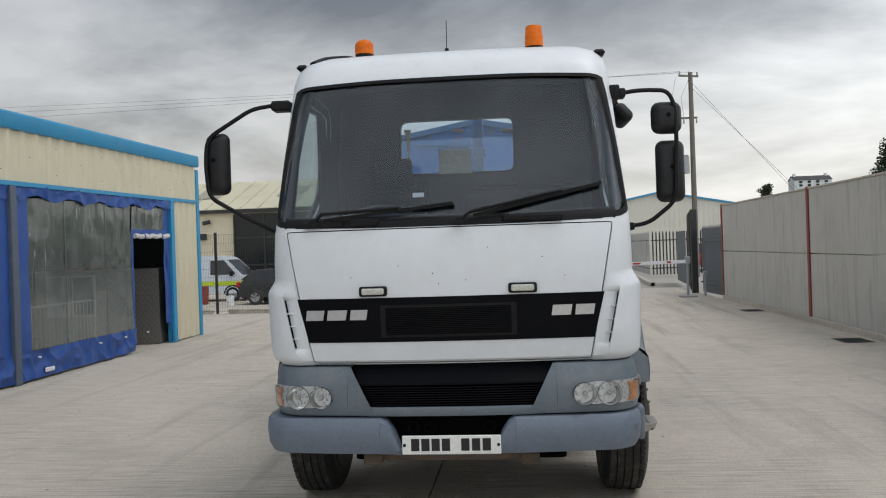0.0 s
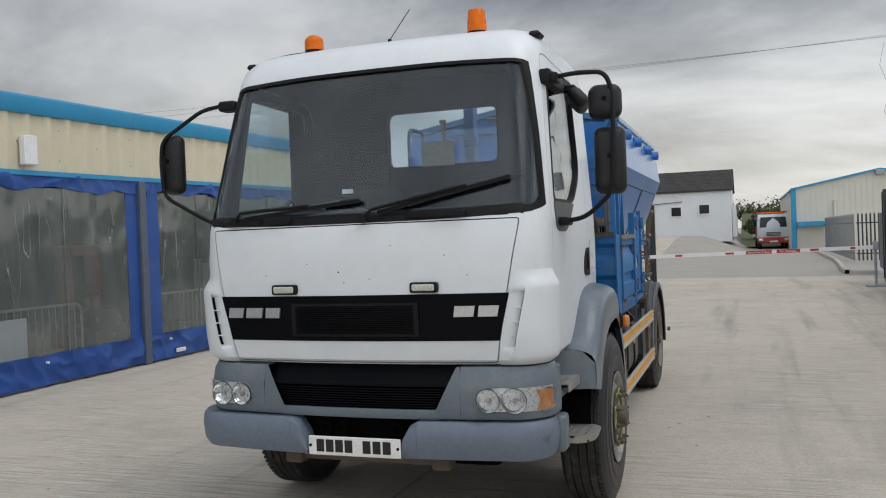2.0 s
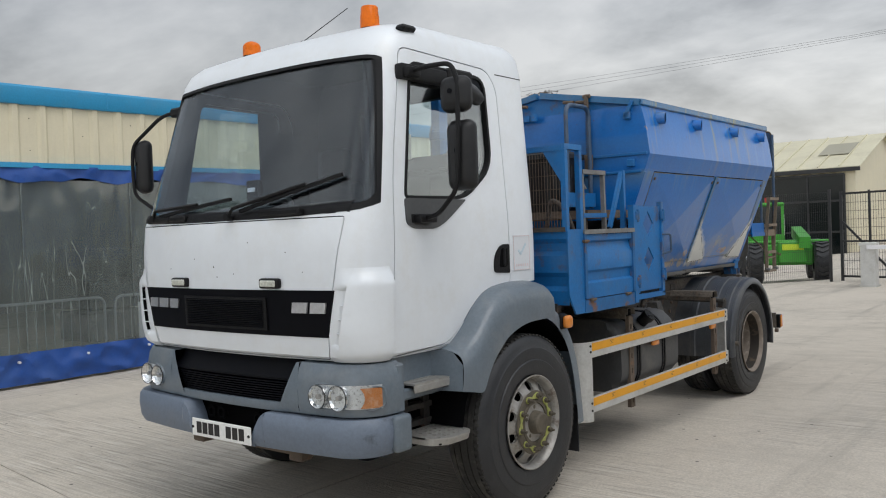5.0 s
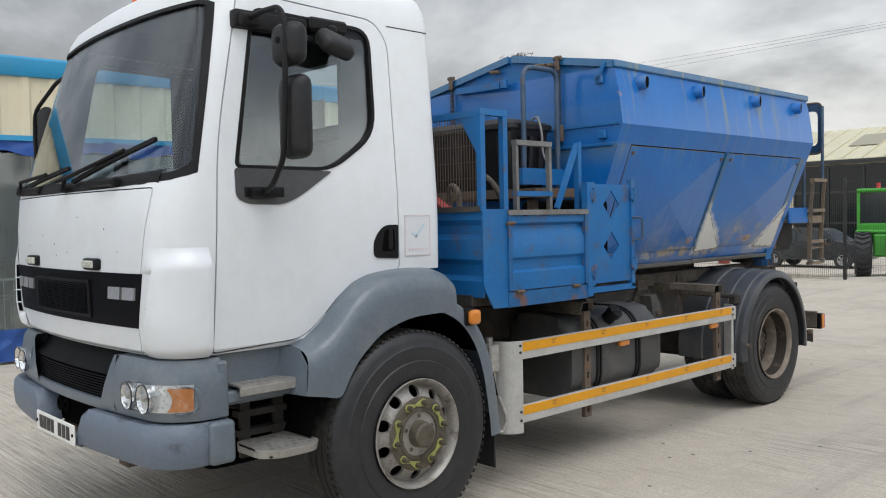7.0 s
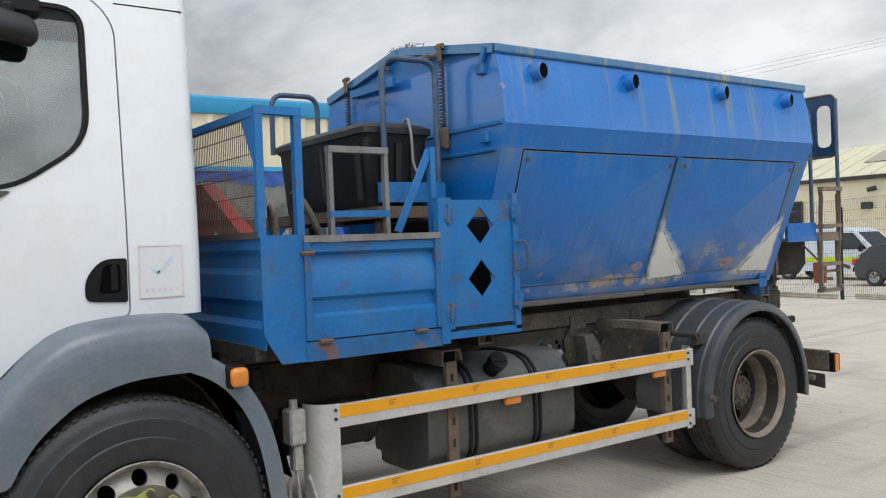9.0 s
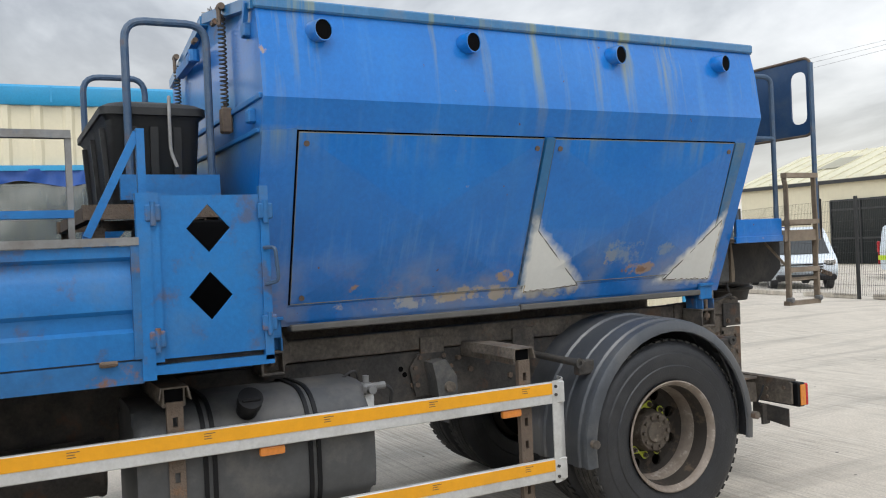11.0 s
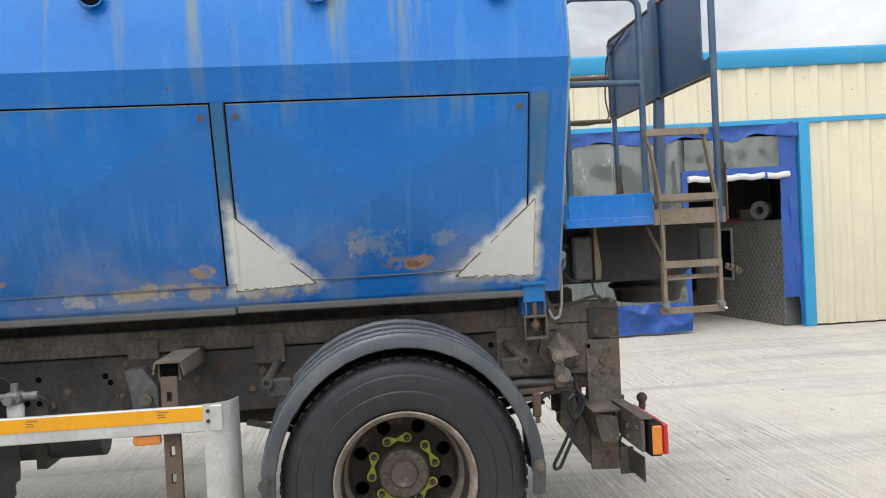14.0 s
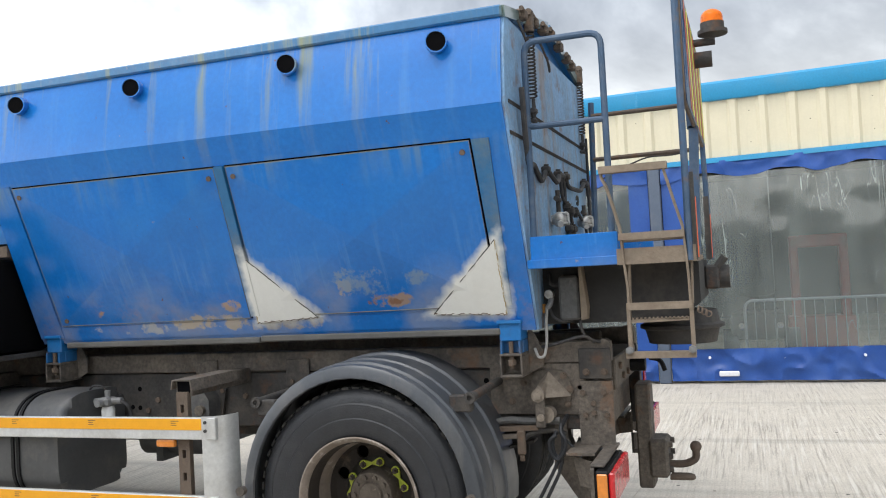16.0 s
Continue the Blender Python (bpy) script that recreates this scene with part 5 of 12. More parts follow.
def headlamp(s):
    def P(x, z, o):
        y0, y1 = lower_y(x - 0.002, 0.055, 0.085, 0.22, 1.0), lower_y(x + 0.002, 0.055, 0.085, 0.22, 1.0)
        n = Vector((y1 - y0, -0.004)).normalized()
        return (s * (x + n.x * o), lower_y(x, 0.055, 0.085, 0.22, 1.0) + n.y * o, z)
    out = rounded([(0.635, 0.83), (0.70, 0.787), (0.965, 0.785), (0.985, 0.80), (0.985, 0.895), (0.72, 0.908), (0.66, 0.895)], [0.04, 0.05, 0.02, 0.02, 0.02, 0.05, 0.04], 4)
    bm = BM()
    rows = []
    for v in [k / 6 for k in range(7)]:
        z = 0.788 + 0.118 * v
        xl = 0.638 + 0.045 * abs(2 * v - 1) ** 2
        rows.append([P(xl + (0.984 - xl) * u, z, 0.0135) for u in [k / 14 for k in range(15)]])
    grid_surface(bm, rows)
    ob = part("headlamp", bm, LAMP_BOWL, lorry, "clear twin headlamp with amber corner")
    bm = BM()
    vs = [bm.verts.new(P(x, z, 0.0125)) for x, z in inset(out, 0.002)]
    w = [bm.verts.new(P(x, z, 0.0215)) for x, z in inset(out, -0.003)]
    w2 = [bm.verts.new(P(x, z, 0.005)) for x, z in inset(out, -0.009)]
    for i in range(len(vs)):
        j = (i + 1) % len(vs)
        bm.faces.new((vs[i], vs[j], w[j], w[i]))
        bm.faces.new((w[i], w[j], w2[j], w2[i]))
    part("lamp_seal", bm, GREY, ob)
    for cx, r in ((0.704, 0.059), (0.832, 0.063)):
        bm = BM()
        x0, y0, z0 = P(cx, 0.845, 0.016)
        prof = [(0.004, r * 1.02), (-0.006, r), (0.004, r * 0.93), (0.018, r * 0.75), (0.030, r * 0.5), (0.036, r * 0.25), (0.037, 0.0)]
        lathe(bm, [(d - 0.012, q) for d, q in prof], "y", (x0, y0, z0), 28)
        part("reflector", bm, CHROME, ob)
        bm = BM()
        disc_ring(bm, (x0, y0 - 0.017, z0), r * 0.99, r * 1.02, 0.006, "y", 28)
        part("lamp_ring", bm, LAMP_LINE, ob)
        bm = BM()
        lathe(bm, [(-0.028, 0.0), (-0.027, 0.010), (-0.018, 0.014), (0.0, 0.014)], "y", (x0, y0 + 0.01, z0), 12)
        part("bulb", bm, STEP, ob)
    bm = BM()
    rows = [[P(0.922 + 0.061 * u + 0.016 * (1 - (2 * v - 1) ** 2) * (1 - u), 0.792 + 0.100 * v, 0.0175) for u in (0, 0.25, 0.5, 0.75, 1)] for v in (0, 0.25, 0.5, 0.75, 1)]
    grid_surface(bm, rows)
    part("indicator", bm, LAMP_AMBER, ob, "amber indicator lens")
    bm = BM()
    rows = []
    for v in [k / 6 for k in range(7)]:
        z = 0.790 + 0.112 * v
        xl = 0.64 + 0.05 * abs(2 * v - 1) ** 2
        rows.append([P(xl + (0.985 - xl) * u, z, 0.024 + 0.006 * math.sin(math.pi * v)) for u in [k / 10 for k in range(11)]])
    grid_surface(bm, rows)
    o = part("cover", bm, GLASS_LAMP, ob)
    o.visible_shadow = False


headlamp(1)
headlamp(-1)

# step well and steps below the near door, and its twin
for s in (1, -1):
    def F(bm):
        return bm if s > 0 else mirror_x(bm)
    bm = BM()
    prism(bm, [(0.37, 0.775), (0.72, 0.775), (0.76, 0.90), (0.72, 1.01), (0.37, 1.01)], "x", 0.70, 0.93)
    box(bm, (0.70, 0.37, 0.795), (1.00, 0.76, 0.850), 0.01)
    box(bm, (0.93, 0.34, 0.74), (1.005, 0.40, 0.99), 0.01)
    part("step_well", F(bm), GREY, lorry, "grey moulded step well")
    slots = BM()
    for k in range(8):
        for j in range(2):
            y = 0.465 + k * 0.036
            prism(slots, [(0.918 + j * 0.055, y), (0.960 + j * 0.055, y + 0.012), (0.960 + j * 0.055, y + 0.024), (0.918 + j * 0.055, y + 0.012)], "z", 0.75, 0.95)
    bm = carve(outline_prism([(0.905, 0.435), (1.04, 0.435), (1.04, 0.755), (0.905, 0.755)], "z", 0.866, 0.876), slots, "DIFFERENCE")
    us = part("upper_step", F(bm), STEP, lorry, "serrated metal step")
    bm = BM()
    box(bm, (1.030, 0.433, 0.828), (1.042, 0.757, 0.8658), 0.003)
    part("step_edge", F(bm), STEP, us)
    bm = BM()
    box(bm, (0.985, 0.290, 0.548), (1.0415, 0.410, 0.737), 0.022, None, 3)
    part("bumper_cap", F(bm), GREY, lorry, "dark grey bumper end cap")
    bm = BM()
    pts = rounded([(0.86, 0.495), (1.085, 0.495), (1.150, 0.575), (1.150, 0.745), (1.10, 0.800), (0.86, 0.80)], 0.04, 3)
    holes = BM()
    for i in range(5):
        for j in range(6 - i % 2):
            y = 0.55 + j * 0.040 + 0.02 * (i % 2)
            cyl(holes, (0.90 + i * 0.048, y, 0.5), (0.90 + i * 0.048, y, 0.7), 0.012, 8)
    pl = carve(outline_prism(pts, "z", 0.577, 0.587), holes, "DIFFERENCE")
    b2 = BM()
    v = [(x, y) for x, y in pts]
    for i in range(len(v)):
        a, b = v[i], v[(i + 1) % len(v)]
        if max(a[0], b[0]) > 0.88:
            vs = [b2.verts.new((*a, 0.587)), b2.verts.new((*b, 0.587)), b2.verts.new((0.97 + (b[0] - 0.97) * 0.93, b[1], 0.548)), b2.verts.new((0.97 + (a[0] - 0.97) * 0.93, a[1], 0.548))]
            b2.faces.new(vs)
    st = part("lower_step", F(pl), STEP, lorry, "perforated metal bottom step")
    # black plates added under both steps so their holes look shaded
    bm = BM()
    box(bm, (0.875, 0.53, 0.552), (1.115, 0.775, 0.560))
    part("step_hole_shade", F(bm), BLACKP, st)
    bm = BM()
    box(bm, (0.910, 0.445, 0.8510), (1.028, 0.748, 0.8535))
    part("step_hole_shade", F(bm), BLACKP, us)
    part("step_skirt", F(b2), STEP, st)
    bm = BM()
    for y in (0.56, 0.74):
        bar(bm, (0.84, y, 0.50), (0.84, y, 0.80), 0.05, 0.025)
    box(bm, (0.80, 0.52, 0.60), (0.86, 0.78, 0.63))
    box(bm, (0.80, 0.52, 0.69), (0.86, 0.78, 0.72))
    part("step_bracket", F(bm), CHASSIS, lorry)

# front wheel arches: grey moulded sweep above the wheel
def arch_strip(bm, pts, x0, x1, lip=0.05):
    """A curved sheet along (y, z) points from x0 out to x1, with a lip turned down at the outer edge."""
    n = len(pts)
    rows = []
    for i, (y, z) in enumerate(pts):
        a, b = pts[max(i - 1, 0)], pts[min(i + 1, n - 1)]
        d = Vector((b[0] - a[0], b[1] - a[1])).normalized()
        nr = Vector((d.y, -d.x))
        rows.append([(x0, y, z), (x1 - 0.03, y, z), (x1 - 0.008, y + nr.x * 0.008, z + nr.y * 0.008), (x1, y + nr.x * 0.03, z + nr.y * 0.03), (x1, y + nr.x * lip, z + nr.y * lip)])
    grid_surface(bm, rows)


def smooth_line(pts, n):
    """A smooth curve through 2D points, in n even steps."""
    p = [Vector(q) for q in pts]
    p = [p[0] * 2 - p[1]] + p + [p[-1] * 2 - p[-2]]
    out = []
    for k in range(n + 1):
        t = k / n * (len(pts) - 1)
        i = min(int(t), len(pts) - 2)
        u = t - i
        a, b, c, d = p[i:i + 4]
        q = 0.5 * (2 * b + (c - a) * u + (2 * a - 5 * b + 4 * c - d) * u * u + (3 * b - a - 3 * c + d) * u ** 3)
        out.append((q.x, q.y))
    return out


for s in (1, -1):
    def F(bm):
        return bm if s > 0 else mirror_x(bm)
    # side moulding: flat outline in (y, z) between the door bottom and the wheel, bulged outwards
    outer = smooth_line([(0.735, 1.010), (0.775, 1.022), (0.83, 1.056), (0.90, 1.112), (0.98, 1.197), (1.07, 1.270), (1.18, 1.315), (1.34, 1.334), (1.50, 1.334), (1.605, 1.320), (1.655, 1.277)], 40)
    inner = smooth_line([(0.715, 0.800), (0.81, 0.782), (0.905, 0.768), (0.955, 0.840), (1.01, 0.915), (1.08, 0.980), (1.18, 1.047), (1.34, 1.094), (1.50, 1.104), (1.60, 1.102), (1.664, 1.092)], 40)
    bm = BM()
    rows = []
    for (a, b), (c, d) in zip(outer, inner):
        rows.append([(0.80, a, b + 0.004), (1.000, a, b + 0.004)] + [(x, a + (c - a) * f, b + (d - b) * f) for x, f in ((1.050, 0.025), (1.088, 0.08), (1.113, 0.16), (1.128, 0.28), (1.134, 0.5), (1.134, 0.8))]
                    + [(1.130, c, d), (1.09, c, d), (0.72, c, d)])
    grid_surface(bm, rows)
    part("wheel_arch", F(bm), GREY, lorry, "grey moulded front wheel arch")
    bm = BM()
    rows = [[(0.90, 0.690, 1.008), (1.0, 0.735, 1.014), (1.06, 0.734, 1.0), (1.128, 0.726, 0.94)], [(0.90, 0.690, 0.79), (1.0, 0.705, 0.795), (1.06, 0.710, 0.798), (1.131, 0.715, 0.80)]]
    grid_surface(bm, rows)
    part("arch_front", F(bm), GREY, lorry)
    # added black sheet: the arch cavity's shade put into its colour
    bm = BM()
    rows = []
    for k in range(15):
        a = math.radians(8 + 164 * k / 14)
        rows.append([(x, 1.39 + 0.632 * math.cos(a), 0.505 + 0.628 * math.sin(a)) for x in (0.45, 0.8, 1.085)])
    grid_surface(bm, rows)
    part("arch_shade_sheet", F(bm), DARK, lorry)
    # rear half of the arch: separate mudguard behind the wheel
    bm = BM()
    pts = [(1.60, 1.185), (1.70, 1.135), (1.79, 1.060), (1.87, 0.95), (1.925, 0.82), (1.96, 0.67), (1.985, 0.50), (1.995, 0.40)]
    arch_strip(bm, smooth_line(pts, 24), 0.70, 1.130, 0.085)
    part("rear_mudguard", F(bm), GREY, lorry, "pale grey mudguard behind the front wheel")
    bm = BM()
    box(bm, (0.76, 1.985, 0.19), (1.08, 1.995, 0.50), 0.003)
    part("mud_flap", F(bm), RUBBER, lorry, "black rubber mud flap")
    bm = BM()
    box(bm, (1.085, 1.715, 1.015), (1.145, 1.805, 1.115), 0.02, None, 2)
    mk = part("side_marker_bracket", F(bm), BLACKP, lorry)
    bm = BM()
    box(bm, (1.140, 1.725, 1.025), (1.185, 1.800, 1.105), 0.025, None, 3)
    part("side_marker", F(bm), AMBER, lorry, "amber side marker lamp")


def wheel(name, label, x_out, sign, y, z, deep, rim_mat, hub_mat, drive=False, rk=1.0):
    """One road wheel: tyre, rim, disc with hand holes, hub, nuts and nut markers. sign: side that faces out."""
    W = 0.29
    c = (0, y, z)

    def tall(prof):
        """Sidewall and tread radii stretched to the tyre's full height."""
        return [(d, r * rk if r < 0.30 else 0.30 * rk + (r - 0.30) * (0.5155 - 0.30 * rk) / 0.198) for d, r in prof]

    def X(bm):
        bmesh.ops.transform(bm, matrix=Matrix.Translation((x_out * sign, 0, 0)) @ Matrix.Diagonal((sign, 1, 1, 1)), verts=bm.verts)
        bmesh.ops.recalc_face_normals(bm, faces=bm.faces)
        return bm

    def RX(bm):
        """A part of the rim: scaled about the axle, then set in place."""
        bmesh.ops.transform(bm, matrix=Matrix.Translation(c) @ Matrix.Diagonal((1, rk, rk, 1)) @ Matrix.Translation(-Vector(c)), verts=bm.verts)
        return X(bm)
    bm = BM()
    prof = [(-0.03, 0.288), (-0.012, 0.300), (-0.002, 0.33), (0.0, 0.37), (-0.006, 0.375), (-0.003, 0.40), (-0.006, 0.43), (-0.012, 0.436), (-0.014, 0.455), (-0.028, 0.478), (-0.045, 0.4915)]
    tread = [(-0.060, 0.495), (-0.0601, 0.483), (-0.068, 0.483), (-0.0681, 0.497), (-0.106, 0.498), (-0.1061, 0.485), (-0.114, 0.485), (-0.1141, 0.498), (-0.156, 0.498), (-0.1561, 0.485),
             (-0.164, 0.485), (-0.1641, 0.498), (-0.202, 0.497), (-0.2021, 0.483), (-0.21, 0.483), (-0.2101, 0.495)]
    prof, tread = tall(prof), tall(tread)
    back = [(-W - d, r) for d, r in prof[::-1]]
    lathe(bm, prof, "x", c, 72)
    lathe(bm, back, "x", c, 48)
    tyre = part(name, X(bm), RUBBER, lorry, label)
    bm = BM()
    tp = [prof[-1]] + tread + [back[0]]
    lathe(bm, tp, "x", c, 96)
    # shoulder notches
    n = 60 if drive else 84
    for k in range(n):
        a = 2 * math.pi * k / n
        m = Matrix.Translation(c) @ Matrix.Rotation(a, 4, "X")
        dd = 0.05 if drive else 0.018
        box(bm, (-0.046 - dd, -0.016 if drive else -0.010, 0.506), (-0.036, 0.016 if drive else 0.010, 0.5155), 0, m)
    part("tread", X(bm), TREAD, tyre)
    bm = BM()
    rp = [(-0.035, 0.270), (-0.012, 0.286), (-0.004, 0.297), (0.002, 0.298), (0.004, 0.292), (-0.006, 0.280), (-0.03, 0.268), (-0.10, 0.262), (-0.14, 0.245), (-0.20, 0.24)]
    lathe(bm, rp, "x", c, 60)
    part("rim", RX(bm), RIM_EDGE if deep else rim_mat, tyre, "worn steel rim")
    d0 = -0.235 if deep else -0.030
    if deep:
        dp = [(-0.03, 0.266), (-0.09, 0.258), (-0.170, 0.250), (-0.205, 0.240), (d0 + 0.004, 0.222), (d0, 0.205), (d0, 0.02), (d0 - 0.02, 0.02), (d0 - 0.02, 0.215), (-0.215, 0.256), (-0.06, 0.264), (-0.03, 0.27), (-0.03, 0.266)]
    else:
        dp = [(-0.055, 0.266), (-0.050, 0.255), (-0.022, 0.215), (-0.004, 0.185), (0.002, 0.165), (0.000, 0.02), (-0.02, 0.02), (-0.018, 0.165), (-0.03, 0.20), (-0.068, 0.25), (-0.07, 0.266), (-0.055, 0.266)]
        d0 = 0.0
    disc = BM()
    lathe(disc, dp, "x", (0, 0, 0), 60)
    holes = BM()
    for k in range(10 if not deep else 8):
        a = 2 * math.pi * (k + 0.5) / (10 if not deep else 8)
        r = 0.226 if not deep else 0.196
        cyl(holes, (-0.3, r * math.cos(a), r * math.sin(a)), (0.2, r * math.cos(a), r * math.sin(a)), 0.033 if not deep else 0.031, 14)
    # black disc added so the hand holes look deep in shade
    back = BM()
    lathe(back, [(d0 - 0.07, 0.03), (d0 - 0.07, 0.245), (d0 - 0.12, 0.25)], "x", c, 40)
    part("hole_shade_disc", RX(back), DARK, tyre)
    disc = carve(disc, holes, "DIFFERENCE")
    bmesh.ops.transform(disc, matrix=Matrix.Translation(c), verts=disc.verts)
    part("disc", RX(disc), RIM_DISC if deep else rim_mat, tyre)
    bm = BM()
    if deep:
        lathe(bm, [(d0, 0.124), (d0 + 0.01, 0.122), (d0 + 0.02, 0.114), (d0 + 0.080, 0.110), (d0 + 0.090, 0.102), (d0 + 0.090, 0.062), (d0 + 0.100, 0.055), (d0 + 0.100, 0.0)], "x", c, 40)
        for k in range(10):
            a = 2 * math.pi * k / 10
            cyl(bm, (d0 + 0.085, c[1] + 0.083 * math.cos(a), c[2] + 0.083 * math.sin(a)), (d0 + 0.105, c[1] + 0.083 * math.cos(a), c[2] + 0.083 * math.sin(a)), 0.012, 6)
    else:
        lathe(bm, [(d0, 0.143), (d0 + 0.008, 0.140), (d0 + 0.010, 0.122), (d0 - 0.012, 0.116), (d0 - 0.016, 0.075), (d0 + 0.020, 0.072), (d0 + 0.050, 0.066), (d0 + 0.058, 0.055), (d0 + 0.060, 0.0)], "x", c, 40)
        for k in range(5):
            a = 2 * math.pi * k / 5 + 0.3
            cyl(bm, (d0 - 0.02, c[1] + 0.096 * math.cos(a), c[2] + 0.096 * math.sin(a)), (d0 + 0.002, c[1] + 0.096 * math.cos(a), c[2] + 0.096 * math.sin(a)), 0.013, 6)
    hub = part("hub", RX(bm), hub_mat, tyre)
    bm = BM()
    lathe(bm, [(d0 + 0.0005, 0.200 if not deep else 0.164), (d0 + 0.003, 0.196 if not deep else 0.160), (d0 + 0.004, 0.14 if not deep else 0.108)], "x", c, 48)
    part("nut_face", RX(bm), HUB if not deep else GREASE, tyre)
    # nuts and the markers that link them in pairs
    pr = 0.1675 if not deep else 0.140
    spots = []
    for k in range(10):
        a = 2 * math.pi * k / 10 + 0.16
        spots.append((c[1] + pr * math.cos(a), c[2] + pr * math.sin(a)))
    for yy, zz in spots:
        bm = BM()
        cyl(bm, (d0 - 0.002, yy, zz), (d0 + 0.030, yy, zz), 0.0155, 6)
        cyl(bm, (d0 + 0.025, yy, zz), (d0 + 0.048, yy, zz), 0.008, 10)
        part("nut", RX(bm), hub_mat, tyre)
    for k in range(0, 10, 2):
        bm = BM()
        (y0, z0), (y1, z1) = spots[k], spots[k + 1]
        xx = d0 + 0.004 + (0.012 if deep else 0.0)
        L = math.hypot(y1 - y0, z1 - z0)
        u, n = Vector(((y1 - y0) / L, (z1 - z0) / L)), Vector((-(z1 - z0) / L, (y1 - y0) / L))
        r = 0.0215
        out_ = []
        for e, q in ((1, Vector((y0, z0))), (-1, Vector((y1, z1)))):
            for j in range(9):
                a = math.radians(60 + 240 * j / 8)
                p = q + (u * math.cos(a) + n * math.sin(a)) * r * e
                out_.append((p.x, p.y))
            p = (Vector((y0, z0)) + Vector((y1, z1))) / 2 - n * 0.005 * e
            out_.append((p.x, p.y))
        prism(bm, out_, "x", xx, xx + 0.006)
        part("nut_marker", RX(bm), YGREEN if deep else MARKER_OLD, tyre, "yellow-green wheel nut marker")
    return tyre


FRONT_Y, REAR_Y = 1.365, 5.518
FRONT_Z, REAR_Z = 0.514, 0.480
for s in (1, -1):
    wheel("front_wheel", "front wheel with scuffed silver rim", 1.150, s, FRONT_Y, FRONT_Z, False, RIM, HUB, False, 0.93)
    wheel("rear_wheel", "outer rear wheel with rusty dished rim", 1.005, s, REAR_Y, REAR_Z, True, RIMR, HUBD, True)
    wheel("inner_rear_wheel", "inner rear wheel of the pair", 0.685, s, REAR_Y, REAR_Z, True, RIMR, HUBD, True)

# chassis rails, crossmembers, axles, springs
for s in (1, -1):
    bm = BM()
    x = 0.41 * s
    box(bm, (x - 0.035, 0.30, 0.715), (x + 0.035, 6.52, 1.004), 0.006)
    rail = part("chassis_rail", bm, CHASSIS, lorry, "grimy steel chassis rail")
    if s > 0:
        for y, z in ((3.95, 0.80), (4.02, 0.86), (4.25, 0.83), (4.42, 0.79), (4.60, 0.88), (4.85, 0.82), (4.90, 0.90), (5.9, 0.88), (6.0, 0.80)):
            bm = BM()
            cyl(bm, (0.44, y, z), (0.458, y, z), 0.016, 6)
            part("bolt", bm, RUSTY, rail)
        # black discs laid on the rail, drawing the shade of bolt holes
        for y, z in ((3.892, 0.921), (4.208, 0.889), (4.187, 0.92), (3.838, 0.817), (3.89, 0.813), (5.98, 0.95), (6.03, 0.95)):
            bm = BM()
            cyl(bm, (0.4455, y, z), (0.4462, y, z), 0.014, 12)
            part("bolt_hole", bm, DARK, rail)
    bm = BM()
    box(bm, (x - 0.045, 1.95, 1.012), (x + 0.045, 6.42, 1.118), 0.006)
    sub = part("subframe", bm, CHASSIS2, lorry, "mud-stained hopper subframe")
    if s > 0:
        for y, z0, z1 in ((4.366, 0.927, 1.078), (4.937, 0.935, 1.078)):
            bm = BM()
            box(bm, (0.452, y - 0.07, z0), (0.468, y + 0.07, z1), 0.003)
            fp = part("fish_plate", bm, CHASSIS2, sub)
            for dy in (-0.03, 0.035):
                bm = BM()
                cyl(bm, (0.466, y + dy, z0 + 0.025), (0.480, y + dy, z0 + 0.025), 0.012, 6)
                part("bolt", bm, RUSTY, fp)
for y in (0.5, 1.9, 3.2, 4.4, 5.0, 6.3):
    bm = BM()
    box(bm, (-0.40, y - 0.06, 0.75), (0.40, y + 0.06, 0.95), 0.01)
    part("crossmember", bm, CHASSIS, lorry)
bm = BM()
lathe(bm, [(-0.85, 0.0), (-0.85, 0.07), (-0.3, 0.075), (-0.20, 0.14), (-0.1, 0.20), (0.1, 0.20), (0.20, 0.14), (0.3, 0.075), (0.85, 0.07), (0.85, 0.0)], "x", (0, REAR_Y, 0.49), 24)
part("rear_axle", bm, CHASSIS, lorry)
bm = BM()
bar(bm, (-0.85, FRONT_Y, 0.45), (0.85, FRONT_Y, 0.45), 0.12, 0.10)
part("front_axle", bm, CHASSIS, lorry)
for s in (1, -1):
    for yc in (FRONT_Y, REAR_Y):
        for k in range(3):
            bm = BM()
            half = 0.70 - k * 0.12
            rows = [[(s * 0.46 - 0.04, yc + half * u, 0.56 + 0.016 * k + 0.10 * u * u), (s * 0.46 + 0.04, yc + half * u, 0.56 + 0.016 * k + 0.10 * u * u)] for u in [i / 6 - 1 for i in range(13)]]
            grid_surface(bm, rows, (0, 0, 0.012))
            part("leaf_spring", bm, CHASSIS, lorry)
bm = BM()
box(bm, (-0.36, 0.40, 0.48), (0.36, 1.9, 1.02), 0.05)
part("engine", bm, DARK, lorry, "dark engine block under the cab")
# added, hardly seen plate that blocks sky light from the ground below
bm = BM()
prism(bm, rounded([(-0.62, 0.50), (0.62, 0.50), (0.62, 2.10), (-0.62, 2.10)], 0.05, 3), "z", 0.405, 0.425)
part("ground_shading_plate", bm, DARK, lorry, "added plate below the engine that darkens the ground")
bm = BM()
cyl(bm, (0, 1.9, 0.72), (0, 5.4, 0.60), 0.055, 16)
part("prop_shaft", bm, CHASSIS, lorry)
# shadow side equipment
bm = BM()
box(bm, (-1.0, 2.4, 0.42), (-0.48, 3.9, 0.95), 0.06, None, 2)
part("battery_box", bm, TANK, lorry)

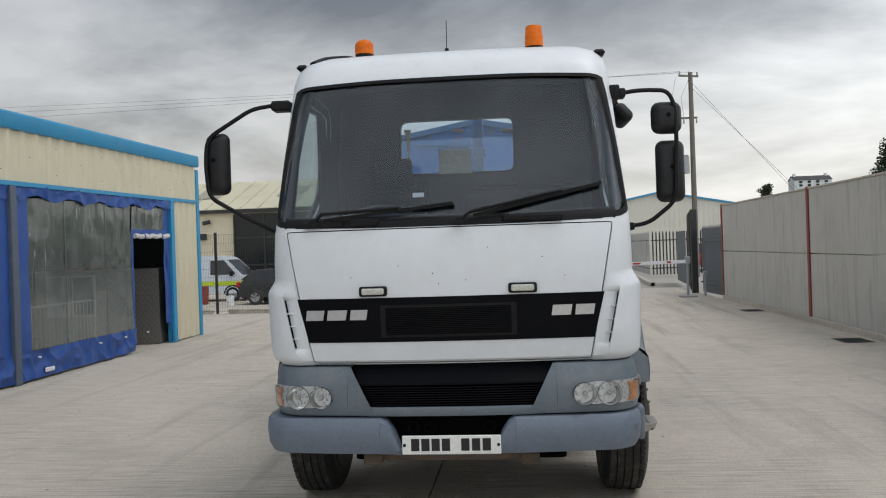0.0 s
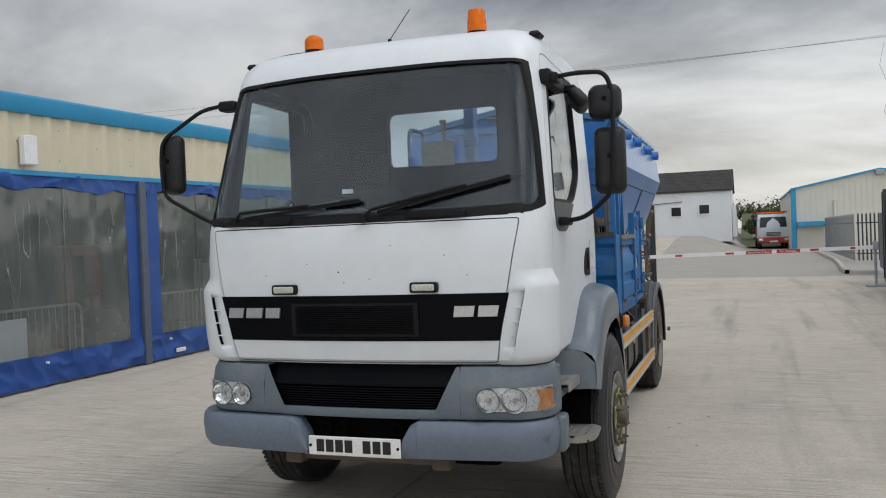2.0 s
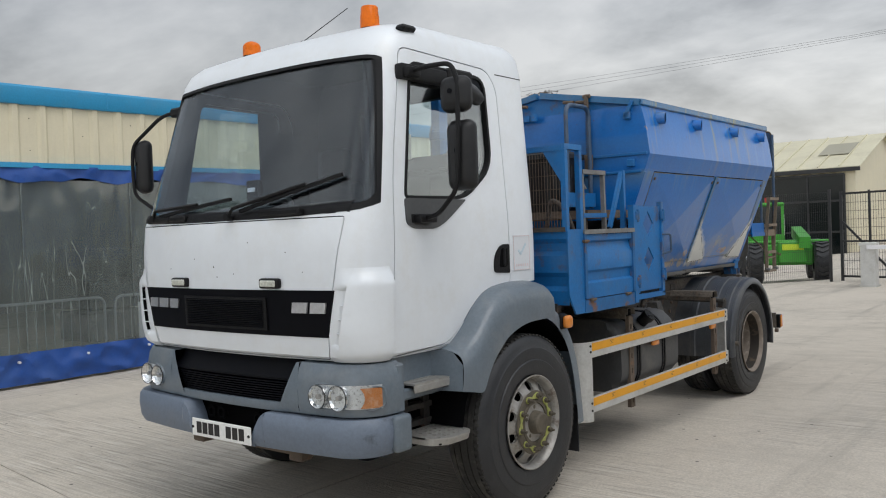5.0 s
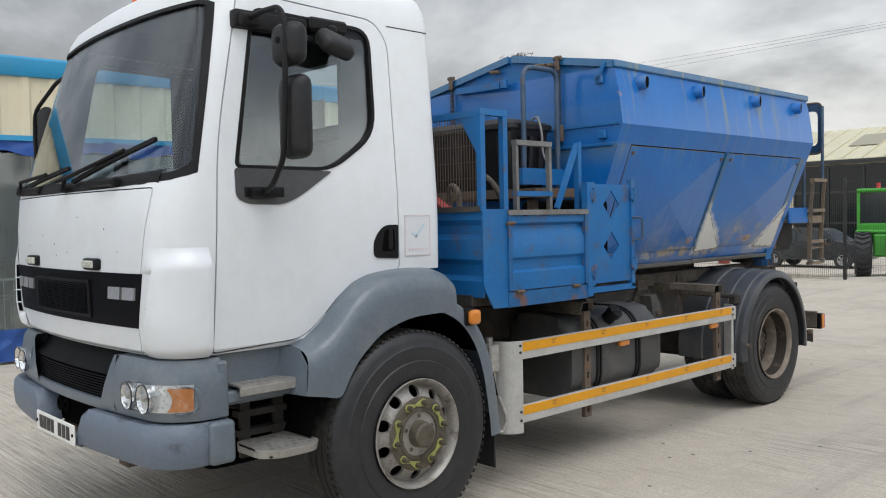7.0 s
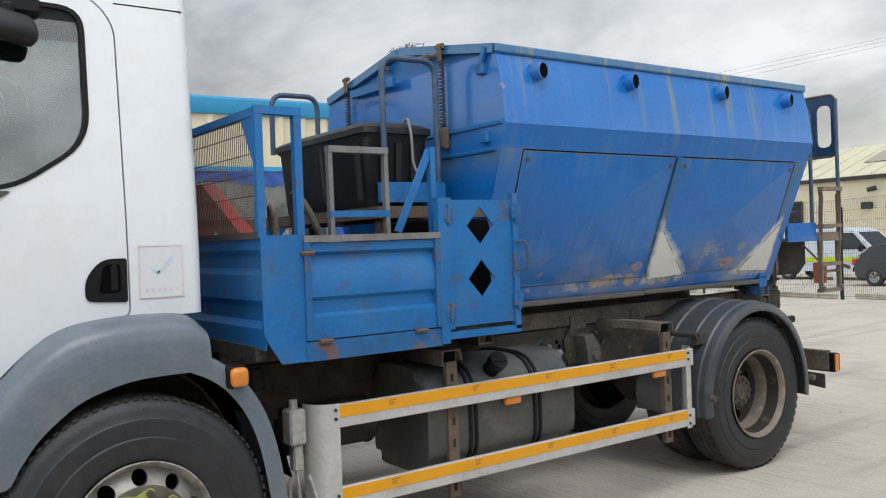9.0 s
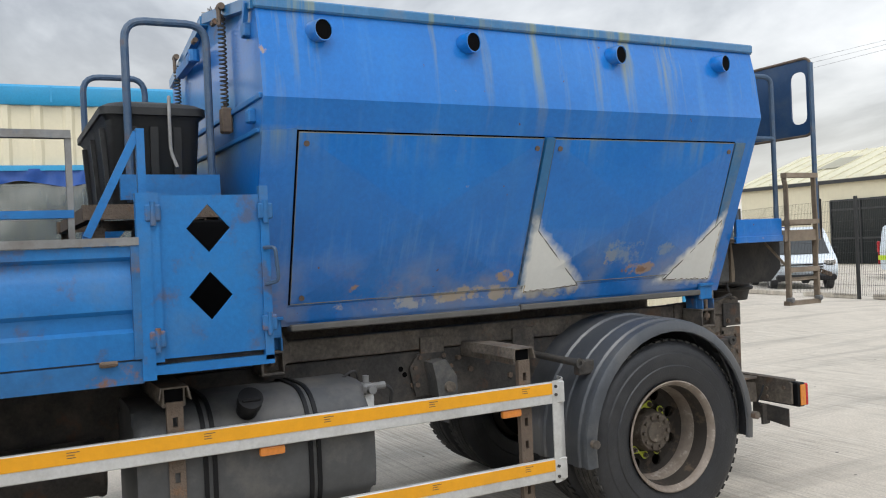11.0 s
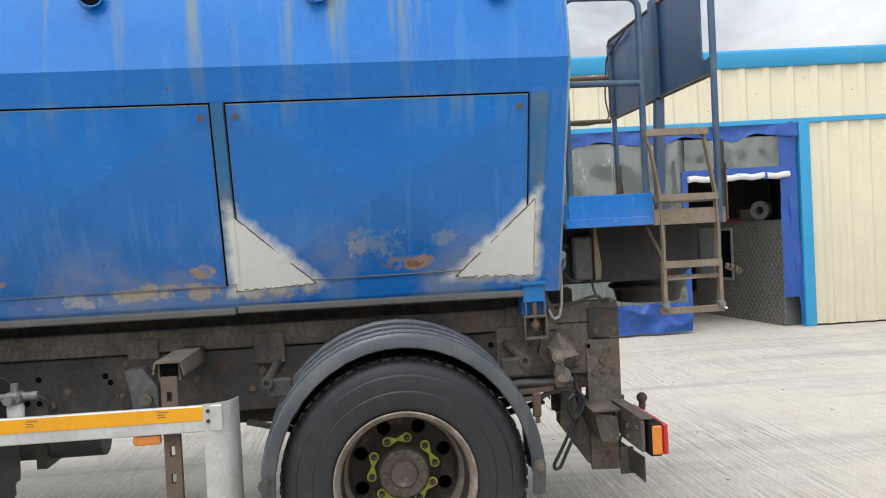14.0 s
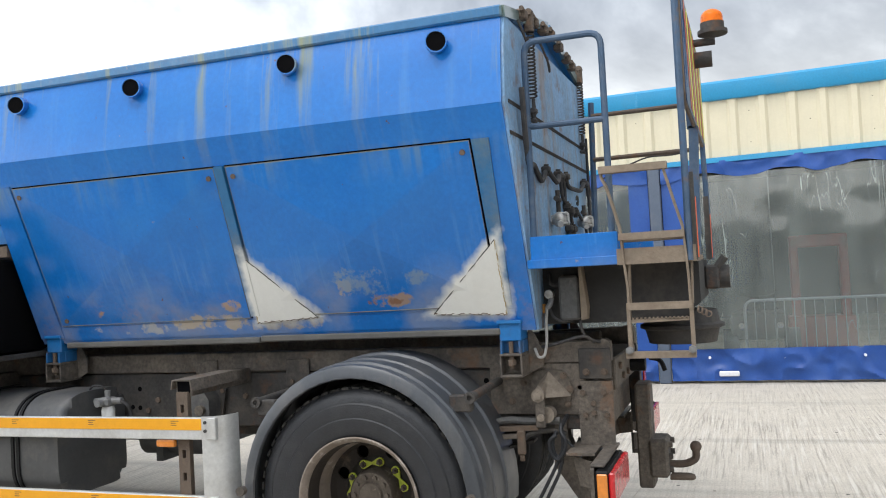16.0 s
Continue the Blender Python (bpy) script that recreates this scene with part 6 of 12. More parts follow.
# side guard with reflective orange stripe
for zt, name in ((0.862, "upper"), (0.487, "lower")):
    bm = BM()
    box(bm, (1.000, 2.28, zt - 0.105), (1.030, 4.80, zt), 0.004)
    rl = part("side_guard_rail", bm, ALU, lorry, "aluminium side guard rail")
    bm = BM()
    box(bm, (1.0305, 2.285, zt - 0.058), (1.0325, 4.725, zt - 0.004))
    tp = part("reflective_strip", bm, ORANGE_TAPE, rl, "reflective orange strip")
    for k in range(5):
        bm = BM()
        y = 2.55 + k * 0.50
        for j, (wd, dz) in enumerate(((0.045, -0.014), (0.028, -0.024), (0.032, -0.034))):
            box(bm, (1.0326, y, zt + dz - 0.003), (1.0331, y + wd, zt + dz))
        part("print_bar", bm, RUSTY, tp, smooth=False)
for y0, y1, sgn in ((2.16, 2.285, -1), (4.725, 4.85, 1)):
    bm = BM()
    pts = []
    for k in range(9):
        a = math.pi / 2 * k / 8
        if sgn < 0:
            pts.append((0.905 + 0.127 * math.sin(a), y1 - 0.125 * math.cos(a)))
        else:
            pts.append((0.905 + 0.127 * math.cos(a), y0 + 0.125 * math.sin(a)))
    inner_ = [(0.905 + (x - 0.905) * 0.94, (y1 if sgn < 0 else y0) + (y - (y1 if sgn < 0 else y0)) * 0.94) for x, y in pts[::-1]]
    prism(bm, pts + inner_, "z", 0.325 if sgn < 0 else 0.37, 0.868)
    e = part("side_guard_end", bm, ALU, lorry, "curved aluminium side guard end")
    for z in (0.45, 0.80, 0.84, 0.40):
        bm = BM()
        cyl(bm, (1.030, y1 - 0.02 if sgn < 0 else y0 + 0.02, z), (1.037, y1 - 0.02 if sgn < 0 else y0 + 0.02, z), 0.008, 8)
        part("rivet", bm, CHASSIS, e)
for y in (2.95, 4.592):
    bm = BM()
    b2 = BM()
    box(bm, (0.965, y - 0.032, 0.30), (0.995, y + 0.032, 0.98))
    hol = BM()
    for k in range(6):
        box(hol, (0.9, y - 0.010, 0.33 + k * 0.11), (1.1, y + 0.010, 0.37 + k * 0.11))
    st = carve(bm, hol, "DIFFERENCE")
    part("side_guard_stay", st, RUSTY, lorry, "slotted rusty side guard stay")
    bm = BM()
    box(bm, (0.30, y - 0.046, 0.958), (0.9750, y + 0.046, 1.035), 0.004)
    prism(bm, [(y - 0.062, 0.992), (y - 0.054, 1.040), (y + 0.054, 1.040), (y + 0.066, 0.985), (y + 0.060, 0.985), (y + 0.048, 1.0345), (y - 0.048, 1.0345), (y - 0.057, 0.992)], "x", 0.60, 0.998)
    og = part("outrigger", bm, CHASSIS2, lorry, "box-section outrigger")
    # black plate painting the shade inside the beam's open end
    bm = BM()
    box(bm, (0.9752, y - 0.036, 0.975), (0.9775, y + 0.036, 1.030))
    part("open_end", bm, DARK, og)
for y in (3.33, 4.50):
    bm = BM()
    box(bm, (0.99, y - 0.055, 0.715), (1.02, y + 0.055, 0.755), 0.012, None, 2)
    part("side_marker", bm, AMBER, lorry, "amber side marker lamp")

# fuel tank with straps and cap
TK = rounded([(0.47, 0.42), (0.985, 0.42), (0.985, 0.955), (0.47, 0.955)], [0.12, 0.17, 0.235, 0.12], 10)
bm = BM()
prism(bm, TK, "y", 2.80, 3.80)
es = [e for e in bm.edges if abs(e.verts[0].co.y - e.verts[1].co.y) < 1e-5]
bmesh.ops.bevel(bm, geom=es, offset=0.045, segments=4, profile=0.5, affect="EDGES")
tank = part("fuel_tank", bm, TANK, lorry, "grey fuel tank with steel straps")
for y in (3.08, 3.52):
    for d in (-0.018, 0.018):
        b = carve(outline_prism(inset(TK, -0.009), "y", y + d - 0.009, y + d + 0.009), outline_prism(inset(TK, 0.004), "y", y - 0.1, y + 0.1), "DIFFERENCE")
        part("tank_strap", b, BLACKP, tank, "dark ribbed tank strap")
bm = BM()
cyl(bm, (0.93, 3.25, 0.90), (0.985, 3.25, 0.945), 0.045, 20)
cyl(bm, (0.975, 3.25, 0.936), (1.005, 3.25, 0.962), 0.052, 20)
box(bm, (0.985, 3.21, 0.945), (1.02, 3.29, 0.962), 0.006)
part("filler_cap", bm, BLACKP, tank, "black filler cap")
bm = BM()
cyl(bm, (0.02, 3.6, 0.56), (0.02, 4.05, 0.56), 0.10, 20)
box(bm, (-0.11, 3.75, 0.44), (0.15, 3.80, 0.67))
part("air_tank", bm, TANK, lorry)
bm = BM()
cyl(bm, (0.50, 2.25, 0.66), (0.50, 2.72, 0.66), 0.12, 24)
lathe(bm, [(2.70, 0.123), (2.715, 0.128), (2.73, 0.123)], "y", (0.50, 0, 0.66), 24)
part("silencer", bm, CHASSIS, lorry, "dark exhaust silencer")
# fittings at the tank's rear and at the front guard post
bm = BM()
box(bm, (0.66, 3.85, 0.865), (0.75, 3.92, 0.915), 0.012)
cyl(bm, (0.70, 3.80, 0.89), (0.70, 3.98, 0.895), 0.018, 10)
cyl(bm, (0.75, 3.885, 0.89), (0.785, 3.885, 0.89), 0.020, 10)
cyl(bm, (0.70, 3.885, 0.91), (0.70, 3.885, 0.95), 0.016, 8)
dv = part("drain_valve", bm, WORN, lorry, "alloy drain valve with hose")
bm = BM()
tube(bm, [(0.71, 3.98, 0.895), (0.70, 4.02, 0.87), (0.66, 4.02, 0.76)], 0.009, 6, 0.03)
part("hose", bm, HOSE_D, dv)
bm = BM()
tube(bm, [(0.66, 3.86, 0.93), (0.69, 3.84, 0.975), (0.72, 3.80, 0.98), (0.70, 3.76, 0.945)], 0.006, 6, 0.03)
part("hose", bm, HOSE_D, dv)
bm = BM()
lathe(bm, [(0.79, 0.0), (0.79, 0.026), (0.80, 0.034), (0.845, 0.036), (0.865, 0.030)], "z", (0.70, 3.885, 0), 16)
part("filter_bowl", bm, PLATE_W, dv, "small white filter bowl")
bm = BM()
box(bm, (0.90, 2.06, 0.70), (0.99, 2.14, 0.86), 0.01)
box(bm, (0.92, 2.08, 0.58), (0.97, 2.13, 0.70), 0.008)
cyl(bm, (0.94, 2.10, 0.84), (0.94, 2.10, 0.90), 0.02, 8)
tube(bm, [(0.95, 2.10, 0.58), (0.96, 2.11, 0.42), (0.99, 2.14, 0.33), (1.0, 2.18, 0.42), (0.95, 2.16, 0.55)], 0.009, 6, 0.04)
tube(bm, [(0.93, 2.08, 0.58), (0.93, 2.07, 0.40), (0.95, 2.12, 0.30)], 0.008, 6, 0.04)
part("air_valve", bm, ALLOY, lorry, "grimy air valve with hoses")
bm = BM()
cyl(bm, (0.80, 1.98, 0.94), (0.80, 1.98, 1.04), 0.045, 14)
part("filter", bm, BLACKP, lorry)

# rear mudguards: half-round plastic over both tyres
for s in (1, -1):
    bm = BM()
    rows = []
    R0 = 0.595
    for k in range(25):
        a = math.radians(-8 + 196 * k / 24)
        cy, sy = math.cos(a), math.sin(a)
        row = []
        for x, r in ((0.44, R0 + 0.012), (0.585, R0 + 0.012), (0.595, R0 + 0.019), (0.655, R0 + 0.019), (0.665, R0 + 0.008), (0.765, R0 + 0.006), (0.773, R0 + 0.012), (0.825, R0 + 0.012), (0.833, R0 + 0.004), (0.890, R0 + 0.002),
                     (0.897, R0 + 0.009), (0.945, R0 + 0.008), (0.955, R0 - 0.002), (0.985, R0 - 0.006), (0.992, R0 + 0.002), (1.010, R0 - 0.002), (1.020, R0 - 0.016), (1.026, R0 - 0.055),
                     (1.015, R0 - 0.060)):
            row.append((x, REAR_Y + r * cy * 0.985, REAR_Z + r * sy * 1.045))
        rows.append(row)
    grid_surface(bm, rows)
    mg = part("rear_mudguard", bm if s > 0 else mirror_x(bm), MUDG, lorry, "black plastic rear mudguard, dusty")
    for y in (4.95, 6.07):
        bm = BM()
        cyl(bm, (s * 1.045, y, 0.53), (s * 1.075, y, 0.53), 0.022, 12)
        part("fixing", bm, CHASSIS2, mg)
    for y, z in ((4.97, 0.94), (6.05, 0.96)):
        bm = BM()
        cyl(bm, (s * 0.46, y, z - 0.01), (s * 0.93, y, z - 0.02), 0.020, 12)
        disc_ring(bm, (s * 0.93, y, z - 0.02), 0.012, 0.026, 0.02, "x", 14)
        box(bm, (s * 0.90 - 0.025, min(y, y + (0.10 if y < 5.5 else -0.10)), z - 0.085), (s * 0.90 + 0.025, max(y, y + (0.10 if y < 5.5 else -0.10)), z - 0.01), 0.006)
        part("mudguard_stay", bm, CHASSIS, lorry)

# front spring hanger, flitch plates and bolts on the frame rail
for s in (1, -1):
    def F(bm):
        return bm if s > 0 else mirror_x(bm)
    bm = BM()
    yc, zc = 4.358, 0.892
    prism(bm, [(yc - 0.13, zc + 0.03), (yc - 0.08, zc + 0.10), (yc + 0.09, zc + 0.10), (yc + 0.13, zc + 0.03), (yc + 0.10, zc - 0.12), (yc - 0.10, zc - 0.12)], "x", 0.455, 0.470)
    hg = part("spring_hanger", F(bm), CHASSIS, lorry, "bolted front spring hanger")
    bm = BM()
    prism(bm, [(yc - 0.05, zc + 0.06), (yc + 0.03, zc + 0.07), (yc + 0.09, zc - 0.02), (yc + 0.09, zc - 0.12), (yc - 0.02, zc - 0.12), (yc - 0.03, zc - 0.03)], "x", 0.470, 0.575)
    part("hanger_horn", F(bm), BOXGREY, hg)
    bm = BM()
    cyl(bm, (0.55, yc + 0.04, zc - 0.07), (0.60, yc + 0.04, zc - 0.07), 0.028, 14)
    part("hanger_pin", F(bm), CHASSIS2, hg)
    for dy, dz in ((-0.10, 0.03), (-0.07, 0.08), (0.07, 0.08), (0.11, 0.02), (-0.09, -0.06), (0.16, 0.06)):
        bm = BM()
        cyl(bm, (0.452, yc + dy, zc + dz), (0.480, yc + dy, zc + dz), 0.013, 6)
        part("bolt", F(bm), RUSTY, hg)

# ---- lorry: salt hopper ----
HOP0, HOP1 = 3.36, 6.285
SLOPE = 0.393


def side_pt(y, z, off=0.0):
    """A point on the hopper's sloping lower side, moved outwards by off."""
    return (0.997 - (2.210 - z) * SLOPE + 0.935 * off, y, z - 0.355 * off)


SEC = [(0.930, 2.600), (0.966, 2.452), (0.997, 2.207), (0.602, 1.205)]
bm = BM()
prism(bm, [(-x, z) for x, z in SEC] + [(x, z) for x, z in SEC[::-1]], "y", HOP0, HOP1)
hopper = part("hopper", bm, BLUE, lorry, "blue steel salt hopper with run-off streaks and rust", angle=12)


def side_slab(bm, quad, off, th, s=1, peak=0.0, n=10):
    """A slab on the sloping side between four (y, z) corners bl, br, tr, tl; peak raises its middle into a shallow pyramid."""
    rows = []
    for j in range(n + 1):
        v = j / n
        row = []
        for i in range(n + 1):
            u = i / n
            y = (quad[0][0] * (1 - u) + quad[1][0] * u) * (1 - v) + (quad[3][0] * (1 - u) + quad[2][0] * u) * v
            z = (quad[0][1] * (1 - u) + quad[1][1] * u) * (1 - v) + (quad[3][1] * (1 - u) + quad[2][1] * u) * v
            h = off + th + peak * min(u, 1 - u, v, 1 - v) * 2
            p = side_pt(y, z, h)
            row.append((p[0] * s, p[1], p[2]))
        rows.append(row)
    d = Vector((-0.935 * th * s, 0, 0.355 * th))
    grid_surface(bm, rows, d)


for s in (1, -1):
    for q in ([(3.545, 1.312), (4.786, 1.318), (4.798, 2.067), (3.525, 2.070)], [(4.860, 1.322), (6.128, 1.332), (6.114, 2.067), (4.868, 2.067)]):
        bm = BM()
        gq = [(q[0][0] - 0.008, q[0][1] - 0.006), (q[1][0] + 0.008, q[1][1] - 0.006), (q[2][0] + 0.008, q[2][1] + 0.008), (q[3][0] - 0.008, q[3][1] + 0.008)]
        side_slab(bm, gq, 0.0005, 0.0012, s, 0, 2)
        part("panel_gap", bm, DARK, hopper)
        # shallow pyramid pressed out of the sheet
        bm = BM()
        P = lambda y, z, o: bm.verts.new((side_pt(y, z, o)[0] * s, *side_pt(y, z, o)[1:]))
        rim = [P(y, z, 0.010) for y, z in q]
        low = [P(y, z, 0.002) for y, z in q]
        top = P(sum(p[0] for p in q) / 4, sum(p[1] for p in q) / 4, 0.050)
        for i in range(4):
            j = (i + 1) % 4
            bm.faces.new((rim[i], rim[j], top))
            bm.faces.new((low[i], low[j], rim[j], rim[i]))
        bm2 = BM()
        e = [Vector(side_pt(y, z, 0.0095)) for y, z in q]
        tube(bm2, [(p.x * s, p.y, p.z) for p in (e[0], e[1], e[2], e[3], e[0] + (e[3] - e[0]) * 0.02)], 0.0026, 5)
        part("panel_edge", bm2, EDGE_RUST, hopper)
        pn = part("side_panel", bm, BLUE, hopper, "blue access panel with a shallow pressed cross", smooth=False)
        for (y, z), (dy, dz) in zip((q[2], q[3], q[0])[:3 if q[0][0] < 4 else 2], ((-0.035, -0.045), (0.035, -0.045), (0.05, 0.03))):
            bm = BM()
            a, b = side_pt(y + dy, z + dz, 0.006), side_pt(y + dy, z + dz, 0.020)
            cyl(bm, (a[0] * s, a[1], a[2]), (b[0] * s, b[1], b[2]), 0.013, 10)
            part("bolt", bm, RUSTY, pn)
    for q, th in (([(3.365, 1.24), (3.53, 1.24), (3.512, 2.085), (3.362, 2.070)], 0.012), ([(4.797, 1.33), (4.849, 1.33), (4.858, 2.073), (4.808, 2.073)], 0.022), ([(6.140, 1.33), (6.19, 1.33), (6.205, 2.070), (6.126, 2.070)], 0.010)):
        bm = BM()
        side_slab(bm, q, 0.0, th, s, 0, 2)
        part("frame_strip", bm, BLUE if q[0][0] < 4 else FRAME_TEAL, hopper)
    bm = BM()
    side_slab(bm, [(3.37, 1.225), (6.20, 1.235), (6.20, 1.312), (3.54, 1.300)], 0.0, 0.004, s, 0, 3)
    part("bottom_strip", bm, BLUE, hopper)
    # welded corner repairs
    if s > 0:
        for tri in (REPAIR_A, REPAIR_B):
            bm = BM()
            lo = [bm.verts.new(side_pt(y, z, 0.006)) for y, z in tri]
            hi = [bm.verts.new(side_pt(y, z, 0.0185)) for y, z in tri]
            bm.faces.new(lo[::-1])
            bm.faces.new(hi)
            for i in range(3):
                bm.faces.new((lo[i], lo[(i + 1) % 3], hi[(i + 1) % 3], hi[i]))
            rp = part("repair_patch", bm, CREAM_FILL, hopper, "welded repair plate in cream primer")
            diag = 1 if tri is REPAIR_A else 2
            for i in range(3):
                a, b = tri[i], tri[(i + 1) % 3]
                n = 34
                for off, r, mt, jit in ((0.0175, 0.0026, SEAM_DARK, 0.0012),) if i == diag else ((0.013, 0.0055, CREAM_FILL, 0.004), (0.0165, 0.0030, RUSTY if i == 0 else WELD_RUST, 0.005)):
                    bm = BM()
                    pts = []
                    for k in range(n + 1):
                        y, z = a[0] + (b[0] - a[0]) * k / n, a[1] + (b[1] - a[1]) * k / n
                        dip = 0.004 * noise.noise(Vector((k * 0.9, i * 3.0, off * 90)))
                        pts.append(Vector(side_pt(y + random.uniform(-jit, jit) * 0.5, z + random.uniform(-jit, jit), off + dip)))
                    tube(bm, pts, r, 5)
                    part("weld", bm, mt, rp)
    # grey flange and drip strip below
    bm = BM()
    box(bm, (s * 0.60 - 0.035, 3.55, 1.180), (s * 0.60 + 0.035, 4.82, 1.212), 0.006)
    box(bm, (s * 0.60 - 0.035, 4.825, 1.186), (s * 0.60 + 0.035, 6.12, 1.218), 0.006)
    part("bottom_flange", bm, material("flange_grey", (0.12, 0.115, 0.105), 0.7, vary=0.2, scale=9, dirt=(0.08, 0.075, 0.065), dirt_amount=0.7, dirt_scale=5), hopper)
    # feet: blue socket, ribbed flange and a brown channel on the frame
    for y in (3.455, 6.165):
        bm = BM()
        box(bm, (s * 0.57 - 0.07, y - 0.052, 1.157), (s * 0.57 + 0.06, y + 0.052, 1.248), 0.005)
        box(bm, (s * 0.60 - 0.09, y - 0.060, 1.238), (s * 0.60 + 0.045, y + 0.060, 1.256), 0.004)
        ft = part("hopper_foot", bm, BLUE2, lorry, "blue hopper foot bracket")
        bm = BM()
        box(bm, (s * 0.57 - 0.06, y - 0.054, 1.100), (s * 0.57 + 0.03, y + 0.054, 1.162), 0.004)
        for d in (-0.048, 0.040):
            box(bm, (s * 0.57 - 0.06, y + d, 1.098), (s * 0.57 + 0.075, y + d + 0.010, 1.160), 0.003)
        part("foot_flange", bm, BLUE_RUST, ft)
        bm = BM()
        x0, x1 = sorted((s * 0.48, s * 0.645))
        for lo, hi in (((x0, y - 0.055, 1.088), (x1, y + 0.055, 1.100)), ((x0, y - 0.055, 0.988), (x1, y + 0.055, 1.000)), ((x0, y - 0.055, 1.0), (x1, y - 0.045, 1.088)), ((x0, y + 0.045, 1.0), (x1, y + 0.055, 1.088))):
            box(bm, lo, hi, 0.003)
        box(bm, (min(x0, x1) + 0.05, y - 0.045, 1.0), (max(x0, x1) - 0.06, y + 0.045, 1.088), 0.003)
        part("foot_channel", bm, CHASSIS2, ft)
        bm = BM()
        cyl(bm, (s * 0.625, y, 1.03), (s * 0.625, y, 1.155), 0.011, 8)
        cyl(bm, (s * 0.625, y, 1.045), (s * 0.625, y, 1.07), 0.021, 6)
        part("foot_bolt", bm, RUSTY, ft)
        bm = BM()
        prism(bm, [(y + 0.056, 0.992), (y + 0.125, 1.03), (y + 0.125, 1.10), (y + 0.056, 1.235)], "x", min(s * 0.50, s * 0.51), max(s * 0.50, s * 0.51))
        part("foot_gusset", bm, CHASSIS2, ft)
    # drain pipes through the upper band
    for y in (3.625, 4.370, 5.255, 6.000):
        bm = BM()
        a = Vector((s * 0.940, y - 0.010, 2.505))
        b = Vector((s * 1.020, y + 0.012, 2.503))
        d = (b - a).normalized()
        n = 20
        m = Matrix.Translation(a) @ d.to_track_quat("Z", "Y").to_matrix().to_4x4()
        lathe(bm, [(0, 0.048), (0.074, 0.048), (0.074, 0.0435), (0.050, 0.0435), (0.050, 0.0)], "z", (0, 0, 0), n)
        bmesh.ops.transform(bm, matrix=m, verts=bm.verts)
        pp = part("vent_pipe", bm, BLUE, hopper, "short blue vent pipe")
        # black disc set in the pipe as the shade of its bore
        bm = BM()
        cyl(bm, m @ Vector((0, 0, 0.066)), m @ Vector((0, 0, 0.069)), 0.0430, 20)
        part("pipe_bore", bm, DARK, pp)
    # top rim
    bm = BM()
    box(bm, (s * 0.920 - 0.03, HOP0 - 0.01, 2.590), (s * 0.920 + 0.030, HOP1 + 0.01, 2.640), 0.008)
    part("top_rim", bm, FRAME_TEAL, hopper)
# gabled lid and its ends
bm = BM()
prism(bm, [(-0.930, 2.636), (-0.08, 2.786), (0.08, 2.786), (0.930, 2.636), (0.930, 2.60), (-0.930, 2.60)], "y", HOP0 + 0.02, HOP1 - 0.03)
part("lid", bm, BLUE2, hopper, "faded blue gabled hopper lid")
for y in (HOP0 + 0.005, HOP1 - 0.005):
    for s in (1, -1):
        bm = BM()
        bar(bm, (s * 0.930, y, 2.614), (s * 0.02, y, 2.776), 0.05, 0.050)
        part("lid_edge", bm, FRAME_TEAL, hopper)
# front wall: stiffeners, hinge bracket, spring strap, clips
for z, h in ((2.215, 0.012), (2.075, 0.010)):
    bm = BM()
    w = 0.99 - max(0, 2.25 - z) * SLOPE
    box(bm, (-w, HOP0 - 0.012, z - h), (w, HOP0 + 0.01, z + h), 0.003)
    part("front_seam", bm, BLUE2, hopper)
for x, y in ((0.475, HOP0), (-0.62, HOP0), (0.52, HOP1), (-0.76, HOP1)):
    o = -1 if y == HOP0 else 1
    bm = BM()
    box(bm, (x - 0.02, y + o * 0.02 - 0.015, 2.62), (x + 0.02, y + o * 0.02 + 0.03 * o, 2.728), 0.006)
    cyl(bm, (x - 0.03, y + o * 0.035, 2.712), (x + 0.03, y + o * 0.035, 2.712), 0.016, 10)
    sp = part("lid_catch", bm, RUSTY, hopper, "rusty sprung lid catch")
    bm = BM()
    pts = []
    for k in range(240):
        a = k * 0.55
        pts.append((x + 0.016 * math.cos(a), y + o * 0.032 + 0.016 * math.sin(a), 2.66 - (0.42 if o < 0 else 0.36) * k / 240))
    tube(bm, pts, 0.0045, 5)
    part("spring", bm, CHASSIS, sp)
    bm = BM()
    if o < 0:
        box(bm, (x - 0.03, y + o * 0.03 - 0.025, 2.12), (x + 0.03, y + o * 0.03 + 0.025, 2.24), 0.008)
    else:
        box(bm, (x - 0.028, y + 0.012, 2.185), (x + 0.028, y + 0.042, 2.205), 0.006)
        box(bm, (x - 0.022, y + 0.012, 2.225), (x + 0.022, y + 0.046, 2.255), 0.008)
        cyl(bm, (x, y + 0.03, 2.19), (x, y + 0.03, 2.30), 0.009, 8)
    cyl(bm, (x, y + o * 0.032, 2.22), (x, y + o * 0.032, 2.27), 0.008, 8)
    part("spring_anchor", bm, RUSTY if o < 0 else HOSE_D, sp)
for x, z in ((0.82, 2.52), (0.84, 2.145)):
    bm = BM()
    box(bm, (x - 0.03, HOP0 - 0.03, z - 0.03), (x + 0.03, HOP0 + 0.005, z + 0.03), 0.006)
    part("lashing_bracket", bm, BLUE2, hopper)
bm = BM()
bar(bm, (0.80, HOP0 - 0.02, 2.50), (0.87, HOP0 - 0.02, 2.63), 0.02, 0.03)
part("lid_stay", bm, BLUE2, hopper)
bm = BM()
bar(bm, (-0.55, HOP0 - 0.03, 2.60), (-0.05, HOP0 - 0.06, 2.585), 0.04, 0.05)
cyl(bm, (-0.02, HOP0 - 0.06, 2.56), (-0.02, HOP0 - 0.06, 2.62), 0.03, 10)
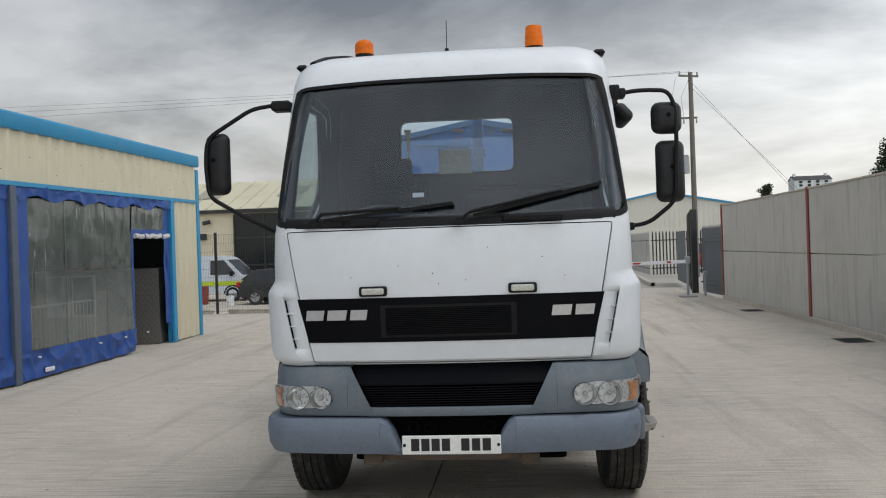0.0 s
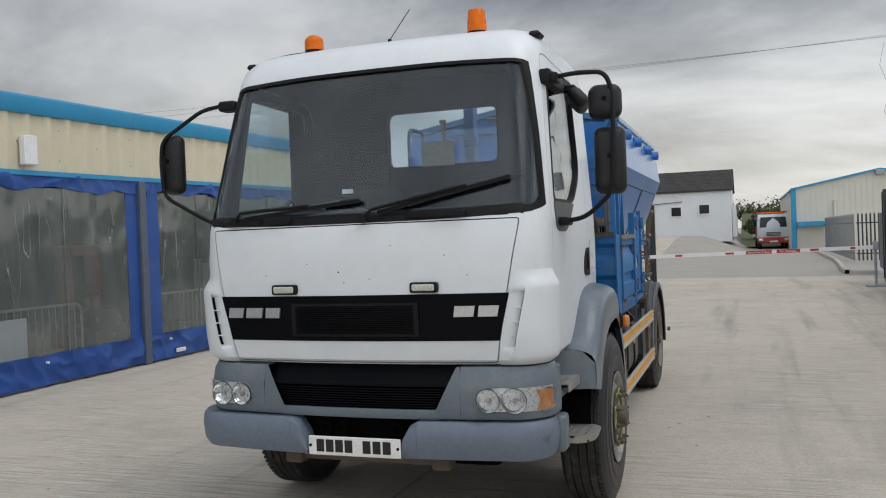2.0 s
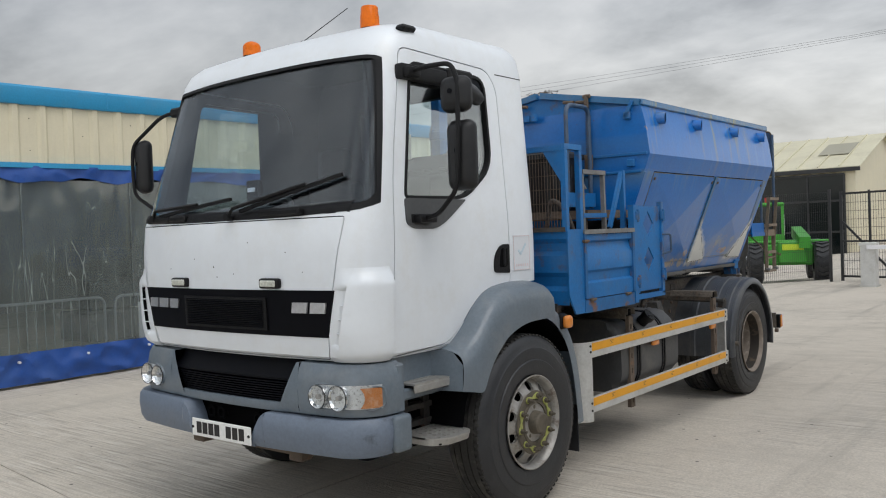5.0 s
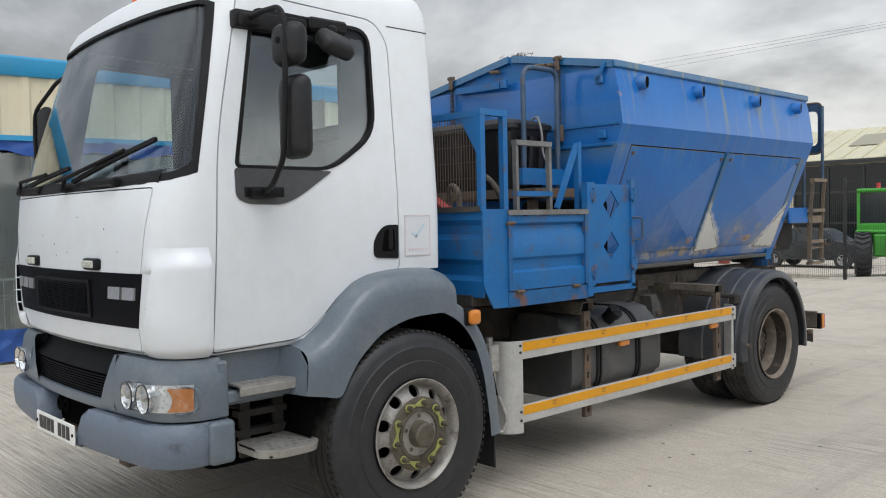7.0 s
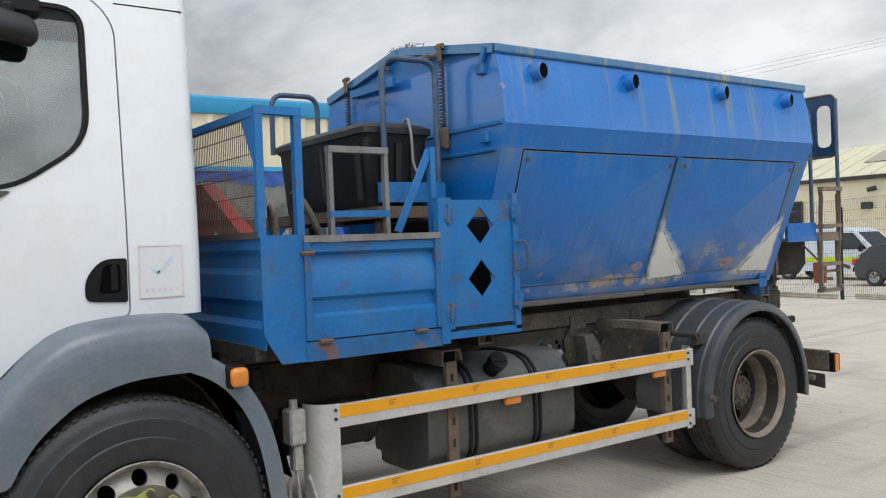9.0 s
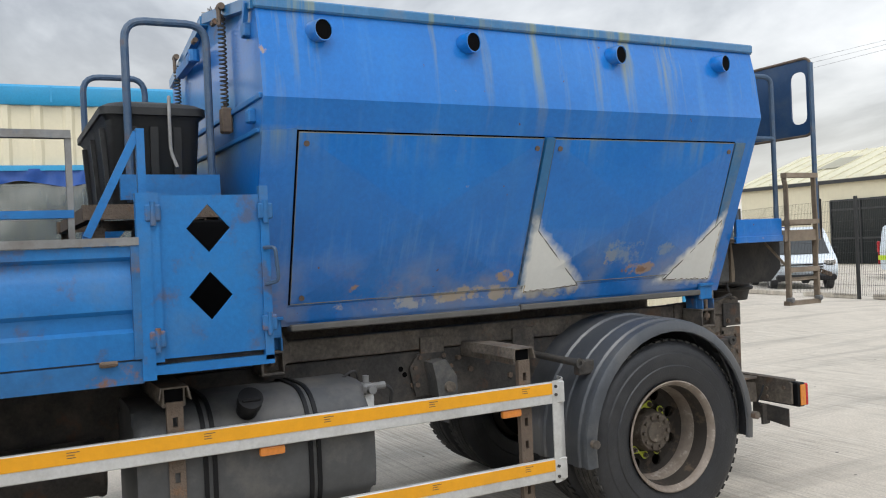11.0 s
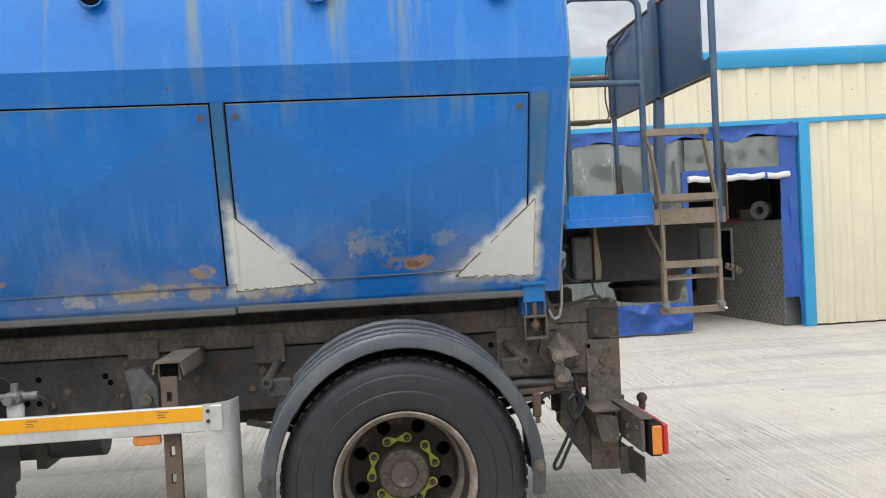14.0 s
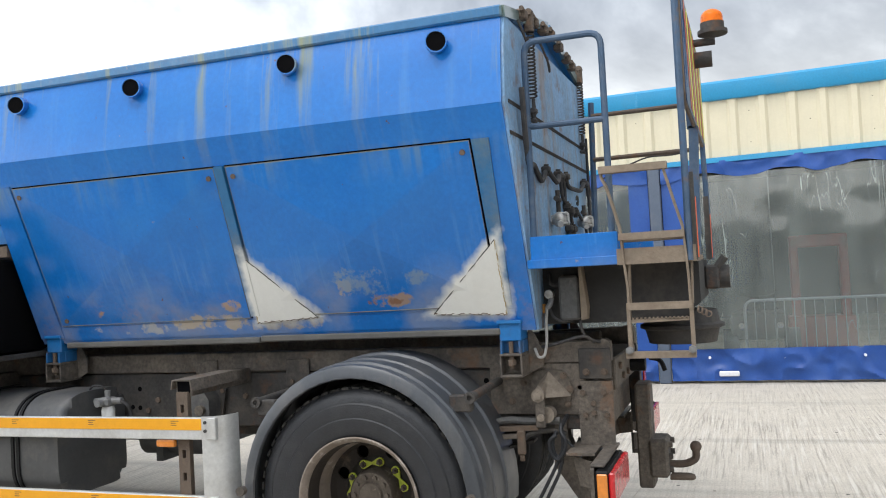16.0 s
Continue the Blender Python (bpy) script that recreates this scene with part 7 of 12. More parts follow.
part("stiffener", bm, BLUE2, hopper)
for x in (0.30, 0.42, -0.15):
    bm = BM()
    cyl(bm, (x - 0.05, HOP0 - 0.02, 2.67 + 0.10 * (0.5 - abs(x))), (x + 0.05, HOP0 - 0.03, 2.66 + 0.10 * (0.5 - abs(x))), 0.014, 8)
    part("hinge_pin", bm, RUSTY, hopper)
# frayed net bundled at the lid's front apex
bm = BM()
for k in range(40):
    x = random.uniform(-0.10, 0.12)
    y = HOP0 + random.uniform(0.0, 0.10)
    tube(bm, [(x, y, 2.785), (x + random.uniform(-0.03, 0.03), y, 2.805 + random.uniform(0, 0.02)), (x + random.uniform(-0.06, 0.06), y + random.uniform(-0.04, 0.04), 2.808)], 0.002, 3)
tagged(part("frayed_net", bm, CHASSIS2, hopper), kind="stuff")

# rear wall: grimy plate with open seams, looped hoses and alloy valves
bm = BM()
w = [(x - 0.012, z) for x, z in SEC]
prism(bm, [(-x, z) for x, z in w] + [(x, z) for x, z in w[::-1]], "y", HOP1 - 0.002, HOP1 + 0.012)
rear = part("rear_wall", bm, BLUE_DIRTY, hopper, "grimy streaked rear plate of the hopper")
for z, x0 in ((2.082, -0.97), (2.218, -0.97)):
    bm = BM()
    box(bm, (x0, HOP1 + 0.011, z - 0.004), (0.93, HOP1 + 0.0165, z + 0.004), 0.001)
    box(bm, (x0, HOP1 + 0.011, z + 0.004), (0.93, HOP1 + 0.019, z + 0.012), 0.002)
    part("seam", bm, SEAM_DARK, rear)
RY = HOP1 + 0.034
for r, pts in ((0.013, [(0.80, 2.30), (0.76, 2.06), (0.71, 1.955), (0.56, 1.985), (0.425, 1.903), (0.342, 1.981), (0.146, 1.92), (0.058, 1.983), (-0.162, 1.987), (-0.249, 1.935), (-0.497, 1.93), (-0.702, 1.998), (-0.90, 2.01), (-0.94, 1.93)]),
               (0.011, [(-0.10, 1.985), (-0.15, 1.90), (-0.12, 1.80), (-0.20, 1.70), (-0.17, 1.60)]), (0.010, [(0.02, 1.97), (-0.02, 1.86), (-0.24, 1.82), (-0.30, 1.70), (-0.26, 1.60)]),
               (0.009, [(-0.38, 1.82), (-0.46, 1.77), (-0.56, 1.75)]), (0.008, [(-0.55, 1.74), (-0.66, 1.70), (-0.74, 1.64)]), (0.010, [(-0.86, 2.0), (-0.90, 1.9), (-0.88, 1.62)]), (0.009, [(-0.92, 2.3), (-0.925, 1.9), (-0.90, 1.60)])):
    bm = BM()
    tube(bm, [(x, RY + 0.012 * math.sin(9 * x), z) for x, z in pts], r, 7, 0.04)
    part("hose", bm, HOSE_D, rear, "dark looped hose")
for k in range(9):
    bm = BM()
    x, z = ((0.342, 1.975), (0.06, 1.978), (-0.15, 1.985), (-0.70, 1.995), (-0.13, 1.82), (-0.24, 1.80), (-0.36, 1.80), (-0.16, 1.70), (-0.28, 1.70))[k]
    box(bm, (x - 0.022, HOP1 + 0.012, z - 0.016), (x + 0.022, RY + 0.02, z + 0.018), 0.006)
    cyl(bm, (x, RY, z - 0.03), (x, RY, z + 0.028), 0.013, 8)
    part("hose_clip", bm, CHASSIS, rear)
for x, z, tall in ((0.18, 1.735, 0.10), (-0.55, 1.75, 0.05)):
    bm = BM()
    bmesh.ops.create_uvsphere(bm, u_segments=14, v_segments=9, radius=0.040, matrix=Matrix.Translation((x, HOP1 + 0.055, z)) @ Matrix.Diagonal((1.3, 1.0, 1.0, 1)))
    cyl(bm, (x, HOP1, z), (x, HOP1 + 0.10, z), 0.026, 10)
    cyl(bm, (x + 0.03, HOP1 + 0.06, z - 0.02), (x + 0.085, HOP1 + 0.075, z - 0.03), 0.016, 8)
    cyl(bm, (x - 0.03, HOP1 + 0.06, z + 0.02), (x - 0.085, HOP1 + 0.07, z + 0.03), 0.015, 8)
    for j in range(4):
        a = 0.8 + j * 1.57
        cyl(bm, (x + 0.032 * math.cos(a), HOP1 + 0.06, z + 0.032 * math.sin(a)), (x + 0.034 * math.cos(a), HOP1 + 0.098, z + 0.034 * math.sin(a)), 0.008, 6)
    vv = part("hydraulic_valve", bm, ALLOY, rear, "dirty alloy hydraulic valve")
    bm = BM()
    cyl(bm, (x, HOP1 + 0.05, z + 0.03), (x + 0.004, HOP1 + 0.05, z + 0.05 + tall), 0.012, 8)
    cyl(bm, (x - 0.03, HOP1 + 0.05, z + tall), (x + 0.05, HOP1 + 0.05, z + tall + 0.006), 0.014, 8)
    part("valve_stem", bm, CHASSIS, vv)
bm = BM()
tube(bm, [(-0.333 + 0.026 * math.cos(a), RY + 0.02, 1.864 + 0.026 * math.sin(a)) for a in [k * 0.45 for k in range(14)]], 0.005, 6)
part("lifting_ring", bm, CHASSIS, rear)
for k in range(7):
    bm = BM()
    x = 0.62 - k * 0.20 + random.uniform(-0.05, 0.05)
    z = 2.63 + 0.10 * (1 - abs(x))
    box(bm, (x - 0.03, HOP1, z - 0.02), (x + 0.03, HOP1 + 0.05, z + 0.03), 0.008)
    cyl(bm, (x - 0.05, HOP1 + 0.03, z + 0.02), (x + 0.06, HOP1 + 0.04, z + 0.02), 0.012, 8)
    part("lid_latch", bm, RUSTY, rear)
for x0, x1 in ((0.75, 0.62), (0.30, 0.20)):
    bm = BM()
    tube(bm, [(x0, HOP1 + 0.03, 2.62), (x0 - 0.04, HOP1 + 0.06, 2.52), (x1, HOP1 + 0.05, 2.48), (x1 - 0.05, HOP1 + 0.03, 2.58)], 0.006, 6, 0.05)
    part("cable", bm, CHASSIS, rear)

# ---- lorry: operator's cage between cab and hopper ----
for s in (1, -1):
    def F(bm):
        return bm if s > 0 else mirror_x(bm)
    # corner plate with a chamfered foot
    bm = BM()
    prism(bm, [(1.905, 1.22), (1.925, 1.18), (1.985, 1.085), (2.10, 1.085), (2.10, 1.638), (1.905, 1.638)], "x", 1.085, 1.097)
    part("corner_plate", F(bm), BLUE2, lorry, "blue steel corner plate")
    # drop side: framed sheet with two pressed ribs
    bm = BM()
    prof = [(1.098, 1.175), (1.098, 1.20), (1.098, 1.275), (1.078, 1.290), (1.078, 1.345), (1.098, 1.362), (1.098, 1.470), (1.085, 1.490), (1.070, 1.545), (1.098, 1.56), (1.098, 1.60)]
    rows = [[(x, y, z) for x, z in prof] for y in (2.125, 2.46, 2.80)]
    grid_surface(bm, rows, (-0.006, 0, 0))
    ds = part("drop_side", F(bm), BLUE2, lorry, "blue ribbed drop side with rusty frame")
    for a, b in (((2.115, 1.175), (2.115, 1.61)), ((2.81, 1.175), (2.81, 1.61))):
        bm = BM()
        bar(bm, (1.094, *a), (1.094, *b), 0.03, 0.03)
        part("frame_bar", F(bm), BLUE_RUST, ds)
    bm = BM()
    bar(bm, (1.090, 2.10, 1.618), (1.090, 2.825, 1.618), 0.045, 0.030)
    part("top_rail", F(bm), WORN, ds, "worn steel top rail")
    bm = BM()
    bar(bm, (1.085, 2.10, 1.125), (1.085, 2.825, 1.125), 0.03, 0.085)
    part("bottom_rail", F(bm), BLUE_RUST, ds)
    for y, z in ((2.19, 1.165), (2.70, 1.165), (2.115, 1.555)):
        bm = BM()
        box(bm, (1.095, y - 0.03, z - 0.010), (1.116, y + 0.03, z + 0.012), 0.006)
        cyl(bm, (1.112, y - 0.032, z + 0.003), (1.112, y + 0.032, z + 0.003), 0.009, 8)
        part("hinge", F(bm), RUSTY, ds)
    # cage door with two diamond openings
    bm = BM()
    bar(bm, (1.085, 2.845, 1.09), (1.085, 2.845, 1.80), 0.045, 0.05, (0, 1, 0))
    dp = part("door_post", F(bm), BLUE2, lorry)
    cut = BM()
    for zc in (1.660, 1.395):
        prism(cut, [(3.09, zc - 0.095), (3.175, zc), (3.09, zc + 0.095), (3.005, zc)], "x", 1.0, 1.2)
    door_bm = carve(outline_prism([(2.885, 1.165), (3.305, 1.165), (3.305, 1.79), (2.885, 1.79)], "x", 1.080, 1.090), cut, "DIFFERENCE")
    cd = part("cage_door", F(door_bm), BLUE2, lorry, "blue sheet door with two diamond cut-outs")
    for a, b in (((2.885, 1.155), (2.885, 1.80)), ((3.312, 1.125), (3.312, 1.825)), ((2.87, 1.125), (3.33, 1.125))):
        bm = BM()
        bar(bm, (1.085, *a), (1.085, *b), 0.035, 0.035, (0, 1, 1))
        part("frame_bar", F(bm), BLUE2, cd)
    bm = BM()
    tube(bm, [(1.09, 3.30, 1.575), (1.155, 3.335, 1.575), (1.155, 3.345, 1.44), (1.09, 3.30, 1.425)], 0.008, 6, 0.02)
    part("pull_handle", F(bm), BLUE3, cd)
    for y, z in ((2.88, 1.72), (2.88, 1.24), (3.315, 1.72), (3.315, 1.27)):
        bm = BM()
        box(bm, (1.09, y - 0.03, z - 0.03), (1.115, y + 0.03, z + 0.035), 0.006)
        cyl(bm, (1.112, y, z - 0.045), (1.112, y, z + 0.045), 0.011, 8)
        part("hinge", F(bm), BLUE_RUST, cd)
    # guard posts above the box
    for y in (1.915, 2.095):
        bm = BM()
        bar(bm, (1.080, y, 1.63), (1.080, y, 2.153), 0.035, 0.035, (0, 1, 0))
        part("guard_post", F(bm), BLUE2, lorry, "blue box-section guard post")
    bm = BM()
    bar(bm, (1.080, 1.90, 2.172), (1.080, 2.115, 2.172), 0.035, 0.035)
    part("guard_top", F(bm), BLUE2, lorry)
    bm = BM()
    bar(bm, (1.075, 1.915, 2.165), (0.003, 1.905, 2.165), 0.035, 0.035)
    part("guard_rail", F(bm), BLUE2, lorry)
    bm = BM()
    prism(bm, [(1.07, 2.15), (1.07, 1.93), (0.93, 2.15)], "y", 1.902, 1.912)
    part("gusset", F(bm), BLUE2, lorry)
    # safety mesh of upright rods
    for i in range(48):
        bm = BM()
        x = 1.045 - i * 0.0220
        tube(bm, [(x, 1.908, 1.64), (x, 1.908, 2.15)], 0.0024, 4)
        part("mesh_rod", F(bm), RUSTY, lorry)
    for k in range(5):
        bm = BM()
        tube(bm, [(1.06, 1.906, 1.72 + k * 0.09), (0.004, 1.906, 1.72 + k * 0.09)], 0.0025, 4)
        part("mesh_wire", F(bm), RUSTY, lorry)
    # ladder frame on the side, brace behind it
    if s > 0:
        for y in (2.305, 2.605):
            bm = BM()
            bar(bm, (0.985, y, 1.62), (0.98, y, 2.035), 0.022, 0.03, (1, 0, 0))
            part("step_frame_leg", bm, WORN, lorry, "worn steel step frame leg")
        for z in (2.030, 1.730):
            bm = BM()
            bar(bm, (0.98, 2.295, z), (0.98, 2.615, z), 0.045, 0.030)
            part("step_frame_tread", bm, WORN if z > 2 else BLUE2, lorry)
        bm = BM()
        bar(bm, (1.005, 2.86, 1.62), (1.005, 2.86, 2.055), 0.03, 0.035, (1, 0, 0))
        bar(bm, (1.005, 2.85, 2.04), (1.0, 2.655, 1.64), 0.025, 0.03)
        part("brace", bm, BLUE2, lorry, "blue angled brace")
# front wall of the box across the lorry, ribbed
bm = BM()
prof = [(1.915, 1.15), (1.915, 1.24), (1.940, 1.27), (1.940, 1.33), (1.915, 1.36), (1.915, 1.47), (1.940, 1.50), (1.940, 1.55), (1.915, 1.58), (1.915, 1.635)]
rows = [[(x, y, z) for y, z in prof] for x in (-1.085, -0.5, 0, 0.5, 1.085)]
grid_surface(bm, rows, (0, 0.006, 0))
fw = part("cage_front", bm, BLUE2, lorry, "blue ribbed front wall of the cage")
bm = BM()
bar(bm, (-1.085, 1.915, 1.64), (1.085, 1.915, 1.64), 0.04, 0.03)
bar(bm, (-1.0, 1.93, 1.13), (1.0, 1.93, 1.13), 0.05, 0.06)
part("cage_beam", bm, CHASSIS, fw)
bm = BM()
box(bm, (-1.06, 1.96, 1.14), (1.06, 3.34, 1.165))
part("cage_floor", bm, CHASSIS, lorry)
bm = BM()
bar(bm, (-1.0, 2.70, 1.745), (0.82, 2.70, 1.745), 0.05, 0.06)
bar(bm, (-1.0, 3.18, 1.745), (0.82, 3.18, 1.745), 0.05, 0.06)
bar(bm, (0.80, 2.66, 1.745), (0.80, 3.34, 1.745), 0.05, 0.06)
bar(bm, (-0.70, 2.66, 1.745), (-0.70, 3.34, 1.745), 0.05, 0.06)
for x in (-0.95, 0.75):
    for y in (2.72, 3.18):
        bar(bm, (x, y, 1.16), (x, y, 1.74), 0.05, 0.05, (1, 0, 0))
part("bin_frame", bm, RUSTY, lorry, "worn steel frame under the grit bin")
bm = BM()
box(bm, (-0.85, 2.05, 1.165), (0.60, 3.0, 1.60), 0.04)
pk = part("power_pack", bm, DARK, lorry, "dark power pack under the bin")
bm = BM()
bar(bm, (0.545, 2.84, 1.865), (0.545, 3.27, 1.865), 0.03, 0.11)
part("walkway_plate", bm, BLUE2, lorry)
bm = BM()
box(bm, (0.50, 2.88, 1.17), (0.92, 3.30, 1.70), 0.03, None, 2)
part("pump_housing", bm, DARK, lorry, "dark pump housing behind the cage door")
# hand hoops over the bin
for x, y0, y1, z0 in ((0.535, 2.885, 3.24, 1.80), (-0.755, 2.83, 3.165, 2.20)):
    bm = BM()
    tube(bm, [(x, y0, z0), (x, y0, 2.60), (x, y1, 2.605), (x, y1, z0)], 0.0175, 10, 0.09)
    part("hand_hoop", bm, BLUE3, lorry, "blue tubular hand hoop")
# upright exhaust-side post behind the cab
bm = BM()
bar(bm, (0.10, 1.88, 1.64), (0.10, 1.88, 2.85), 0.07, 0.10, (0, 1, 0))
box(bm, (0.06, 1.80, 2.30), (0.16, 1.87, 2.36), 0.006)
ps = part("lamp_post", bm, BLUE2, lorry, "blue box-section post behind the cab")
bm = BM()
cyl(bm, (0.10, 1.85, 2.80), (0.22, 1.85, 2.80), 0.014, 8)
part("pin", bm, RUSTY, ps)
bm = BM()
prism(bm, rounded([(0.055, 1.58), (0.145, 1.58), (0.165, 1.78), (0.58, 1.58), (0.74, 1.58), (0.72, 1.64), (0.20, 1.925), (0.11, 1.925), (0.085, 1.86)], 0.02, 3), "y", 1.985, 2.06)
part("red_lever", bm, RED_PAINT, lorry, "red painted engine guard")
for p in ([(0.62, 2.2, 1.62), (0.60, 2.2, 1.78), (0.50, 2.22, 1.80), (0.48, 2.25, 1.60)], [(0.92, 2.30, 1.60), (0.90, 2.22, 1.78), (0.80, 2.2, 1.86), (0.72, 2.25, 1.62)]):
    bm = BM()
    tube(bm, p, 0.017, 8, 0.06)
    part("hose", bm, CHASSIS2, lorry)
# hose hanging over the bin
bm = BM()
tube(bm, [(0.44, 3.08, 2.265), (0.50, 3.07, 2.285), (0.545, 3.06, 2.18), (0.55, 3.06, 2.02), (0.58, 3.08, 1.95)], 0.008, 8, 0.05)
part("drain_hose", bm, HOSE_G, lorry)

# ---- lorry: rear platform, ladder, sign, spinner, lights ----
bm = BM()
box(bm, (-0.76, 6.30, 1.490), (0.76, 6.72, 1.515), 0.004)
pf = part("rear_platform", bm, RUSTY, lorry, "worn steel rear platform")
for s in (1, -1):
    bm = BM()
    box(bm, (s * 0.748 - 0.006, 6.315, 1.505), (s * 0.748 + 0.006, 6.705, 1.632), 0.003)
    box(bm, (s * 0.752 - 0.012, 6.30, 1.488), (s * 0.752 + 0.012, 6.72, 1.528), 0.003)
    part("kick_plate", bm, BLUE, pf, "blue kick plate")
bm = BM()
box(bm, (0.0, 6.72, 1.488), (0.772, 7.02, 1.515), 0.004)
bar(bm, (0.765, 6.70, 1.520), (0.765, 7.03, 1.520), 0.025, 0.07)
bar(bm, (0.30, 7.01, 1.520), (0.765, 7.01, 1.520), 0.025, 0.07)
bar(bm, (0.70, 6.72, 1.60), (0.70, 7.01, 1.60), 0.05, 0.035)
part("step_platform", bm, LADDER, lorry, "rusty step platform")
bm = BM()
tube(bm, [(-0.80, 6.350, 1.50), (-0.80, 6.372, 2.50)], 0.018, 8)
part("far_stanchion", bm, BLUE3, lorry)
for s in (1,):
    bm = BM()
    tube(bm, [(s * 0.735, 6.330, 1.50), (s * 0.735, 6.333, 2.515), (s * 0.735, 6.680, 2.515), (s * 0.735, 6.680, 1.51)], 0.0150, 10, 0.06)
    hr = part("handrail", bm, BLUE3, lorry, "blue tubular platform handrail")
    bm = BM()
    cyl(bm, (s * 0.735, 6.333, 2.13), (s * 0.735, 6.680, 2.13), 0.014, 10)
    part("mid_rail", bm, BLUE3, hr)
for s in (1, -1):
    bm = BM()
    tube(bm, [(s * 0.772, 7.004 if s > 0 else 7.03, 1.49), (s * 0.772, 7.004 if s > 0 else 7.01, 2.62)], 0.0155, 10)
    part("sign_post", bm, BLUE3, lorry)
for z in (2.42, 2.148):
    bm = BM()
    cyl(bm, (-0.79, 6.37, z - 0.004), (-0.79, 7.0, z), 0.014, 8)
    part("far_rail", bm, RUSTY, lorry)
bm = BM()
bar(bm, (0.04, 6.990, 1.50), (0.04, 7.014, 2.16), 0.05, 0.045, (0, 1, 0))
bar(bm, (0.04, 7.0, 2.15), (0.04, 7.0, 2.68), 0.05, 0.034, (0, 1, 0))
part("mast", bm, BLUE3, lorry, "blue box-section sign mast")
# sign board: dark blue front, reflective yellow and red chevrons behind
bm = BM()
hole = BM()
pts = rounded([(-0.84, 2.16), (0.755, 2.16), (0.755, 2.66), (-0.84, 2.66)], 0.06, 4)
sb = outline_prism(pts, "y", 7.020, 7.030)
cutb = outline_prism(rounded([(0.60, 2.24), (0.72, 2.24), (0.72, 2.58), (0.60, 2.58)], 0.055, 4), "y", 6.9, 7.2)
sbm = carve(sb, cutb, "DIFFERENCE")
board = part("sign_board", sbm, SIGN_BLUE, lorry, "blue sign board, reflective chevrons on its back")
bm = BM()
tube(bm, [(-0.84, 7.018, 2.4), (-0.84, 7.018, 2.66), (0.76, 7.018, 2.66), (0.76, 7.018, 2.16), (-0.84, 7.018, 2.16), (-0.84, 7.018, 2.41)], 0.009, 8, 0.06)
part("board_frame", bm, RUSTY, board)
YEL = material("reflective_yellow", (0.80, 0.76, 0.10), 0.4, vary=0.1, scale=8, dirt=(0.3, 0.3, 0.15), dirt_amount=0.4)
REDR = material("reflective_red", (0.55, 0.10, 0.03), 0.4, vary=0.1, scale=8)
for k in range(8):
    bm = BM()
    x0 = -0.82 + k * 0.17
    prism(bm, [(x0, 2.18), (x0 + 0.085, 2.18), (x0 + 0.26, 2.64), (x0 + 0.175, 2.64)], "y", 7.0305, 7.0325)
    part("chevron", bm, YEL if k % 2 == 0 else REDR, board, smooth=False)
bm = BM()
tube(bm, [(-0.80, 7.0, 2.62), (-0.55, 6.99, 2.60), (-0.4, 7.0, 2.64), (-0.83, 7.0, 2.55), (-0.86, 6.99, 2.30), (-0.80, 7.0, 2.16), (-0.78, 6.85, 2.125), (-0.77, 6.70, 2.13), (-0.78, 6.55, 2.08), (-0.79, 6.42, 2.02)], 0.005, 6, 0.05)
part("cable", bm, CHASSIS, board)
# beacon on the board
bm = BM()
cyl(bm, (-0.14, 7.03, 2.62), (-0.14, 7.14, 2.62), 0.02, 8)
cyl(bm, (-0.14, 7.13, 2.655), (-0.14, 7.13, 2.675), 0.075, 20)
cyl(bm, (-0.14, 7.13, 2.675), (-0.14, 7.13, 2.715), 0.060, 20)
tb = part("beacon", bm, CHASSIS, lorry, "amber rear beacon on a black base")
bm = BM()
lathe(bm, [(0, 0.056), (0.03, 0.056)] + [(0.03 + 0.045 * math.sin(a), 0.056 * math.cos(a)) for a in [math.pi / 2 * k / 6 for k in range(1, 7)]], "z", (-0.14, 7.13, 2.712), 20)
part("lens", bm, BEACON, tb)
bm = BM()
cyl(bm, (-0.14, 7.03, 2.53), (-0.14, 7.12, 2.53), 0.042, 16)
part("work_lamp", bm, CHASSIS, lorry)
ORG = material("orange_flag", (0.75, 0.13, 0.03), 0.5, vary=0.1, scale=10)
for x in (0.76, -0.74):
    bm = BM()
    prism(bm, [(x - 0.022, 1.50), (x + 0.024, 1.50), (x + 0.024, 1.745), (x - 0.022, 1.757)], "y", 7.038, 7.040)
    mk = part("orange_marker_board", bm, ORG, lorry, "orange marker strip facing the rear")
    bm = BM()
    prism(bm, [(x - 0.024, 1.498), (x + 0.026, 1.498), (x + 0.026, 1.747), (x - 0.024, 1.759)], "y", 7.033, 7.038)
    part("backing", bm, CHASSIS, mk)
    bm = BM()
    bar(bm, (x, 7.02, 1.49), (x, 7.02, 1.86), 0.03, 0.03, (0, 1, 0))
    part("marker_stay", bm, CHASSIS, lorry)
# folding ladder: thin bent rails, wider lower stiles, flat and serrated treads
for up in ([(6.657, 1.905), (6.660, 1.862), (6.677, 1.826), (6.705, 1.715), (6.721, 1.641), (6.729, 1.50), (6.738, 1.395), (6.738, 1.30)], [(6.918, 1.895), (6.923, 1.866), (6.955, 1.735), (6.981, 1.636), (6.990, 1.50), (6.993, 1.42), (6.994, 1.30)]):
    bm = BM()
    xz = lambda z: 0.835 - 0.045 * sstep(1.9, 1.6, z) - 0.02 * sstep(1.6, 1.3, z)
    pts = [(xz(z) - 0.012, y, z) for y, z in up]
    for a, b in zip(pts, pts[1:]):
        bar(bm, a, b, 0.032, 0.0095, (0, 1, 0))
    part("ladder_rail", bm, LADDER, lorry, "rusty bent ladder rail")
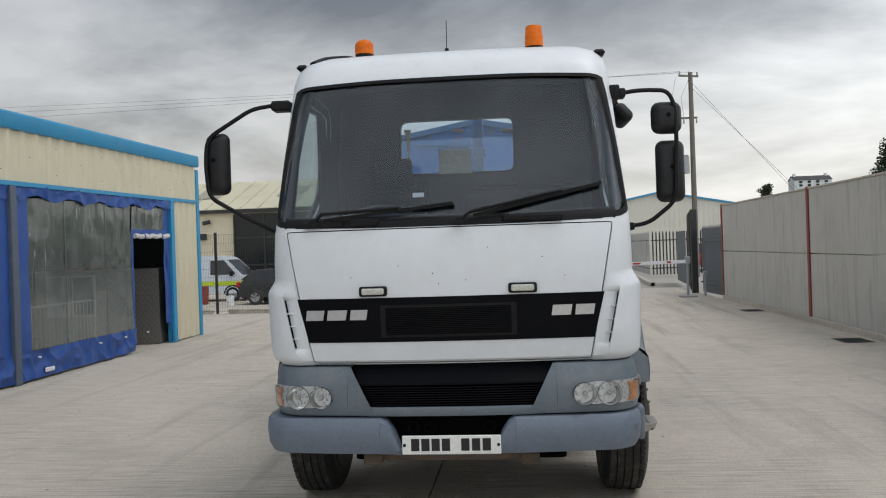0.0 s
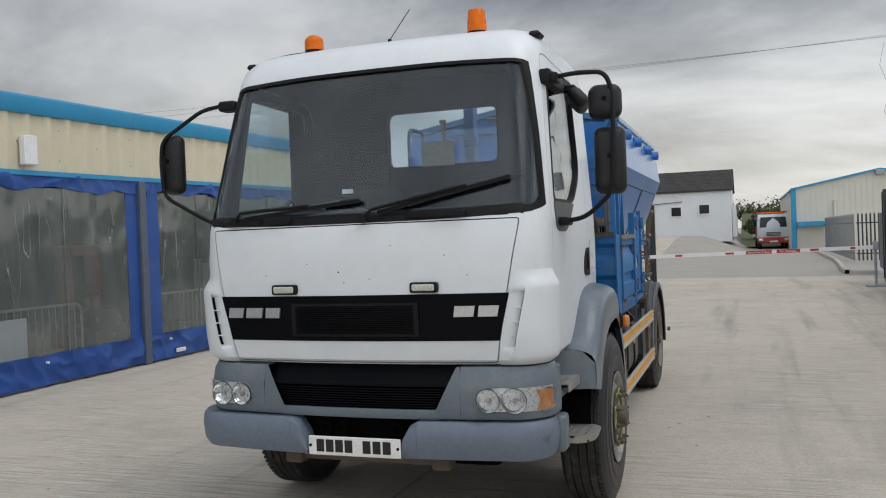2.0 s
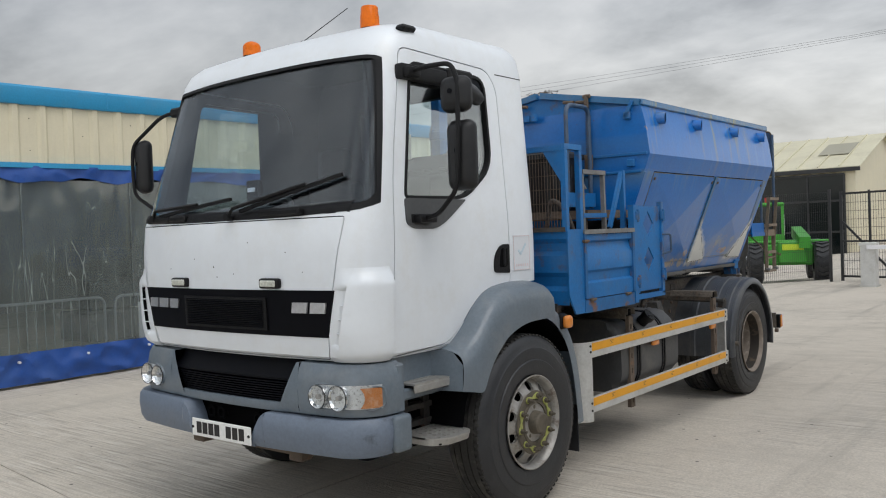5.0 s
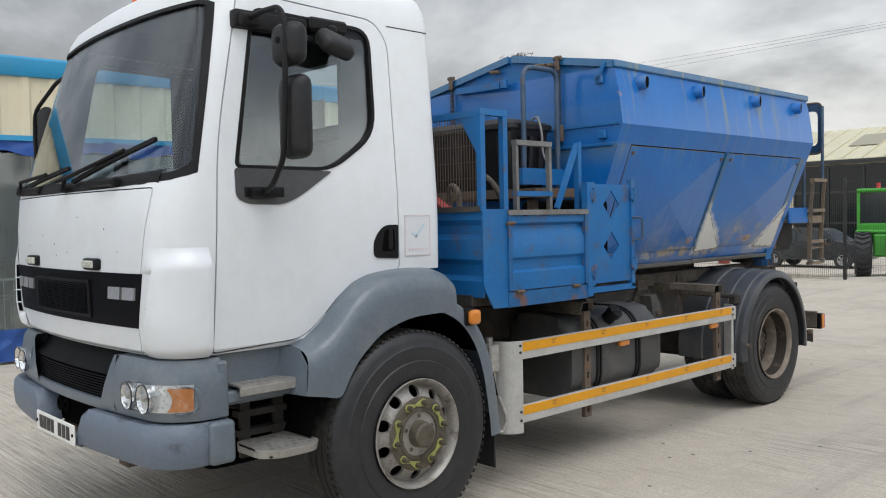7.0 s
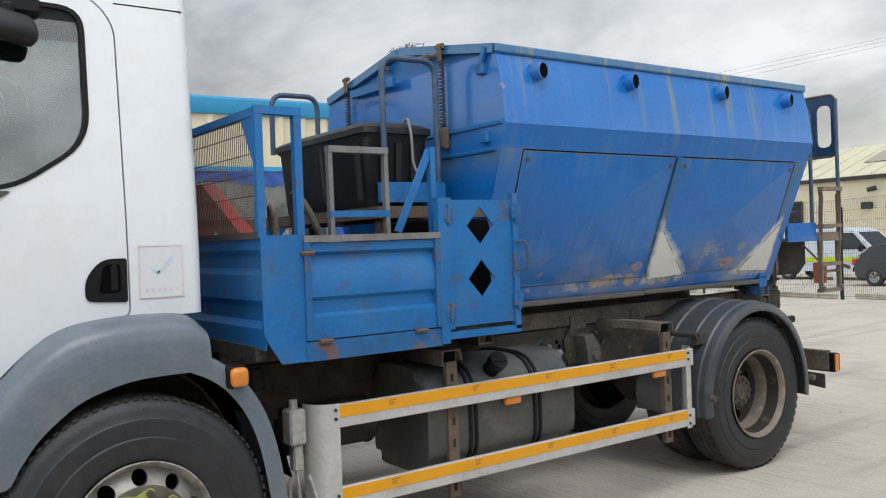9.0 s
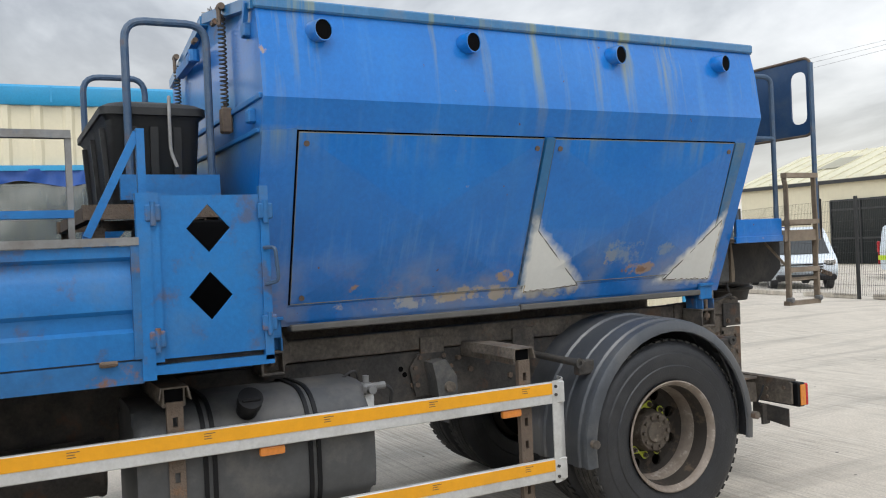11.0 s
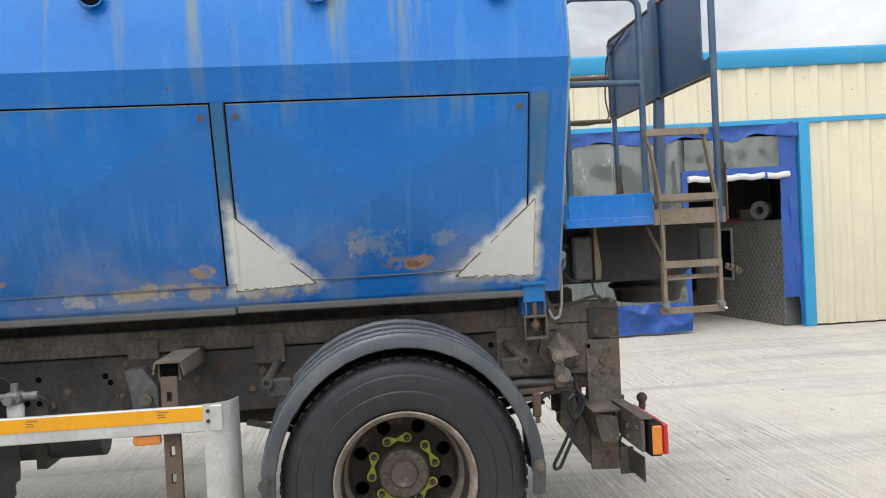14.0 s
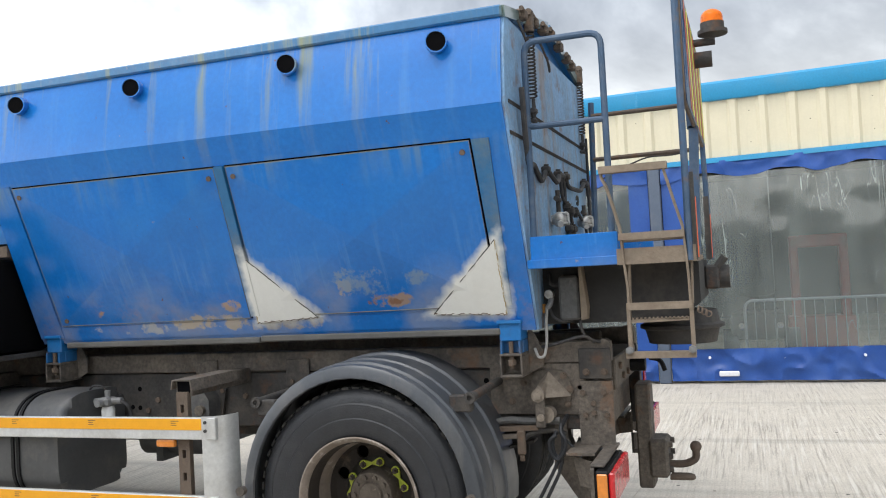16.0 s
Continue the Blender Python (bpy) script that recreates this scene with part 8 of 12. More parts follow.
for y in (6.736, 6.996):
    bm = BM()
    bar(bm, (0.762, y, 1.32), (0.760, y, 1.10), 0.036, 0.016, (0, 1, 0))
    part("ladder_stile", bm, LADDER, lorry)
    bm = BM()
    bar(bm, (0.745, y + 0.012, 1.495), (0.75, y + 0.006, 1.31), 0.030, 0.009, (0, 1, 0))
    part("ladder_strut", bm, LADDER, lorry)
    bm = BM()
    cyl(bm, (0.755, y - 0.004, 1.118), (0.795, y - 0.004, 1.118), 0.017, 6)
    cyl(bm, (0.79, y - 0.004, 1.118), (0.80, y - 0.004, 1.118), 0.009, 8)
    part("pivot_bolt", bm, WORN, lorry)
bm = BM()
bar(bm, (0.60, 6.72, 1.48), (0.762, 6.748, 1.31), 0.008, 0.014)
part("ladder_brace", bm, LADDER, lorry)
for x, z, y0, y1, h in ((0.835, 1.893, 6.652, 6.936, 0.030), (0.792, 1.605, 6.715, 6.988, 0.030), (0.772, 1.304, 6.733, 7.0, 0.030), (0.768, 1.096, 6.715, 7.005, 0.027)):
    bm = BM()
    bar(bm, (x - 0.01, y0, z), (x - 0.01, y1, z), 0.045, h)
    part("ladder_rung", bm, LADDER, lorry)
bm = BM()
bar(bm, (0.760, 6.742, 1.240), (0.760, 6.985, 1.246), 0.03, 0.014)
for k in range(14):
    y = 6.748 + k * 0.017
    prism(bm, [(y, 1.245), (y + 0.010, 1.245), (y + 0.008, 1.256), (y + 0.002, 1.256)], "x", 0.745, 0.775)
part("serrated_tread", bm, LADDER, lorry, "serrated steel tread")
bm = BM()
for k in range(6):
    disc_ring(bm, (0.78 + 0.006 * k, 7.025 + 0.008 * k, 1.285 - 0.004 * k), 0.010, 0.015, 0.006, "x" if k % 2 else "y", 10)
part("chain", bm, RUSTY, lorry)
# chute box, gearbox, spinner
bm = BM()
prism(bm, [(6.22, 1.49), (7.02, 1.49), (7.02, 1.30), (6.92, 1.22), (6.30, 1.22), (6.22, 1.30)], "x", -0.42, 0.46)
ch = part("chute", bm, CHUTE, lorry, "grimy dark salt chute")
bm = BM()
box(bm, (0.46, 6.384, 1.240), (0.53, 6.478, 1.448), 0.010)
cb = part("control_box", bm, BOXGREY, ch, "dark grey control box")
bm = BM()
prism(bm, [(6.484, 1.490), (6.496, 1.490), (6.516, 1.30), (6.510, 1.242), (6.486, 1.238)], "x", 0.46, 0.535)
part("bent_plate", bm, LADDER, cb)
bm = BM()
cyl(bm, (0.47, 6.332, 1.364), (0.512, 6.332, 1.364), 0.021, 14)
cyl(bm, (0.512, 6.332, 1.364), (0.518, 6.332, 1.364), 0.016, 14)
ga = part("gauge", bm, ALLOY, ch, "small alloy cap")
bm = BM()
tube(bm, [(0.50, 6.340, 1.345), (0.515, 6.338, 1.315), (0.515, 6.322, 1.300)], 0.013, 8, 0.015)
part("elbow", bm, WORN, ga)
bm = BM()
tube(bm, [(0.515, 6.322, 1.305), (0.53, 6.318, 1.24), (0.53, 6.315, 1.13), (0.53, 6.300, 1.072), (0.53, 6.272, 1.066), (0.52, 6.252, 1.112)], 0.0070, 7, 0.03)
part("hose", bm, HOSE_L, ga, "pale bent hose")
bm = BM()
tube(bm, [(0.50, 6.33, 1.30), (0.52, 6.35, 1.255), (0.52, 6.39, 1.232), (0.50, 6.43, 1.238), (0.47, 6.45, 1.25)], 0.0065, 6, 0.04)
part("cable", bm, HOSE_D, ch)
bm = BM()
tube(bm, [(0.50, 6.27, 1.112), (0.52, 6.36, 1.13), (0.52, 6.44, 1.155), (0.51, 6.50, 1.165), (0.48, 6.53, 1.13)], 0.008, 6, 0.04)
part("cable", bm, HOSE_D, ch)
bm = BM()
tube(bm, [(0.50, 6.475, 1.235), (0.51, 6.478, 1.19), (0.50, 6.50, 1.15), (0.48, 6.56, 1.13)], 0.007, 6, 0.03)
part("cable", bm, HOSE_D, ch)
bm = BM()
tube(bm, [(0.47, 6.33, 1.46), (0.50, 6.34, 1.41), (0.49, 6.37, 1.40), (0.47, 6.40, 1.45)], 0.009, 6, 0.03)
part("cable", bm, HOSE_D, ch)
bm = BM()
box(bm, (0.47, 6.222, 1.245), (0.485, 6.262, 1.325), 0.003)
box(bm, (0.478, 6.255, 1.285), (0.505, 6.300, 1.303), 0.004)
cyl(bm, (0.49, 6.298, 1.275), (0.49, 6.298, 1.318), 0.012, 8)
og = part("lever_bracket", bm, ORANGE_OLD, ch, "grimy orange lever bracket")
bm = BM()
box(bm, (0.468, 6.218, 1.32), (0.482, 6.262, 1.43), 0.003)
part("bracket_top", bm, RUSTY, og)
bm = BM()
lathe(bm, [(1.245, 0.0), (1.245, 0.17), (1.185, 0.185), (1.175, 0.205), (1.160, 0.205), (1.150, 0.18), (1.085, 0.165), (1.08, 0.0)], "z", (0.05, 6.90, 0), 32)
part("spinner", bm, CHUTE, lorry, "dark round spreader disc")
bm = BM()
cyl(bm, (-0.10, 7.0, 1.40), (-0.10, 7.14, 1.40), 0.06, 16)
box(bm, (-0.30, 7.02, 1.34), (-0.02, 7.09, 1.46), 0.01)
for k in range(4):
    cyl(bm, (-0.25 + k * 0.07, 7.08, 1.45), (-0.25 + k * 0.07, 7.12, 1.50), 0.018, 8)
part("hydraulic_motor", bm, CHASSIS, lorry, "dark hydraulic motor")

# chassis end: plates, drop posts, tow hitch, tail lamps
for s in (1, -1):
    def F(bm, dy=-0.046, dz=0.012):
        bm.transform(Matrix.Translation((0, dy, dz)))
        return bm if s > 0 else mirror_x(bm)

    def K(bm):
        return F(bm, 0.012, 0.0)
    bm = BM()
    box(bm, (0.440, 6.05, 0.775), (0.462, 6.52, 1.022), 0.004)
    ep = part("end_plate", F(bm), CHASSIS2, lorry, "bolted steel end plate")
    bm = BM()
    prism(bm, [(6.10, 1.027), (6.10, 1.112), (6.58, 1.124), (6.62, 1.132), (6.645, 1.118), (6.648, 1.027)], "x", 0.40, 0.470)
    part("top_beam", F(bm), CHASSIS2, ep)
    bm = BM()
    box(bm, (0.471, 6.497, 0.947), (0.486, 6.648, 1.090), 0.003)
    cv = part("cover_plate", F(bm), CHASSIS, ep)
    bm = BM()
    prism(bm, [(6.272, 0.979), (6.30, 0.990), (6.41, 0.986), (6.432, 0.972), (6.463, 0.894), (6.432, 0.815), (6.30, 0.800), (6.250, 0.885)], "x", 0.462, 0.474)
    hx = part("spring_hanger_plate", F(bm), CHASSIS2, ep)
    bolts = ((6.418, 0.963, 0.475), (6.447, 0.900, 0.475), (6.433, 0.828, 0.475), (6.495, 0.906, 0.463), (6.530, 0.980, 0.487), (6.615, 0.980, 0.487), (6.14, 0.96, 0.463), (6.16, 0.84, 0.463), (6.22, 0.93, 0.463))
    for y, z, x in bolts:
        bm = BM()
        disc_ring(bm, (x + 0.001, y, z), 0.0, 0.017, 0.004, "x", 14)
        cyl(bm, (x, y, z), (x + 0.014, y, z), 0.012, 6)
        part("bolt", F(bm), RUSTY, ep)
    bm = BM()
    prism(bm, [(6.438, 0.948), (6.602, 0.948), (6.600, 0.66), (6.582, 0.54), (6.578, 0.315), (6.442, 0.320)], "x", 0.452, 0.477)
    box(bm, (0.34, 6.560, 0.315), (0.452, 6.574, 0.93), 0.002)
    if s > 0:
        dr = part("drop_post", bm, CHASSIS2, lorry, "grimy steel drop post")
        for x0, x1 in ((0.36, 0.372), (0.44, 0.452)):
            bm = BM()
            prism(bm, [(6.315, 0.800), (6.372, 0.800), (6.372, 0.682), (6.452, 0.470), (6.452, 0.322), (6.300, 0.545)], "x", x0, x1)
            part("brace", bm, CHASSIS2, dr)
        for y, z, w in ((6.335, 0.60, 0.05), (6.385, 0.505, 0.05), (6.42, 0.42, 0.04)):
            bm = BM()
            box(bm, (0.36, y - w, z), (0.45, y + w, z + 0.010), 0.002)
            part("brace_step", bm, RUSTY, dr)
        for y, z in ((6.462, 0.895), (6.56, 0.895), (6.51, 0.845), (6.51, 0.80), (6.47, 0.79), (6.57, 0.79), (6.50, 0.50), (6.53, 0.39)):
            bm = BM()
            cyl(bm, (0.476, y, z), (0.490, y, z), 0.013, 6)
            part("bolt", bm, RUSTY, dr)
    else:
        bm.free()
        bm = BM()
        box(bm, (-0.50, 6.56, 0.60), (-0.40, 6.62, 0.90), 0.005)
        dr = part("lamp_hanger", bm, CHASSIS, lorry)
    bm = BM()
    rows = [[(0.30, 6.44, 0.64), (0.62, 6.47, 0.615), (0.66, 6.56, 0.60)], [(0.30, 6.46, 0.50), (0.62, 6.50, 0.48), (0.66, 6.57, 0.48)]]
    grid_surface(bm, rows, (0, 0.006, 0))
    box(bm, (0.30, 6.45, 0.625), (0.66, 6.58, 0.637))
    part("lamp_arm", F(bm), CHASSIS2, dr)
    bm = BM()
    prism(bm, [(0.40, 0.655), (0.885, 0.640), (0.900, 0.632), (0.900, 0.505), (0.62, 0.505), (0.40, 0.56)], "y", 6.540, 6.556)
    box(bm, (0.42, 6.540, 0.640), (0.89, 6.600, 0.652), 0.003)
    lc = part("lamp_channel", K(bm), CHASSIS2, dr)
    for x, z in ((0.55, 0.60), (0.72, 0.58), (0.72, 0.53), (0.85, 0.60)):
        bm = BM()
        cyl(bm, (x, 6.530, z), (x, 6.542, z), 0.012, 6)
        part("bolt", K(bm), RUSTY, lc)
    bm = BM()
    box(bm, (0.50, 6.565, 0.490), (0.935, 6.625, 0.635), 0.008)
    tl = part("tail_lamp", K(bm), BLACKP, lorry, "tail lamp with red lens and amber end")
    bm = BM()
    box(bm, (0.505, 6.623, 0.496), (0.938, 6.648, 0.629), 0.006)
    part("red_lens", K(bm), RED_LENS, tl)
    bm = BM()
    box(bm, (0.933, 6.575, 0.500), (0.945, 6.618, 0.625), 0.004)
    part("amber_lens", K(bm), AMBER, tl)
    bm = BM()
    rows = [[(0.62, 6.52, 0.49), (0.86, 6.56, 0.47)], [(0.62, 6.52, 0.40), (0.86, 6.56, 0.36)]]
    grid_surface(bm, rows, (0, 0.006, 0))
    box(bm, (0.70, 6.50, 0.36), (0.715, 6.56, 0.48))
    part("lamp_guard", K(bm), CHASSIS, tl)
    # spring shackle: cast horn, two bushes and a link; leaf ends and brake lines below
    bm = BM()
    va = [bm.verts.new(p) for p in ((0.474, 6.346, 0.985), (0.474, 6.455, 0.866), (0.474, 6.30, 0.862), (0.474, 6.29, 0.92), (0.575, 6.335, 0.915), (0.575, 6.350, 0.872), (0.575, 6.300, 0.868), (0.575, 6.298, 0.905))]
    for f in ((0, 1, 5, 4), (1, 2, 6, 5), (2, 3, 7, 6), (3, 0, 4, 7), (4, 5, 6, 7), (3, 2, 1, 0)):
        bm.faces.new([va[i] for i in f])
    sh = part("spring_shackle", F(bm), SHACKLE, lorry, "muddy cast spring shackle")
    bm = BM()
    cyl(bm, (0.54, 6.318, 0.885), (0.600, 6.318, 0.885), 0.031, 16)
    cyl(bm, (0.600, 6.318, 0.885), (0.613, 6.318, 0.885), 0.018, 8)
    cyl(bm, (0.50, 6.345, 0.790), (0.560, 6.345, 0.790), 0.038, 16)
    cyl(bm, (0.560, 6.327, 0.783), (0.604, 6.327, 0.783), 0.018, 8)
    part("bush", F(bm), SHACKLE, sh)
    bm = BM()
    box(bm, (0.578, 6.300, 0.735), (0.592, 6.346, 0.905), 0.008)
    part("link", F(bm), CHASSIS2, sh)
    bm = BM()
    tube(bm, [(0.50, 5.80, 0.735), (0.52, 6.06, 0.742), (0.52, 6.15, 0.762), (0.52, 6.25, 0.752), (0.52, 6.40, 0.757)], 0.017, 8, 0.05)
    part("anti_roll_bar", F(bm), BOXGREY, lorry)
    for za, zb, mt in ((0.700, 0.728, RUSTY), (0.655, 0.690, CHASSIS2)):
        bm = BM()
        bar(bm, (0.50, 5.75, za), (0.52, 6.30 if mt is RUSTY else 6.22, zb), 0.07, 0.022)
        part("leaf_spring", F(bm), mt, lorry)
    bm = BM()
    box(bm, (0.535, 6.195, 0.60), (0.560, 6.235, 0.715), 0.006)
    box(bm, (0.545, 6.205, 0.57), (0.557, 6.228, 0.60), 0.004)
    part("spring_clip", F(bm), RUSTY, lorry)
    bm = BM()
    tube(bm, [(0.53, 6.22, 0.67), (0.54, 6.27, 0.708), (0.52, 6.38, 0.712), (0.50, 6.42, 0.69)], 0.013, 7, 0.04)
    part("brake_pipe", F(bm), CHASSIS, lorry)
    if s > 0:
        # cable tied up in a bow, its long end hanging as a loop
        for k, (w, top, low) in enumerate(((0.030, 0.72, 0.575), (0.022, 0.73, 0.60), (0.036, 0.71, 0.59))):
            bm = BM()
            xx = 0.55 + 0.012 * k
            tube(bm, [(xx, 6.345, top), (xx + 0.01, 6.345 - w, 0.69), (xx, 6.345 - w * 0.9, 0.63), (xx, 6.345, low), (xx, 6.345 + w, 0.635), (xx + 0.008, 6.345 + w * 1.3, 0.69), (xx, 6.36, top + 0.02), (0.44, 6.38, 0.79)], 0.0085, 7, 0.03)
            part("hanging_cable", bm, RUBBER, lorry, "looped black cable")
        bm = BM()
        tube(bm, [(0.56, 6.35, 0.60), (0.565, 6.320, 0.54), (0.57, 6.262, 0.435), (0.57, 6.232, 0.385), (0.57, 6.238, 0.362), (0.57, 6.262, 0.368), (0.57, 6.292, 0.43), (0.565, 6.345, 0.53), (0.56, 6.365, 0.60)], 0.0085, 7, 0.02)
        part("hanging_cable", bm, RUBBER, lorry, "looped black cable")
        bm = BM()
        tube(bm, [(0.53, 6.36, 0.70), (0.52, 6.42, 0.635), (0.50, 6.50, 0.625), (0.50, 6.56, 0.64)], 0.007, 6, 0.03)
        part("lamp_cable", bm, RUBBER, lorry)
        bm = BM()
        tube(bm, [(0.70, 6.545, 0.60), (0.69, 6.53, 0.54), (0.66, 6.525, 0.49), (0.68, 6.535, 0.47)], 0.006, 6, 0.03)
        part("lamp_cable", bm, RUBBER, lorry)
bm = BM()
box(bm, (-0.42, 6.45, 0.885), (0.34, 6.60, 1.04), 0.008)
box(bm, (-0.42, 6.45, 0.70), (0.30, 6.56, 0.88), 0.008)
cm = part("rear_crossmember", bm, CHASSIS2, lorry)
for x, z in ((0.22, 0.99), (-0.05, 1.01), (-0.05, 0.93), (-0.28, 0.97), (0.12, 0.93)):
    bm = BM()
    cyl(bm, (x, 6.599, z), (x, 6.614, z), 0.017, 6)
    part("bolt", bm, RUSTY, cm)
bm = BM()
box(bm, (-0.28, 6.62, 0.30), (-0.12, 6.70, 0.85), 0.01)
box(bm, (-0.30, 6.68, 0.36), (-0.10, 6.78, 0.56), 0.015)
for z in (0.40, 0.47, 0.53):
    cyl(bm, (-0.14, 6.78, z), (-0.14, 6.80, z), 0.016, 6)
    cyl(bm, (-0.26, 6.78, z), (-0.26, 6.80, z), 0.016, 6)
hitch = part("tow_hitch", bm, CHASSIS2, lorry, "steel tow hitch")
bm = BM()
tube(bm, [(-0.18, 6.76, 0.42), (-0.18, 6.86, 0.42), (-0.17, 6.915, 0.45), (-0.17, 6.915, 0.50)], 0.020, 10, 0.04)
bmesh.ops.create_uvsphere(bm, u_segments=16, v_segments=10, radius=0.030, matrix=Matrix.Translation((-0.17, 6.915, 0.515)))
part("tow_ball", bm, RUSTY, hitch)
bm = BM()
tube(bm, [(-0.22, 6.78, 0.35), (-0.22, 6.88, 0.35), (-0.14, 6.90, 0.36), (-0.14, 6.78, 0.36)], 0.016, 8, 0.04)
part("jaw", bm, RUSTY, hitch)
bm = BM()
cyl(bm, (-0.20, 6.59, 0.95), (-0.20, 6.68, 0.95), 0.04, 12)
tube(bm, [(-0.20, 6.70, 0.98), (-0.20, 6.76, 0.97), (-0.20, 6.78, 0.91)], 0.012, 6, 0.03)
part("trailer_socket", bm, BLACKP, lorry)
bm = BM()
box(bm, (-0.40, 6.645, 0.72), (-0.33, 6.655, 0.90), 0.003)
part("red_reflector", bm, RED_LENS, lorry)

# ---- grit bin standing on the frame ----
bin_ = thing("grit_bin", "black ribbed plastic grit bin on a steel frame", "storage bin", (0, 2.93, 1.775))
bm = BM()
rows = []
def bin_ring(z, x0, x1, y0, y1, r=0.05):
    return [(x, y, z) for x, y in rounded([(x0, y0), (x1, y0), (x1, y1), (x0, y1)], r, 4)]
rs = [bin_ring(1.776, -0.56, 0.455, 2.835, 3.17), bin_ring(1.80, -0.58, 0.465, 2.82, 3.185), bin_ring(2.17, -0.615, 0.488, 2.80, 3.21), bin_ring(2.19, -0.645, 0.500, 2.785, 3.225)]
vs = [[bm.verts.new(p) for p in r] for r in rs]
n = len(vs[0])
for a, b in zip(vs, vs[1:]):
    for k in range(n):
        bm.faces.new((a[k], a[(k + 1) % n], b[(k + 1) % n], b[k]))
bm.faces.new(vs[0][::-1])
bm.faces.new(vs[-1])
bd = part("bin_body", bm, BIN_BLACK, bin_)
bm = BM()
rs = [bin_ring(2.192, -0.655, 0.510, 2.775, 3.235), bin_ring(2.225, -0.655, 0.510, 2.775, 3.235), bin_ring(2.245, -0.62, 0.48, 2.81, 3.20), bin_ring(2.270, -0.50, 0.38, 2.87, 3.14)]
vs = [[bm.verts.new(p) for p in r] for r in rs]
for a, b in zip(vs, vs[1:]):
    for k in range(n):
        bm.faces.new((a[k], a[(k + 1) % n], b[(k + 1) % n], b[k]))
bm.faces.new(vs[0][::-1])
bm.faces.new(vs[-1])
part("bin_lid", bm, BIN_BLACK, bin_)
for y in (2.91, 3.00, 3.10):
    bm = BM()
    bar(bm, (0.472, y, 1.83), (0.497, y, 2.14), 0.035, 0.022, (1, 0, 0))
    part("rib", bm, BIN_BLACK, bin_)
for k in range(3):
    bm = BM()
    x = -0.40 + k * 0.40
    bar(bm, (x, 2.812, 1.83), (x, 2.790, 2.14), 0.035, 0.022, (0, 1, 0))
    part("rib", bm, BIN_BLACK, bin_)

# ---- yard and its buildings ----
def concrete():
    m = material("yard_concrete", (0.575, 0.52, 0.443), 0.88, vary=0.07, scale=7.0, tone2=(0.46, 0.412, 0.347), dirt=(0.31, 0.285, 0.245), dirt_amount=0.50, dirt_scale=0.7, speck=60.0, speck_amount=0.22)
    nt = m.node_tree
    b = nt.nodes["Principled BSDF"]
    L = nt.links.new
    geo = nt.nodes.new("ShaderNodeNewGeometry")
    # brushed grooves across the yard, worn away in patches
    mp = nt.nodes.new("ShaderNodeMapping")
    mp.inputs["Scale"].default_value = (0.25, 1, 1)
    L(geo.outputs["Position"], mp.inputs[0])
    wob = node(nt, "ShaderNodeTexNoise", Scale=1.3, Detail=3.0)
    L(mp.outputs[0], wob.inputs["Vector"])
    mp2 = nt.nodes.new("ShaderNodeMapping")
    mp2.inputs["Scale"].default_value = (1.5, 40.0, 1)
    mp2.inputs["Rotation"].default_value = (0, 0, 0.035)
    L(geo.outputs["Position"], mp2.inputs[0])
    gr = node(nt, "ShaderNodeTexNoise", Scale=1.0, Detail=4.0, Roughness=0.65)
    L(mp2.outputs[0], gr.inputs["Vector"])
    # raked lines about five centimetres apart, slightly wandering
    mpw = nt.nodes.new("ShaderNodeMapping")
    mpw.inputs["Scale"].default_value = (0.12, 1, 1)
    L(geo.outputs["Position"], mpw.inputs[0])
    wv = node(nt, "ShaderNodeTexWave", Scale=7.5, Distortion=2.6, Detail=3.0, Detail_Scale=1.4, Detail_Roughness=0.6)
    wv.wave_type, wv.bands_direction = "BANDS", "Y"
    L(mpw.outputs[0], wv.inputs["Vector"])
    fine = node(nt, "ShaderNodeTexNoise", Scale=70.0, Detail=4.0)
    L(geo.outputs["Position"], fine.inputs["Vector"])
    worn = node(nt, "ShaderNodeTexNoise", Scale=0.5, Detail=4.0)
    L(geo.outputs["Position"], worn.inputs["Vector"])
    wr = nt.nodes.new("ShaderNodeMapRange")
    wr.inputs["From Min"].default_value, wr.inputs["From Max"].default_value = 0.38, 0.58
    wr.inputs["To Min"].default_value = 0.12
    L(worn.outputs["Fac"], wr.inputs["Value"])
    mul = nt.nodes.new("ShaderNodeMath")
    mul.operation = "MULTIPLY"
    L(gr.outputs["Fac"], mul.inputs[0])
    L(wr.outputs[0], mul.inputs[1])
    add = nt.nodes.new("ShaderNodeMath")
    add.operation = "ADD"
    L(mul.outputs[0], add.inputs[0])
    sc = nt.nodes.new("ShaderNodeMath")
    sc.operation = "MULTIPLY"
    L(fine.outputs["Fac"], sc.inputs[0])
    sc.inputs[1].default_value = 0.25
    L(sc.outputs[0], add.inputs[1])
    bp = node(nt, "ShaderNodeBump", Strength=0.9, Distance=0.02)
    L(add.outputs[0], bp.inputs["Height"])
    L(bp.outputs[0], b.inputs["Normal"])
    # faint groove tone, tyre tracks along the yard, scattered dark specks
    old = b.inputs["Base Color"].links[0].from_socket

    def over(col, tint, fac):
        mm = nt.nodes.new("ShaderNodeMix")
        mm.data_type = "RGBA"
        L(fac, mm.inputs["Factor"])
        L(col, mm.inputs["A"])
        mm.inputs["B"].default_value = rgba(tint)
        return mm.outputs["Result"]

    def ramp(v, lo, hi, amount):
        n = nt.nodes.new("ShaderNodeMapRange")
        n.inputs["From Min"].default_value, n.inputs["From Max"].default_value = lo, hi
        n.inputs["To Max"].default_value = amount
        L(v, n.inputs["Value"])
        return n.outputs[0]

